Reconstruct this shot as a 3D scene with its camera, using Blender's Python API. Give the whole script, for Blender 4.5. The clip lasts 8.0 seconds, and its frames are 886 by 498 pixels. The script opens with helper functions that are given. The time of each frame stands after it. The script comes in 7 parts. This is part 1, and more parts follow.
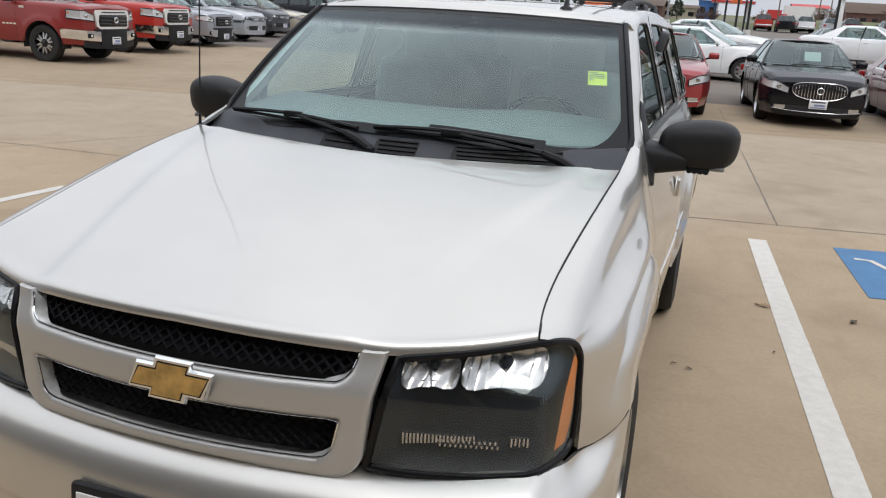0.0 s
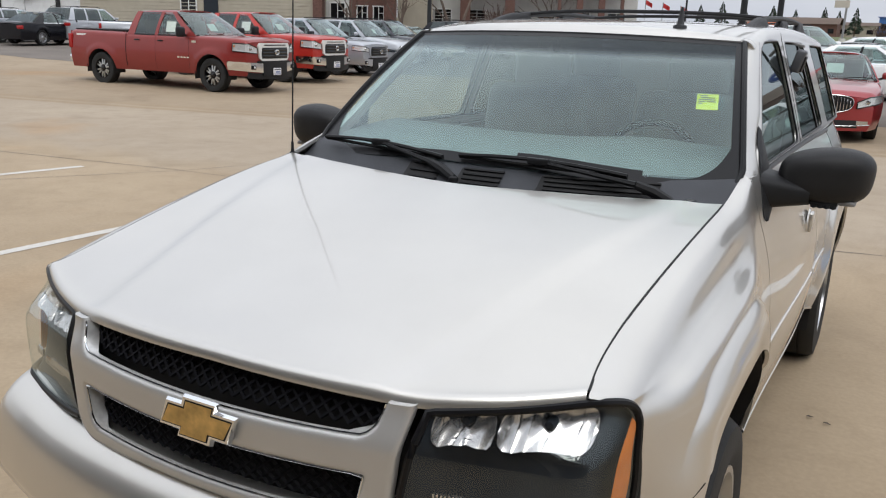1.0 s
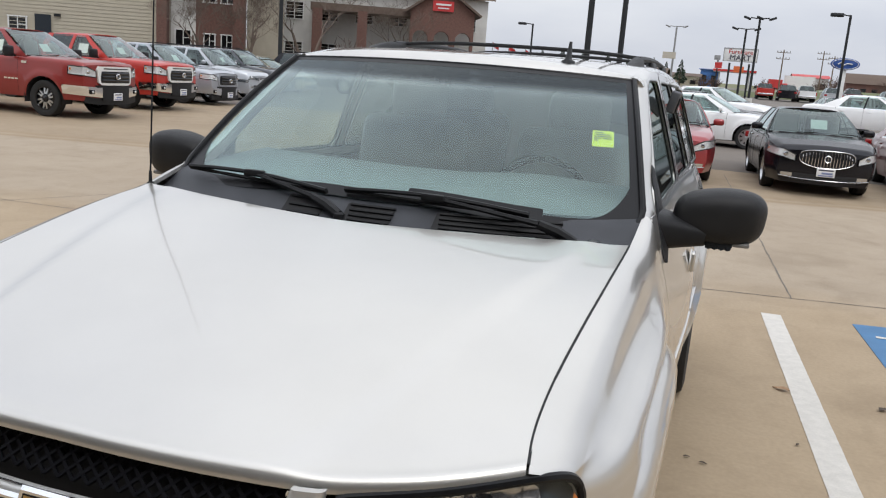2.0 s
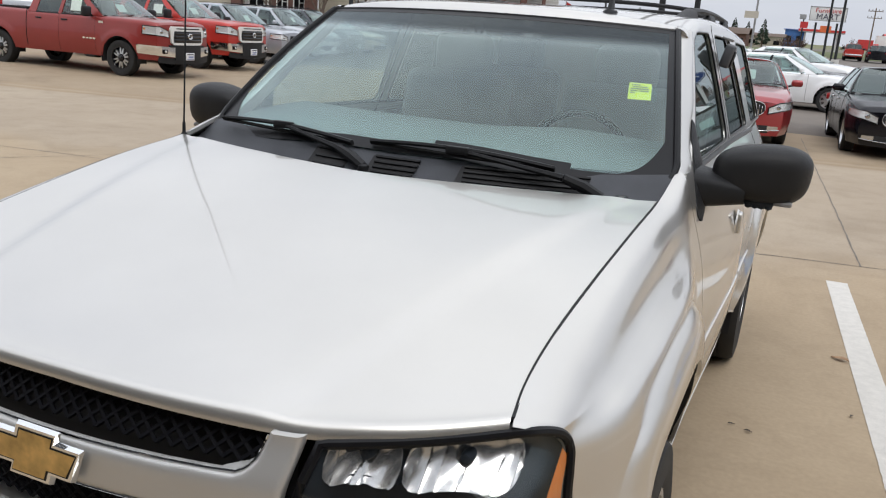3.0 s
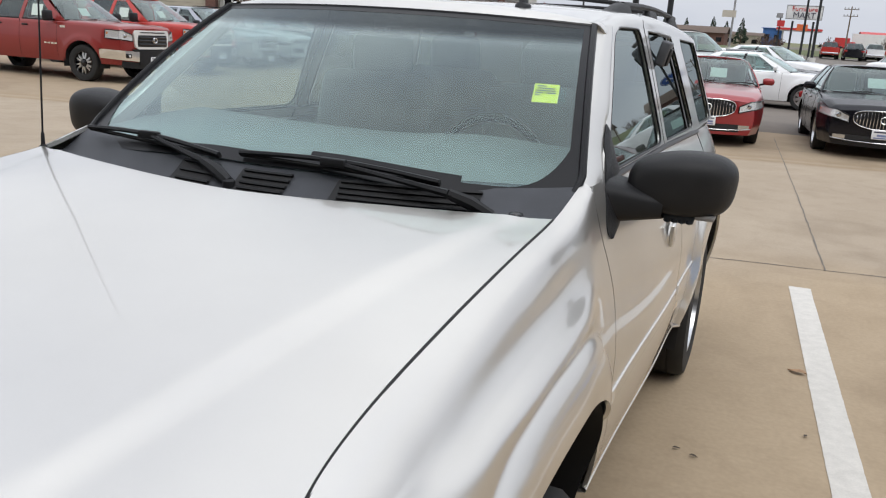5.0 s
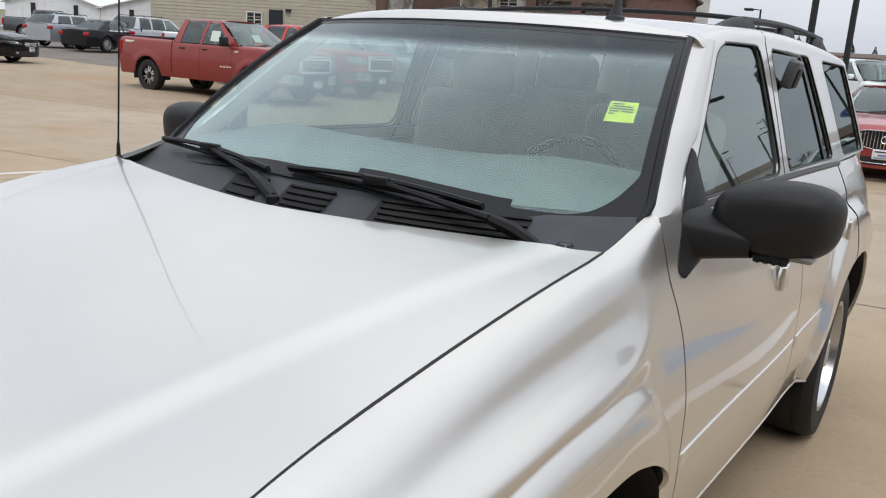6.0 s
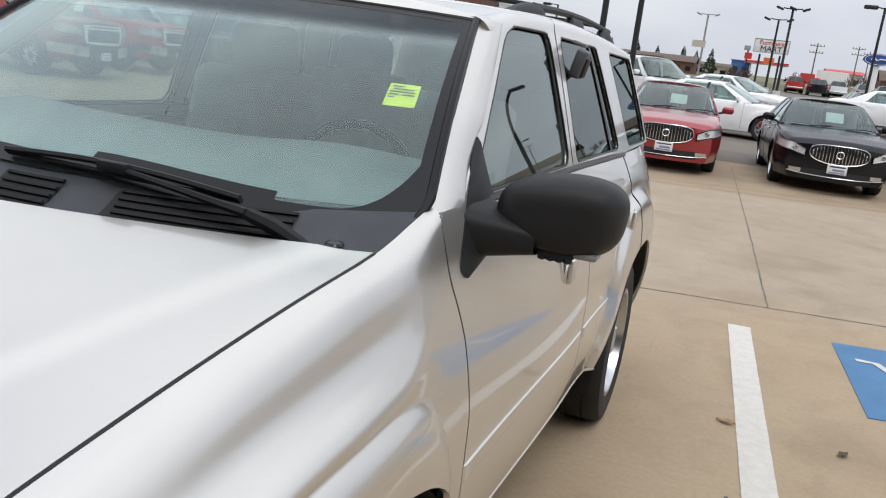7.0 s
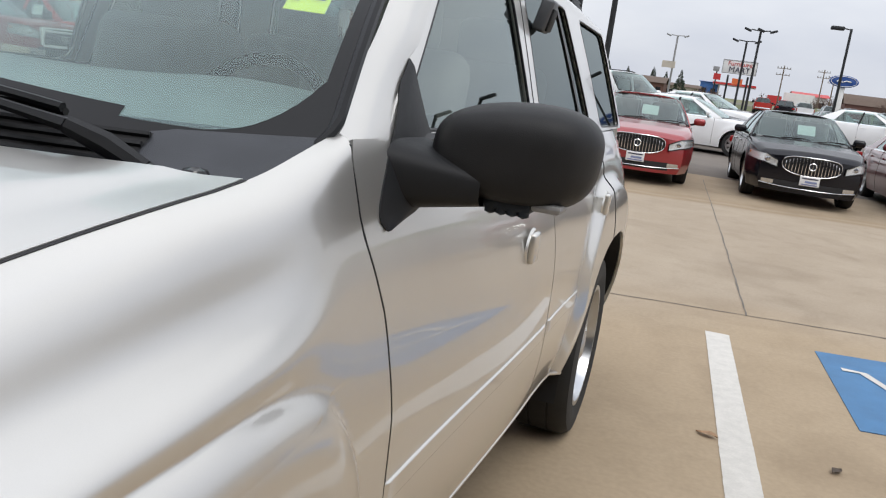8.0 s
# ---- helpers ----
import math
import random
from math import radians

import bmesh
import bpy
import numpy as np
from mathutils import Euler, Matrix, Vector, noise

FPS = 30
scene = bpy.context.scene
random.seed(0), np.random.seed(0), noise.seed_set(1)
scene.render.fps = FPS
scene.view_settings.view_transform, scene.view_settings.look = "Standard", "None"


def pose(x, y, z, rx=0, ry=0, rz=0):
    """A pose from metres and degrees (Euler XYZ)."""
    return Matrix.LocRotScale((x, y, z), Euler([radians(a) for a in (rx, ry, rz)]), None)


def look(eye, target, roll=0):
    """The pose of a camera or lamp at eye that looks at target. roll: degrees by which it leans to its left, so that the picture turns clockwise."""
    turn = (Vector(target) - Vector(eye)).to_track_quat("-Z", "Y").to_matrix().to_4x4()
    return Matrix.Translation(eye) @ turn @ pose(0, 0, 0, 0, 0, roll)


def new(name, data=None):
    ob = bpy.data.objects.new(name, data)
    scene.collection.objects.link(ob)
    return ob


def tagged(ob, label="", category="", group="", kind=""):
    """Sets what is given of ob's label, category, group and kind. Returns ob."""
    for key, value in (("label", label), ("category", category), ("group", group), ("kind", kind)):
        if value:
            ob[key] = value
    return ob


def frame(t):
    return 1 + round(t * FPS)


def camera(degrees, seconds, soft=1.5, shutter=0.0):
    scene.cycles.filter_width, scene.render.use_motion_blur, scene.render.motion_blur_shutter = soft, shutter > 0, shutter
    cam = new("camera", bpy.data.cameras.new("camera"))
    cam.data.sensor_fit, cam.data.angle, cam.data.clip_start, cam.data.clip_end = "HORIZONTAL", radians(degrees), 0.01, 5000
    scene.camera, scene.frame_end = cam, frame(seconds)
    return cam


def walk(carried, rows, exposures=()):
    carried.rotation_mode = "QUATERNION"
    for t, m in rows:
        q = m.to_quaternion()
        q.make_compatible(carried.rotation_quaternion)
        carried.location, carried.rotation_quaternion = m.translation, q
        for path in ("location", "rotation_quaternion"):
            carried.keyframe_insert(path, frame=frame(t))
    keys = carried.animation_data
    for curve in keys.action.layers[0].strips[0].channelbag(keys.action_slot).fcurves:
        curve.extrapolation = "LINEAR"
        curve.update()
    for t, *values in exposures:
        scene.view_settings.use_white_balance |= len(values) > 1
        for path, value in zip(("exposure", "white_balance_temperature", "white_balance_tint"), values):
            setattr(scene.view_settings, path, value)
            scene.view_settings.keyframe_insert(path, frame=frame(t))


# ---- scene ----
cam = camera(56.3, 8.0, soft=1.15)
PATH = [
    (0, (1.032, -1.272, 1.732), (0.455, 0.559, 1.172), 3.3),
    (0.5, (1.131, -1.125, 1.743), (0.342, 0.636, 1.218), 2.6),
    (1, (1.175, -1.031, 1.728), (0.254, 0.667, 1.211), 1.7),
    (1.5, (1.092, -0.948, 1.719), (0.344, 0.841, 1.228), 2.6),
    (2, (0.97, -0.87, 1.69), (0.368, 0.99, 1.271), 4.2),
    (2.2, (0.969, -0.845, 1.671), (0.333, 0.991, 1.196), 3.6),
    (3.3, (1.157, -0.775, 1.665), (0.405, 1.001, 1.138), 4.3),
    (3.5, (1.207, -0.759, 1.681), (0.498, 1.031, 1.139), 4.3),
    (4, (1.277, -0.721, 1.686), (0.551, 1.067, 1.162), 1.4),
    (4.5, (1.238, -0.622, 1.675), (0.484, 1.157, 1.16), 2.0),
    (4.7, (1.206, -0.545, 1.672), (0.504, 1.256, 1.16), 3.5),
    (5.8, (1.33, -0.187, 1.646), (0.375, 1.504, 1.168), 4.1),
    (6, (1.369, -0.149, 1.641), (0.318, 1.486, 1.169), 3.8),
    (6.5, (1.429, -0.062, 1.631), (0.425, 1.606, 1.173), 2.5),
    (7, (1.348, 0.073, 1.63), (0.707, 1.909, 1.16), 6.7),
    (7.5, (1.279, 0.258, 1.557), (0.812, 2.139, 1.061), 8.4),
    (8, (1.316, 0.476, 1.43), (0.731, 2.342, 1.01), 7.5),
]
walk(cam, [(t, look(eye, target, roll)) for t, eye, target, roll in PATH], [(0, 0.0), (2, 0.03), (4.5, 0.05), (6, 0.07), (8, 0.08)])


# ---------- world and light ----------
def build_world():
    w = bpy.data.worlds.new("overcast_sky")
    scene.world = w
    w.use_nodes = True
    nt = w.node_tree
    nt.nodes.clear()
    out = nt.nodes.new("ShaderNodeOutputWorld")
    bg = nt.nodes.new("ShaderNodeBackground")
    sky = nt.nodes.new("ShaderNodeTexSky")
    sky.sky_type, sky.sun_disc = "NISHITA", False
    sky.sun_elevation, sky.sun_rotation = radians(48), radians(150)
    sky.dust_density = 4.0
    co = nt.nodes.new("ShaderNodeTexCoord")
    sep = nt.nodes.new("ShaderNodeSeparateXYZ")
    nt.links.new(co.outputs["Generated"], sep.inputs[0])
    up = nt.nodes.new("ShaderNodeMapRange")
    up.inputs["From Min"].default_value, up.inputs["From Max"].default_value = 0.0, 1.0
    up.inputs["To Min"].default_value, up.inputs["To Max"].default_value = SKY_LOW, SKY_HIGH
    nt.links.new(sep.outputs["Z"], up.inputs["Value"])
    mp = nt.nodes.new("ShaderNodeMapping")
    mp.inputs["Scale"].default_value = (1.0, 1.0, 3.2)
    nt.links.new(co.outputs["Generated"], mp.inputs[0])
    nz = nt.nodes.new("ShaderNodeTexNoise")
    nz.inputs["Scale"].default_value, nz.inputs["Detail"].default_value = 2.2, 6
    nt.links.new(mp.outputs[0], nz.inputs["Vector"])
    ramp = nt.nodes.new("ShaderNodeValToRGB")
    ramp.color_ramp.elements[0].position, ramp.color_ramp.elements[1].position = 0.32, 0.72
    ramp.color_ramp.elements[0].color = (0.68, 0.72, 0.82, 1)
    ramp.color_ramp.elements[1].color = (1.00, 1.02, 1.05, 1)
    nt.links.new(nz.outputs["Fac"], ramp.inputs[0])
    mul = nt.nodes.new("ShaderNodeVectorMath")
    mul.operation = "SCALE"
    nt.links.new(ramp.outputs[0], mul.inputs[0])
    nt.links.new(up.outputs[0], mul.inputs["Scale"])
    sc = nt.nodes.new("ShaderNodeVectorMath")
    sc.operation = "SCALE"
    sc.inputs["Scale"].default_value = 0.1
    nt.links.new(sky.outputs[0], sc.inputs[0])
    mix = nt.nodes.new("ShaderNodeMix")
    mix.data_type = "RGBA"
    mix.inputs[0].default_value = 0.93
    nt.links.new(sc.outputs[0], mix.inputs[6])
    nt.links.new(mul.outputs[0], mix.inputs[7])
    nt.links.new(mix.outputs[2], bg.inputs[0])
    nt.links.new(bg.outputs[0], out.inputs[0])
    sun = bpy.data.lights.new("sun", "SUN")
    sun.energy, sun.angle, sun.color = 0.9, radians(25), (1, 0.98, 0.95)
    new("sun", sun).matrix_basis = look((0, 0, 20), (-7, 10, 0))


SKY_LOW, SKY_HIGH = 0.86, 1.68
build_world()


# ---------- materials ----------
def nodes_of(name):
    m = bpy.data.materials.new(name)
    m.use_nodes = True
    return m, m.node_tree, m.node_tree.nodes["Principled BSDF"]


def noise_node(nt, scale, detail=4, space="Object"):
    co = nt.nodes.new("ShaderNodeTexCoord")
    n = nt.nodes.new("ShaderNodeTexNoise")
    n.inputs["Scale"].default_value, n.inputs["Detail"].default_value = scale, detail
    nt.links.new(co.outputs[space], n.inputs["Vector"])
    return n


def mat(name, col, rough=0.5, metal=0.0, vary=0.12, scale=6.0, bump=0.0, bscale=80.0, coat=0.0, space="Object", fine=0.05):
    """A surface with two scales of colour variation and a fine relief."""
    m, nt, b = nodes_of(name)
    n1, n2 = noise_node(nt, scale, 4, space), noise_node(nt, bscale, 3, space)
    r = nt.nodes.new("ShaderNodeValToRGB")
    r.color_ramp.elements[0].position, r.color_ramp.elements[1].position = 0.3, 0.7
    r.color_ramp.elements[0].color = (*[c * (1 - vary) for c in col], 1)
    r.color_ramp.elements[1].color = (*[min(1, c * (1 + vary)) for c in col], 1)
    nt.links.new(n1.outputs["Fac"], r.inputs[0])
    g = nt.nodes.new("ShaderNodeMapRange")
    g.inputs["To Min"].default_value, g.inputs["To Max"].default_value = 1 - fine, 1 + fine
    nt.links.new(n2.outputs["Fac"], g.inputs["Value"])
    s = nt.nodes.new("ShaderNodeVectorMath")
    s.operation = "SCALE"
    nt.links.new(r.outputs[0], s.inputs[0])
    nt.links.new(g.outputs[0], s.inputs["Scale"])
    nt.links.new(s.outputs[0], b.inputs["Base Color"])
    b.inputs["Roughness"].default_value, b.inputs["Metallic"].default_value = rough, metal
    b.inputs["Coat Weight"].default_value, b.inputs["Coat Roughness"].default_value = coat, 0.03
    if bump:
        bp = nt.nodes.new("ShaderNodeBump")
        bp.inputs["Strength"].default_value, bp.inputs["Distance"].default_value = bump, 0.002
        nt.links.new(n2.outputs["Fac"], bp.inputs["Height"])
        nt.links.new(bp.outputs[0], b.inputs["Normal"])
    return m


def paint(name, col, metal=0.0, rough=0.35, coat=1.0):
    return mat(name, col, rough, metal, vary=0.03, scale=3.0, bscale=900.0, coat=coat, fine=0.03)


def glass(name, tint, clear=0.8, rough=0.0, face=0.08, edge=1.0, sheen=(0.88, 0.98, 0.98), power=4.0, haze=0.0):
    """A thin pane: clear with a tint, with a mirror share that is face head-on and grows towards grazing."""
    m, nt, b = nodes_of(name)
    nt.nodes.remove(b)
    out = nt.nodes["Material Output"]
    tr, gl, mx, lw = (nt.nodes.new(k) for k in ("ShaderNodeBsdfTransparent", "ShaderNodeBsdfGlossy", "ShaderNodeMixShader", "ShaderNodeLayerWeight"))
    tr.inputs[0].default_value = (*[c * clear for c in tint], 1)
    gl.inputs["Roughness"].default_value = rough
    gl.inputs["Color"].default_value = (*sheen, 1)
    lw.inputs["Blend"].default_value = 0.5
    pw, ml = nt.nodes.new("ShaderNodeMath"), nt.nodes.new("ShaderNodeMath")
    pw.operation, ml.operation = "POWER", "MULTIPLY_ADD"
    pw.inputs[1].default_value = power
    ml.inputs[1].default_value, ml.inputs[2].default_value = edge - face, face
    nt.links.new(lw.outputs["Facing"], pw.inputs[0])
    nt.links.new(pw.outputs[0], ml.inputs[0])
    nt.links.new(ml.outputs[0], mx.inputs[0])
    nt.links.new(tr.outputs[0], mx.inputs[1])
    nt.links.new(gl.outputs[0], mx.inputs[2])
    if haze:
        # pale diffuse film: glass dirt and the sky's veil painted as one
        film, veil = nt.nodes.new("ShaderNodeBsdfDiffuse"), nt.nodes.new("ShaderNodeMixShader")
        film.inputs[0].default_value = (0.74, 0.84, 0.85, 1)
        veil.inputs[0].default_value = haze
        nt.links.new(mx.outputs[0], veil.inputs[1])
        nt.links.new(film.outputs[0], veil.inputs[2])
        nt.links.new(veil.outputs[0], out.inputs[0])
    else:
        nt.links.new(mx.outputs[0], out.inputs[0])
    return m


SILVER = paint("silver_paint", (0.64, 0.622, 0.585), 0.84, 0.33)
RED = paint("red_paint", (0.25, 0.022, 0.018), 0.35, 0.44, 0.65)
BRIGHT_RED = paint("bright_red_paint", (0.46, 0.028, 0.018), 0.2, 0.36, 0.6)
MAROON = paint("maroon_paint", (0.13, 0.008, 0.012), 0.3)
CRIMSON = paint("crimson_paint", (0.30, 0.018, 0.022), 0.3)
BLACK = mat("black_paint", (0.006, 0.006, 0.009), 0.18, 0.0, 0.05, 3.0, 0, 900, coat=0.0)
BLACK.node_tree.nodes["Principled BSDF"].inputs["Specular IOR Level"].default_value = 0.35
DARK_GREY = paint("dark_grey_paint", (0.06, 0.065, 0.075), 0.4)
WHITE = paint("white_paint", (0.82, 0.82, 0.82))
PALE_SILVER = paint("pale_silver_paint", (0.50, 0.52, 0.55), 0.5)
GREY_SILVER = paint("grey_silver_paint", (0.40, 0.42, 0.46), 0.5)
TAN_PAINT = paint("tan_paint", (0.52, 0.47, 0.38), 0.4)
DULL_CHROME = mat("dull_chrome", (0.50, 0.50, 0.51), 0.22, 1.0, 0.05)
CHROME = mat("chrome", (0.85, 0.86, 0.87), 0.08, 1.0, 0.02)
ALLOY = mat("alloy", (0.55, 0.56, 0.57), 0.28, 1.0, 0.06)
RUBBER = mat("tyre_rubber", (0.012, 0.012, 0.012), 0.75, 0, 0.2, 9, 0.4, 60)
PLASTIC = mat("black_plastic", (0.015, 0.0155, 0.017), 0.5, 0, 0.1, 6, 0.25, 900)
PLASTIC.node_tree.nodes["Principled BSDF"].inputs["Specular IOR Level"].default_value = 0.25
TRIM = mat("black_trim", (0.007, 0.007, 0.008), 0.35, 0, 0.1, 6)
TRIM.node_tree.nodes["Principled BSDF"].inputs["Specular IOR Level"].default_value = 0.25
COWL = mat("cowl_plastic", (0.048, 0.051, 0.059), 0.5, 0, 0.15, 8, 0.3, 700)
COWL.node_tree.nodes["Principled BSDF"].inputs["Specular IOR Level"].default_value = 0.35
GLOSS_BLACK = mat("gloss_black", (0.008, 0.008, 0.009), 0.12, 0, 0.1, 6)
GOLD = mat("gold", (0.62, 0.43, 0.17), 0.3, 0.75, 0.30, 30)
AMBER = mat("amber_lens", (0.62, 0.19, 0.03), 0.2, 0, 0.08, 30)
RED_LENS = mat("red_lens", (0.35, 0.01, 0.01), 0.15, 0, 0.1, 30)
SMOKE = mat("lamp_bezel", (0.020, 0.026, 0.034), 0.5, 0.0, 0.15, 20)
SMOKE.node_tree.nodes["Principled BSDF"].inputs["Specular IOR Level"].default_value = 0.25
LAMP_BRIGHT = mat("lamp_bright", (0.70, 0.70, 0.69), 0.24, 0.45, 0.15, 40)
GRILLE_SILVER = paint("grille_silver", (0.53, 0.525, 0.51), 0.50, 0.42)
MIRROR_SHELL = mat("mirror_shell", (0.017, 0.017, 0.018), 0.5, 0, 0.15, 12, 0.25, 700)
MIRROR_SHELL.node_tree.nodes["Principled BSDF"].inputs["Specular IOR Level"].default_value = 0.3
REFLECTOR = mat("reflector", (0.56, 0.56, 0.555), 0.20, 0.85, 0.12, 60)
CLOTH = mat("grey_leather", (0.30, 0.30, 0.285), 0.6, 0, 0.1, 10, 0.2, 200)
DASH = mat("dashboard_plastic", (0.21, 0.225, 0.22), 0.65, 0, 0.08, 10, 0.2, 400)
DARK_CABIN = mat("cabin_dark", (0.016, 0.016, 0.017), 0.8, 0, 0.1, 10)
PLATE = mat("plate_white", (0.75, 0.75, 0.76), 0.4, 0, 0.05, 30)
BAR_DARK = mat("bar_dark", (0.05, 0.05, 0.08), 0.5)
BAR_BLUE = mat("bar_blue", (0.20, 0.24, 0.40), 0.5)
YELLOW = mat("yellow_paper", (0.80, 0.84, 0.06), 0.6, 0, 0.04, 40)
GREEN_PAPER = mat("pale_paper", (0.62, 0.72, 0.66), 0.6, 0, 0.06, 20)
WHITE_LINE = mat("line_paint", (0.60, 0.575, 0.53), 0.8, 0, 0.07, 16, 0.05, 120, space="Object", fine=0.12)
BLUE_MARK = mat("blue_marking", (0.05, 0.165, 0.33), 0.6, 0, 0.12, 5, 0.4, 120, fine=0.12)
JOINT = mat("joint_sealer", (0.15, 0.13, 0.11), 0.8, 0, 0.3, 12)
LEAF = mat("dry_leaf", (0.33, 0.20, 0.11), 0.7, 0, 0.3, 60)
WS_GLASS = glass("windscreen_glass", (0.76, 0.95, 0.92), 0.97, face=0.055, sheen=(0.82, 0.97, 0.96), power=2.9, haze=0.06)
FRONT_GLASS = glass("front_window_glass", (0.88, 0.96, 0.92), 0.66, face=0.18, edge=0.7)
CAR_GLASS = glass("car_glass", (0.72, 0.85, 0.82), 0.8)
TINT_GLASS = glass("tinted_glass", (0.30, 0.34, 0.34), 0.50, face=0.09, edge=0.55)
BAND_GLASS = glass("sun_band_glass", (0.13, 0.13, 0.17), 1.0, face=0.02, edge=0.9, power=4.6)


def fade_band(m, z0, z1):
    """Fades the tint band out towards its lower edge."""
    nt = m.node_tree
    clear = next(n for n in nt.nodes if n.type == "BSDF_TRANSPARENT")
    co, sep, mr, mx = (nt.nodes.new("ShaderNode" + k) for k in ("TexCoord", "SeparateXYZ", "MapRange", "Mix"))
    mx.data_type, mr.interpolation_type = "RGBA", "SMOOTHSTEP"
    mr.inputs["From Min"].default_value, mr.inputs["From Max"].default_value = z0, z1
    mx.inputs[6].default_value, mx.inputs[7].default_value = (1, 1, 1, 1), clear.inputs[0].default_value[:]
    nt.links.new(co.outputs["Object"], sep.inputs[0])
    nt.links.new(sep.outputs["Z"], mr.inputs["Value"])
    nt.links.new(mr.outputs[0], mx.inputs[0])
    nt.links.new(mx.outputs[2], clear.inputs[0])


fade_band(BAND_GLASS, 1.640, 1.676)
FRIT = mat("windscreen_frit", (0.006, 0.006, 0.007), 0.35, 0, 0.1, 6)
FRIT.node_tree.nodes["Principled BSDF"].inputs["Specular IOR Level"].default_value = 0.30
GRASS = mat("bank_grass", (0.10, 0.115, 0.042), 0.9, 0, 0.25, 0.6, 0.4, 12, fine=0.15)
CABIN_GREY = mat("cabin_grey", (0.20, 0.20, 0.19), 0.75, 0, 0.1, 10)
LAMP_GLASS = glass("lamp_glass", (1, 1, 1), 0.95, face=0.05)
SIDING = mat("tan_siding", (0.40, 0.36, 0.28), 0.7, 0, 0.06, 2)
BRICK = mat("red_brick", (0.14, 0.072, 0.056), 0.85, 0, 0.25, 9, 0.5, 60)
STUCCO = mat("pale_wall", (0.60, 0.59, 0.56), 0.8, 0, 0.06, 2)
WHITE_WALL = mat("white_metal_wall", (0.72, 0.73, 0.73), 0.5, 0, 0.05, 2)
ROOF_BROWN = mat("brown_roof", (0.12, 0.085, 0.065), 0.85, 0, 0.2, 4)
POLE = mat("dark_pole", (0.02, 0.022, 0.024), 0.5, 0.3, 0.15, 4)
POLE_GREY = mat("grey_pole", (0.30, 0.30, 0.30), 0.5, 0.5, 0.15, 4)
WOOD_POLE = mat("wood_pole", (0.16, 0.12, 0.09), 0.85, 0, 0.25, 6)
BARK = mat("bark", (0.12, 0.09, 0.07), 0.9, 0, 0.3, 14)
NEEDLES = mat("needles", (0.025, 0.045, 0.025), 0.85, 0, 0.3, 3)
SHRUB = mat("bare_shrub", (0.11, 0.07, 0.055), 0.9, 0, 0.3, 3)
SIGN_WHITE = mat("sign_white", (0.72, 0.72, 0.70), 0.45, 0, 0.04, 2)
SIGN_RED = mat("sign_red", (0.50, 0.03, 0.03), 0.45, 0, 0.08, 3)
SIGN_BLUE = mat("sign_blue", (0.02, 0.07, 0.26), 0.4, 0, 0.08, 3)
SIGN_ORANGE = mat("sign_orange", (0.65, 0.14, 0.04), 0.45, 0, 0.08, 3)
CANOPY_BLUE = mat("canopy_blue", (0.05, 0.16, 0.42), 0.5, 0, 0.08, 3)


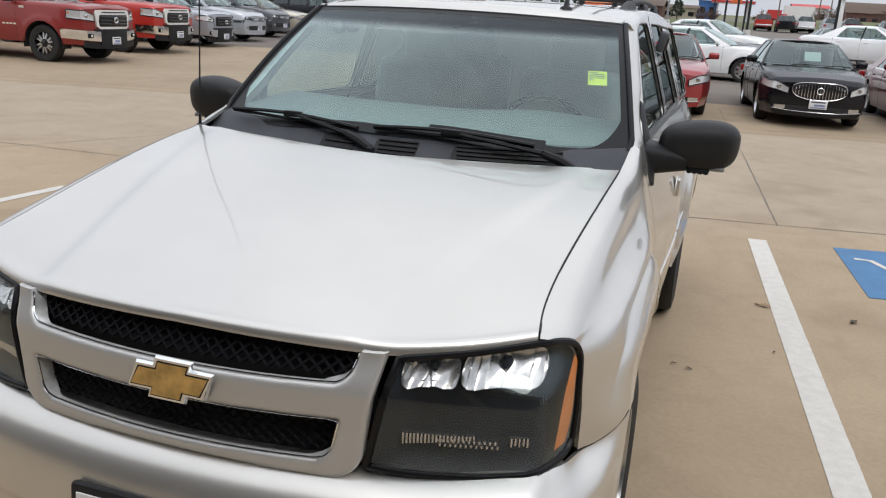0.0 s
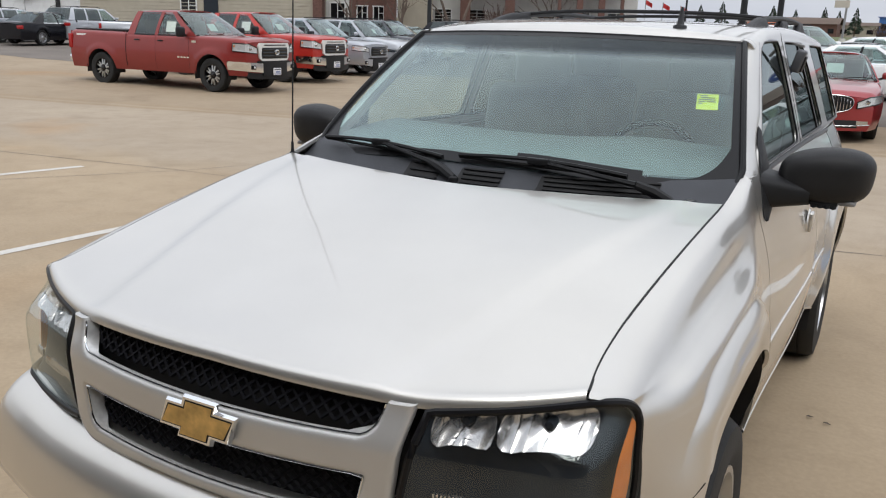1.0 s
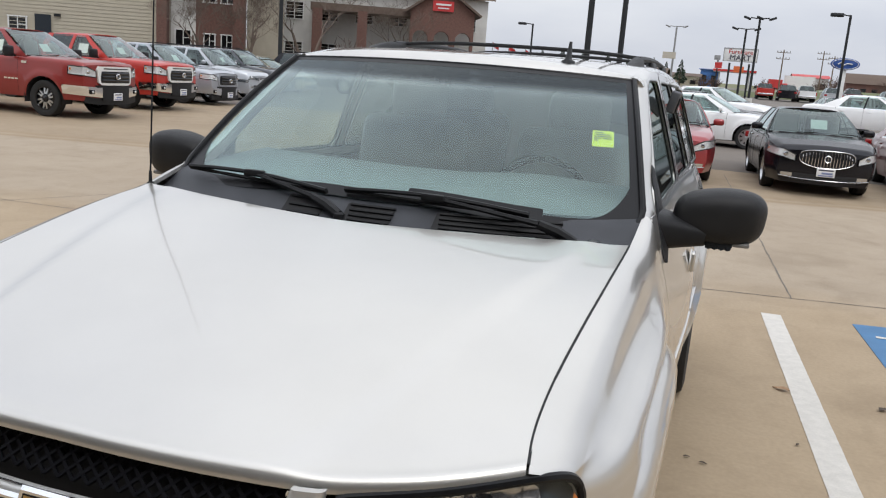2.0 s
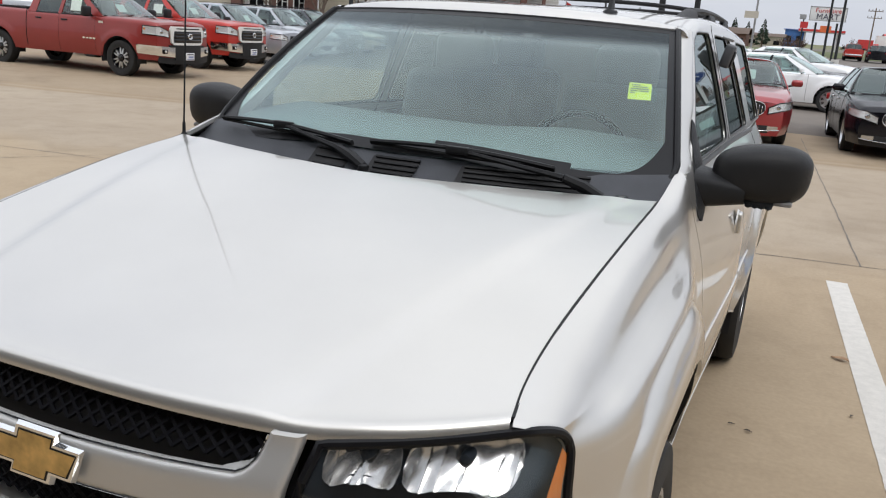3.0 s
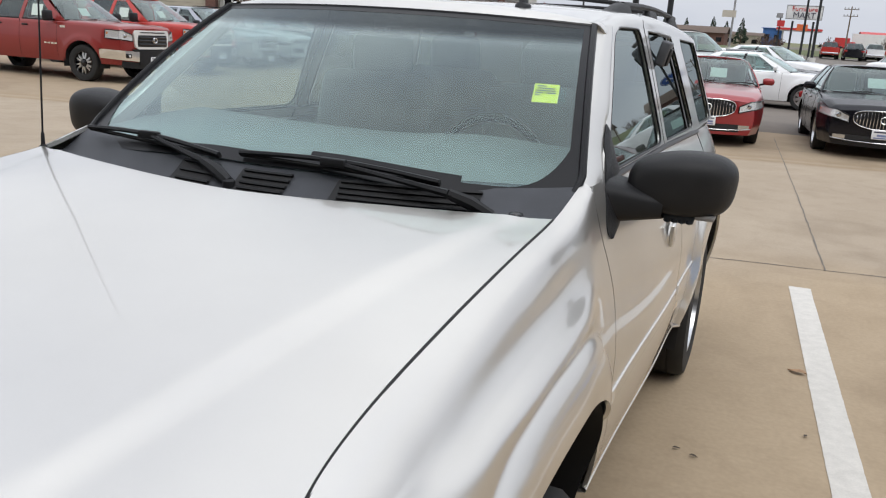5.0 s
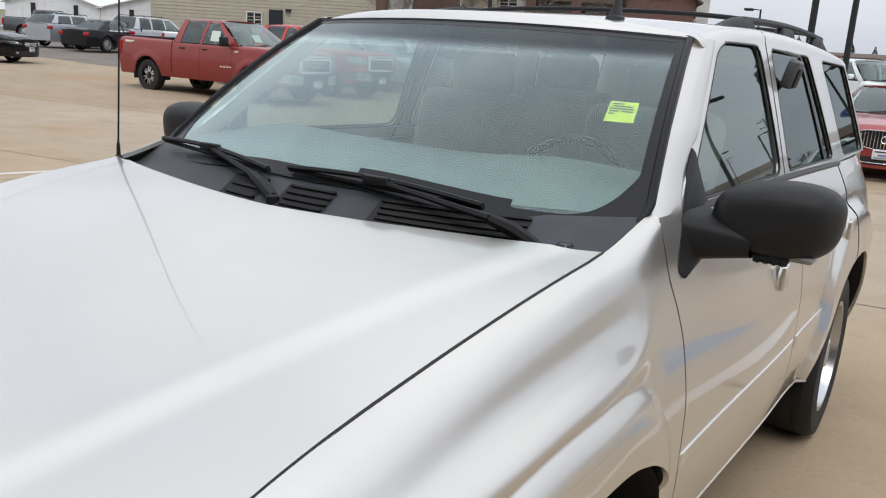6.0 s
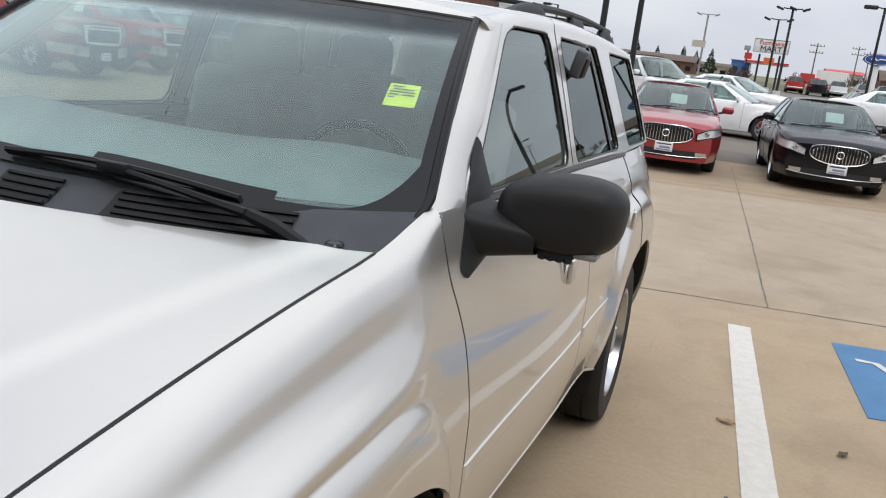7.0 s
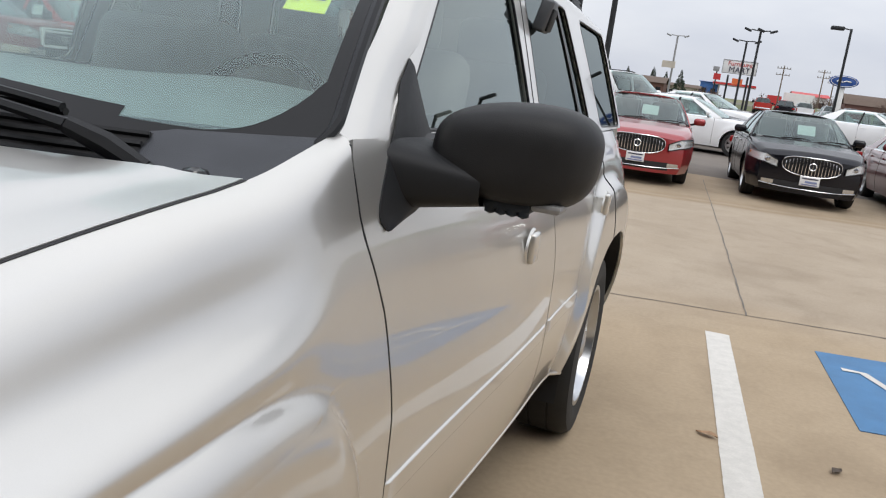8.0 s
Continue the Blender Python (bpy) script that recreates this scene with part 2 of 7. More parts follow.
def ground_material():
    """Tan concrete by the lot, darker asphalt lanes, grass and road farther off, by place in the plan."""
    m, nt, b = nodes_of("ground_surface")
    L = nt.links.new
    co = nt.nodes.new("ShaderNodeTexCoord")

    def nz(scale, detail=5, dist=0.0):
        n = nt.nodes.new("ShaderNodeTexNoise")
        n.inputs["Scale"].default_value, n.inputs["Detail"].default_value, n.inputs["Distortion"].default_value = scale, detail, dist
        L(co.outputs["Object"], n.inputs["Vector"])
        return n

    def ramp(src, stops):
        r = nt.nodes.new("ShaderNodeValToRGB")
        els = r.color_ramp.elements
        while len(els) < len(stops):
            els.new(0.5)
        for e, (p, c) in zip(els, stops):
            e.position, e.color = p, (*c, 1)
        L(src, r.inputs[0])
        return r

    def mixed(fac, a, c, mode="MIX"):
        x = nt.nodes.new("ShaderNodeMix")
        x.data_type, x.blend_type = "RGBA", mode
        if hasattr(fac, "links"):
            L(fac, x.inputs[0])
        else:
            x.inputs[0].default_value = fac
        L(a, x.inputs[6])
        L(c, x.inputs[7])
        return x.outputs[2]

    big, mid, fine, grit = nz(0.35), nz(1.6, 7, 0.2), nz(38, 4), nz(260, 2)
    far = ramp(big.outputs[0], [(0.3, (0.338, 0.269, 0.194)), (0.7, (0.394, 0.321, 0.236))]).outputs[0]
    near = ramp(big.outputs[0], [(0.3, (0.352, 0.267, 0.174)), (0.7, (0.408, 0.316, 0.210))]).outputs[0]
    att = nt.nodes.new("ShaderNodeAttribute")
    att.attribute_name = "zone"
    sep = nt.nodes.new("ShaderNodeSeparateColor")
    L(att.outputs["Color"], sep.inputs[0])
    conc = mixed(sep.outputs[2], far, near)
    rust = ramp(nz(0.22, 3, 0.4).outputs[0], [(0.62, (1, 1, 1)), (0.74, (1.05, 0.90, 0.74))]).outputs[0]
    conc = mixed(1.0, conc, rust, "MULTIPLY")
    tyre = ramp(nz(0.9, 8, 1.2).outputs[0], [(0.28, (0.86, 0.85, 0.84)), (0.46, (1, 1, 1))]).outputs[0]
    conc = mixed(1.0, conc, tyre, "MULTIPLY")
    stain = ramp(mid.outputs[0], [(0.28, (0.92, 0.91, 0.89)), (0.60, (1.01, 1.01, 1.01))]).outputs[0]
    conc = mixed(1.0, conc, stain, "MULTIPLY")
    smudge = ramp(nz(4.5, 6, 0.6).outputs[0], [(0.30, (0.94, 0.935, 0.93)), (0.50, (1.015, 1.015, 1.015))]).outputs[0]
    conc = mixed(1.0, conc, smudge, "MULTIPLY")
    # a dirty run-off line across the slab, where the sedans' row begins
    xyz, along, wob, line = (nt.nodes.new(k) for k in ("ShaderNodeSeparateXYZ", "ShaderNodeMath", "ShaderNodeMath", "ShaderNodeMath"))
    L(co.outputs["Object"], xyz.inputs[0])
    along.operation, wob.operation, line.operation = "MULTIPLY_ADD", "MULTIPLY_ADD", "ADD"
    along.inputs[1].default_value = -0.20
    wob.inputs[1].default_value = 0.35
    L(xyz.outputs[0], along.inputs[0])
    L(xyz.outputs[1], along.inputs[2])
    L(nz(1.1, 5).outputs[0], wob.inputs[0])
    L(along.outputs[0], wob.inputs[2])
    L(wob.outputs[0], line.inputs[0])
    line.inputs[1].default_value = -13.15
    clean, dirt = (1, 1, 1), (0.80, 0.72, 0.60)
    run = ramp(line.outputs[0], [(0.0, clean), (0.22, dirt), (0.42, (0.95, 0.93, 0.88)), (0.62, (0.84, 0.77, 0.66)), (0.95, (0.90, 0.86, 0.79))]).outputs[0]
    conc = mixed(1.0, conc, run, "MULTIPLY")
    speck = ramp(fine.outputs[0], [(0.3, (0.93, 0.93, 0.93)), (0.7, (1.05, 1.05, 1.05))]).outputs[0]
    conc = mixed(1.0, conc, speck, "MULTIPLY")
    asph = ramp(mid.outputs[0], [(0.3, (0.13, 0.115, 0.10)), (0.7, (0.20, 0.175, 0.15))]).outputs[0]
    asph = mixed(1.0, asph, speck, "MULTIPLY")
    grass = ramp(mid.outputs[0], [(0.3, (0.10, 0.115, 0.04)), (0.7, (0.19, 0.18, 0.08))]).outputs[0]
    col = mixed(sep.outputs[0], conc, asph)
    col = mixed(sep.outputs[1], col, grass)
    L(col, b.inputs["Base Color"])
    b.inputs["Roughness"].default_value = 0.82
    bp = nt.nodes.new("ShaderNodeBump")
    bp.inputs["Strength"].default_value, bp.inputs["Distance"].default_value = 0.35, 0.003
    L(grit.outputs[0], bp.inputs["Height"])
    L(bp.outputs[0], b.inputs["Normal"])
    return m


# ---------- mesh helpers ----------
def mesh_of(name, bm, material, smooth=True, angle=38):
    me = bpy.data.meshes.new(name)
    bmesh.ops.recalc_face_normals(bm, faces=bm.faces[:]) if len(bm.faces) < 60000 else None
    bm.to_mesh(me)
    bm.free()
    for mt in (material if isinstance(material, (list, tuple)) else (material,)):
        me.materials.append(mt)
    if smooth:
        for p in me.polygons:
            p.use_smooth = True
        me.set_sharp_from_angle(angle=radians(angle))
    return me


def part(name, bm, material, parent=None, label="", smooth=True, angle=38):
    ob = new(name, mesh_of(name, bm, material, smooth, angle))
    if parent is not None:
        ob.parent = parent
    return tagged(ob, label)


def thing(name, label, category, group="", kind=""):
    return tagged(new(name), label, category, group, kind)


def surf(fn, us, vs, bm=None):
    """A grid over the lists us and vs, each vertex at fn(u, v)."""
    bm = bm or bmesh.new()
    g = [[bm.verts.new(fn(u, v)) for v in vs] for u in us]
    for i in range(len(us) - 1):
        for j in range(len(vs) - 1):
            try:
                bm.faces.new((g[i][j], g[i + 1][j], g[i + 1][j + 1], g[i][j + 1]))
            except ValueError:
                pass
    return bm


def lin(a, b, n):
    return [a + (b - a) * i / (n - 1) for i in range(n)]


def thick(bm, t, side=None):
    """Gives a sheet a thickness, inwards for positive t; side is the way its outer face looks."""
    bmesh.ops.recalc_face_normals(bm, faces=bm.faces[:])
    if side is not None:
        bm.normal_update()
        if sum((f.normal.dot(Vector(side)) * f.calc_area() for f in bm.faces), 0.0) < 0:
            bmesh.ops.reverse_faces(bm, faces=bm.faces[:])
    bmesh.ops.solidify(bm, geom=bm.faces[:], thickness=t)
    return bm


def box(cx, cy, cz, sx, sy, sz, bev=0.0, bm=None, m=None, seg=2):
    out = bm if bm is not None else bmesh.new()
    b = bmesh.new()
    bmesh.ops.create_cube(b, size=1.0)
    bmesh.ops.scale(b, vec=(sx, sy, sz), verts=b.verts[:])
    if bev:
        bmesh.ops.bevel(b, geom=b.edges[:], offset=min(bev, 0.49 * min(sx, sy, sz)), segments=seg, affect="EDGES", profile=0.5)
    if m is not None:
        bmesh.ops.transform(b, matrix=m, verts=b.verts[:])
    bmesh.ops.translate(b, vec=(cx, cy, cz), verts=b.verts[:])
    return join_into(out, b)


def join_into(out, b):
    vs = {v: out.verts.new(v.co) for v in b.verts}
    for f in b.faces:
        out.faces.new([vs[v] for v in f.verts])
    b.free()
    return out


def tube(points, r, n=8, bm=None, cap=True, closed=False):
    """A round bar along points; r may be a number or one for each point."""
    bm = bm if bm is not None else bmesh.new()
    pts = [Vector(p) for p in points]
    rs = r if isinstance(r, (list, tuple)) else [r] * len(pts)
    rings = []
    for i, p in enumerate(pts):
        a, c = pts[max(0, i - 1)], pts[min(len(pts) - 1, i + 1)]
        if closed:
            a, c = pts[i - 1], pts[(i + 1) % len(pts)]
        d = (c - a).normalized()
        ref = Vector((0, 0, 1)) if abs(d.z) < 0.9 else Vector((1, 0, 0))
        s = d.cross(ref).normalized()
        u = s.cross(d)
        rings.append([bm.verts.new(p + rs[i] * (math.cos(k * math.tau / n) * s + math.sin(k * math.tau / n) * u)) for k in range(n)])
    m = len(rings)
    for i in range(m if closed else m - 1):
        a, c = rings[i], rings[(i + 1) % m]
        for k in range(n):
            bm.faces.new((a[k], a[(k + 1) % n], c[(k + 1) % n], c[k]))
    if cap and not closed:
        bm.faces.new(rings[0])
        bm.faces.new(list(reversed(rings[-1])))
    return bm


def lathe(profile, n=32, axis="x", bm=None, centre=(0, 0, 0)):
    """Turns a profile of (radius, along) round an axis."""
    bm = bm if bm is not None else bmesh.new()
    rings = []
    for r, a in profile:
        ring = []
        for k in range(n):
            c, s = math.cos(k * math.tau / n) * r, math.sin(k * math.tau / n) * r
            p = (a, c, s) if axis == "x" else (c, a, s) if axis == "y" else (c, s, a)
            ring.append(bm.verts.new(Vector(p) + Vector(centre)))
        rings.append(ring)
    for a, c in zip(rings, rings[1:]):
        for k in range(n):
            bm.faces.new((a[k], a[(k + 1) % n], c[(k + 1) % n], c[k]))
    return bm


def smoothstep(a, b, x):
    t = min(1, max(0, (x - a) / (b - a)))
    return t * t * (3 - 2 * t)


def interp(tab, x):
    """Smooth values between rows of (x, value)."""
    if x <= tab[0][0]:
        return tab[0][1]
    for (a, va), (b, vb) in zip(tab, tab[1:]):
        if x <= b:
            t = (x - a) / (b - a)
            return va + (vb - va) * t
    return tab[-1][1]


def bez(p0, p1, p2, t):
    return tuple((1 - t) ** 2 * a + 2 * t * (1 - t) * b + t * t * c for a, b, c in zip(p0, p1, p2))


def gz(x, y):
    """The ground's height: level by the lot, rising gently with distance."""
    r = math.hypot(x - 1, y)
    return 0.014 * max(0.0, r - 18.0) if r < 400 else 0.014 * 382


# ---------- ground ----------
def build_ground():
    bm = bmesh.new()
    lay = bm.loops.layers.color.new("zone")
    radii = [0] + [0.8 * 1.13 ** i for i in range(70)]
    radii = [r for r in radii if r < 2500] + [2500]
    n = 180
    rings = []
    for r in radii[1:]:
        rings.append([bm.verts.new((1 + r * math.cos(k * math.tau / n), r * math.sin(k * math.tau / n), gz(1 + r, 0))) for k in range(n)])
    c = bm.verts.new((1, 0, 0))
    for k in range(n):
        bm.faces.new((c, rings[0][k], rings[0][(k + 1) % n]))
    for a, d in zip(rings, rings[1:]):
        for k in range(n):
            bm.faces.new((a[k], d[k], d[(k + 1) % n], a[(k + 1) % n]))
    for f in bm.faces:
        for lp in f.loops:
            x, y, _ = lp.vert.co
            asph = smoothstep(44, 52, math.hypot(x, y))
            far = smoothstep(118, 124, y) * smoothstep(-30, -20, x)
            grass = max(far * (1 - smoothstep(165, 170, y)), smoothstep(190, 230, math.hypot(x, y)))
            lp[lay] = (asph, grass, 1 - smoothstep(6.2, 6.7, y - 0.16 * (x - 1) * (x > 0)), 1)
    ob = part("ground", bm, ground_material(), smooth=True, angle=180)
    tagged(ob, "tan concrete lot with darker asphalt lanes and far grass", "ground", kind="structure")


build_ground()


ASPHALT = mat("asphalt", (0.155, 0.132, 0.112), 0.85, 0, 0.16, 0.6, 0.5, 120, fine=0.16)


def lane(name, edge, x0, x1, y1, label):
    """An asphalt lane over the ground's slope, from the line edge(x) to y1."""
    bm = surf(lambda x, v: (lambda y: (x, y, gz(x, y) + 0.006))(edge(x) + (y1 - edge(x)) * v), lin(x0, x1, 60), lin(0, 1, 30))
    tagged(part(name, bm, ASPHALT, angle=180), label, "road", kind="structure")


lane("road_left", lambda x: interp([(-60, 17.0), (-30, 18.9), (-24, 18.7), (-16, 22.2), (-12.5, 23.8), (-6, 25)], x) + 0.12 * math.sin(x * 1.7), -60, -6.2, 50, "worn brown-grey asphalt lane beside the concrete")
lane("road_right", lambda x: 17.9 + 0.14 * x + 0.05 * math.sin(2.1 * x), -6, 40, 60, "worn brown-grey asphalt lane behind the sedans")


# ---------- the silver SUV ----------
YF, YR, AXZ, ARCH, RISE = 1.00, 3.87, 0.385, 0.50, 0.485
FRONT_RISE = 0.543  # the front wheel opening is taller than the rear one


def seam_x(y):
    return spline([(0.30, 0.754), (0.33, 0.749), (0.40, 0.739), (0.48, 0.735), (0.60, 0.7365), (0.80, 0.746), (1.0, 0.757), (1.2, 0.766), (1.36, 0.771), (1.62, 0.780)], y)


def hood_z(x, y):
    """Height of the hood's skin: slope, crown, raised middle and rolled front lip."""
    a = abs(x)
    z = 1.074 + (y - 0.1) * 0.176 - 0.012 * ((y - 0.75) / 0.6) ** 2
    crease = 0.415 + 0.245 * (y - 0.3)
    z -= 0.0135 * smoothstep(crease - 0.004, crease + 0.046, a) * (1 - 0.6 * smoothstep(0.55, 1.30, y))
    z += 0.016 * math.sin(math.pi * min(1, max(0, (y - 0.25) / 1.05))) * smoothstep(0.2, 0.7, a)
    z -= 0.010 * (x / 0.75) ** 2 * (1 - smoothstep(0.7, 1.3, y))
    z -= 0.011 * smoothstep(0.50, 1.36, y) * smoothstep(0.10, 0.85, a)
    lip = max(y - nose_y(x, 1.06), 0.0)
    edge = interp([(0, 1.058), (0.30, 1.052), (0.48, 1.047), (0.62, 1.060), (0.74, 1.074), (0.80, 1.078)], a)
    k = 1 - max(0.0, 1 - lip / 0.11) ** 2.6
    u = max(0.0, 1 - lip / 0.020)
    roll = 0.027 * (1 - math.sqrt(max(0.0, 1 - u * u)))
    return edge + 0.021 + (z - edge - 0.021) * k - roll


def flare(y, z):
    """The raised brow round each wheel opening, filled out ahead of the front wheel."""
    f = brow(y, z)
    if y < 0.95 and z > 0.75:
        k = smoothstep(1.02, 0.82, z) * smoothstep(0.98, 0.60, y)
        f += max(0.0, brow_x(y) - base_x(y, z) - f) * k
    return f


def brow(y, z):
    f = 0.0
    dy, dz = y - YR, max(0.0, z - AXZ)
    rho = ((abs(dy) / 0.60) ** 2.8 + (dz / 0.715) ** 2.8) ** (1 / 2.8)
    f += 0.026 * (1 - smoothstep(0.925, 1.0, rho)) - 0.008 * math.exp(-((rho - 1.015) / 0.03) ** 2)
    dy, dz = y - 1.10, max(0.0, z - 0.70)
    rho = ((abs(dy) / (0.66 + 0.04 * smoothstep(0.93, 0.74, z) if dy < 0 else 0.41)) ** 2.8 + (dz / 0.352) ** 2.8) ** (1 / 2.8)
    k = max(0.0, min(1.0, (rho - 0.70) / 0.30))
    f += 0.037 * (1 - k ** 4.2) * smoothstep(0.44, 0.62, y)
    return f


def spline(tab, x):
    """A smooth curve through rows of (x, value)."""
    n = len(tab)
    if x <= tab[0][0]:
        return tab[0][1]
    if x >= tab[-1][0]:
        return tab[-1][1]
    i = max(k for k in range(n - 1) if tab[k][0] <= x)

    def slope(k):
        a, b = tab[max(0, k - 1)], tab[min(n - 1, k + 1)]
        return (b[1] - a[1]) / (b[0] - a[0])
    (x0, v0), (x1, v1) = tab[i], tab[i + 1]
    h = x1 - x0
    t = (x - x0) / h
    return (2 * t ** 3 - 3 * t * t + 1) * v0 + (t ** 3 - 2 * t * t + t) * h * slope(i) + (3 * t * t - 2 * t ** 3) * v1 + (t ** 3 - t * t) * h * slope(i + 1)


def brow_x(y):
    """Half width of the front fender where it meets the bumper's end."""
    return spline([(0.40, 0.846), (0.41, 0.853), (0.44, 0.880), (0.47, 0.904), (0.50, 0.923), (0.54, 0.937), (0.60, 0.943), (0.75, 0.945), (0.95, 0.945)], y)


def bumper_seam_z(y):
    return spline([(0.38, 0.800), (0.41, 0.802), (0.44, 0.808), (0.47, 0.820), (0.50, 0.832), (0.535, 0.844), (0.57, 0.848)], y)


def side_x(y, z):
    """Half width of the body's flank at a length and height."""
    return base_x(y, z) + flare(y, z)


# the front fender's shelf stands out beyond the plain flank
FENDER_FILL = [(0.38, 0.0), (0.42, 0.004), (0.50, 0.024), (0.60, 0.031), (0.72, 0.018), (0.90, 0.009), (1.10, 0.011), (1.25, 0.007), (1.45, 0.0)]


def base_x(y, z):
    haunch = 0.028 * smoothstep(1.6, 2.8, y) + 0.024 * smoothstep(2.9, 3.9, y)
    w = 0.905 + haunch
    if y < 0.95:
        w -= 0.185 * ((0.95 - y) / 0.95) ** 2
    if y > 4.1:
        w -= 0.09 * ((y - 4.1) / 0.77) ** 2
    if z < 0.72:
        w -= 0.055 * ((0.72 - z) / 0.32) ** 2
    if z > 0.85:
        w -= (0.46 + 4.6 * haunch) * (z - 0.85) ** 2
    if y < 1.45:
        w += spline(FENDER_FILL, y) * smoothstep(0.86, 1.0, z)
    return w


def arch_z(y, yc):
    if yc == YF:
        n, w = (3.2, 0.53) if y < yc else (2.9, 0.515)
        d = 1 - (abs(y - yc) / w) ** n
        return AXZ + FRONT_RISE * d ** (1 / n) if d > 0 else 0
    d = 1 - (abs(y - yc) / ARCH) ** 2.5
    return AXZ + RISE * d ** 0.4 if d > 0 else 0


def arch_y(z):
    return 0.53 * max(0.0, 1 - (max(0.0, z - AXZ) / FRONT_RISE) ** 3.2) ** (1 / 3.2)


def door_cut(y, z):
    """Shifts the front door's leading edge, which runs back as it goes down."""
    shift = interp([(0.75, 0.072), (0.88, 0.068), (0.98, 0.047), (1.06, 0.034), (1.13, 0.012), (1.18, -0.006), (1.21, -0.008), (1.26, 0.0), (1.29, 0.006), (1.32, 0.028)], z)
    return y + shift * max(0.0, 1 - abs(y - 1.568) / 0.30)


def belt_z(y):
    return interp([(1.5, 1.315), (2.8, 1.295), (3.9, 1.265), (4.9, 1.25)], y)


def arch_spread(yc, a, b):
    """Stations along the body, bunched at a wheel opening's ends."""
    return [yc - ARCH * math.cos(math.pi * i / 72) for i in range(73) if a <= yc - ARCH * math.cos(math.pi * i / 72) <= b]


def flank(ys, low, sgn, top=None, rows=40):
    """A flank panel: stations ys, lower edge low(y), up to the belt or the given top."""
    def fn(y, v):
        a, b = low(y), (top or belt_z)(y)
        z = a + (b - a) * v
        yy = door_cut(y, z)
        return (sgn * side_x(yy, z), yy, z)
    return surf(fn, ys, lin(0, 1, rows))


# the fender's section from the wheel's brow up to the hood: a hollow, a shoulder and a rounded top
FENDER_UP = [(0, 0.0), (0.15, 0.16), (0.28, 0.305), (0.38, 0.38), (0.52, 0.485), (0.64, 0.60), (0.76, 0.79), (0.86, 0.91), (0.93, 0.967), (1, 1.0)]
FENDER_IN = [(0, 1.0), (0.15, 1.0), (0.28, 1.0), (0.38, 0.925), (0.52, 0.715), (0.64, 0.56), (0.76, 0.445), (0.86, 0.31), (0.93, 0.165), (1, 0.0)]
CORNER_IN = [(0, 1.0), (0.15, 0.965), (0.28, 0.90), (0.38, 0.84), (0.52, 0.72), (0.64, 0.61), (0.76, 0.47), (0.86, 0.32), (0.93, 0.165), (1, 0.0)]


def fender_point(y, v, low, sgn):
    zb = 1.0
    if v < 0.5:
        z = low(y) + (zb - low(y)) * v / 0.5
        yy = door_cut(y, z)
        return (sgn * side_x(yy, z), yy, z)
    t = (v - 0.5) / 0.5
    y0 = y
    fall = max(0.0, 1 - (y - 0.400) / 0.4)
    y = y - 0.080 * fall
    ys = max(y, 0.315)
    zs, xs = hood_z(seam_x(ys) - 0.01, ys) - 0.002, seam_x(ys) + 0.0022
    x0 = side_x(y0, zb) - flare(y0, zb)
    k = max(0.0, min(1.0, (y - 1.345) / 0.225)) ** 2.3
    zt = zs + (1.322 - zs) * k
    win = (0.35 + 0.65 * smoothstep(0.40, 0.65, y)) * smoothstep(1.50, 1.28, y)

    def side(f):
        z = zb + (zt - zb) * f
        return side_x(y0, z) - flare(y0, z) + (0.003 * smoothstep(0.56, 0.76, f) - 0.024 * smoothstep(0.20, 0.68, f)) * win, z
    if t < 0.6:
        p = side(0.74 * t / 0.6)
    else:
        q = side(0.74)
        p = bez(q, (q[0] - 0.007, zt - 0.014), (xs, zt), (t - 0.6) / 0.4)
    w = smoothstep(0.34, 0.56, y0) * smoothstep(1.58, 1.25, y0)
    c = smoothstep(0.46, 0.92, y0)
    g = spline(FENDER_IN, t) * c + spline(CORNER_IN, t) * (1 - c), spline(FENDER_UP, t)
    p = (p[0] + (xs + (x0 - xs) * g[0] - p[0]) * w, p[1] + (zb + (zt - zb) * g[1] - p[1]) * w)
    x = p[0]
    x += (side_x(y, p[1]) - flare(y, p[1]) - x) * smoothstep(1.22, 1.53, y) * (1 - t ** 5)
    y = y0 - fall * max(0.0, 0.402 - nose_y(x, 1.06))
    return (sgn * (x + flare(y0, p[1]) * (1 - t ** 4)), door_cut(y, p[1]), p[1])


def lower_edge(y):
    z = spline([(1.4, 0.505), (2.0, 0.500), (2.5, 0.490), (3.05, 0.470), (3.28, 0.435), (3.42, 0.40), (3.6, 0.40), (4.8, 0.42)], y)
    if y < YF:
        z = bumper_seam_z(y) + 0.003
    return max(z, arch_z(y, YF), arch_z(y, YR))


def nose_y(x, z=0.90):
    """How far back the nose lies: squarer low down, drawn back under the hood's edge."""
    a = abs(x)
    mid = 0.105 + 0.255 * a * a + 0.198 * smoothstep(0.74, 0.88, a) ** 2
    up = 0.139 + 0.194 * a * a + 0.233 * a ** 4 + 0.04 * smoothstep(0.77, 0.86, a)
    k = smoothstep(0.955, 1.055, z)
    return mid + (up - mid) * k


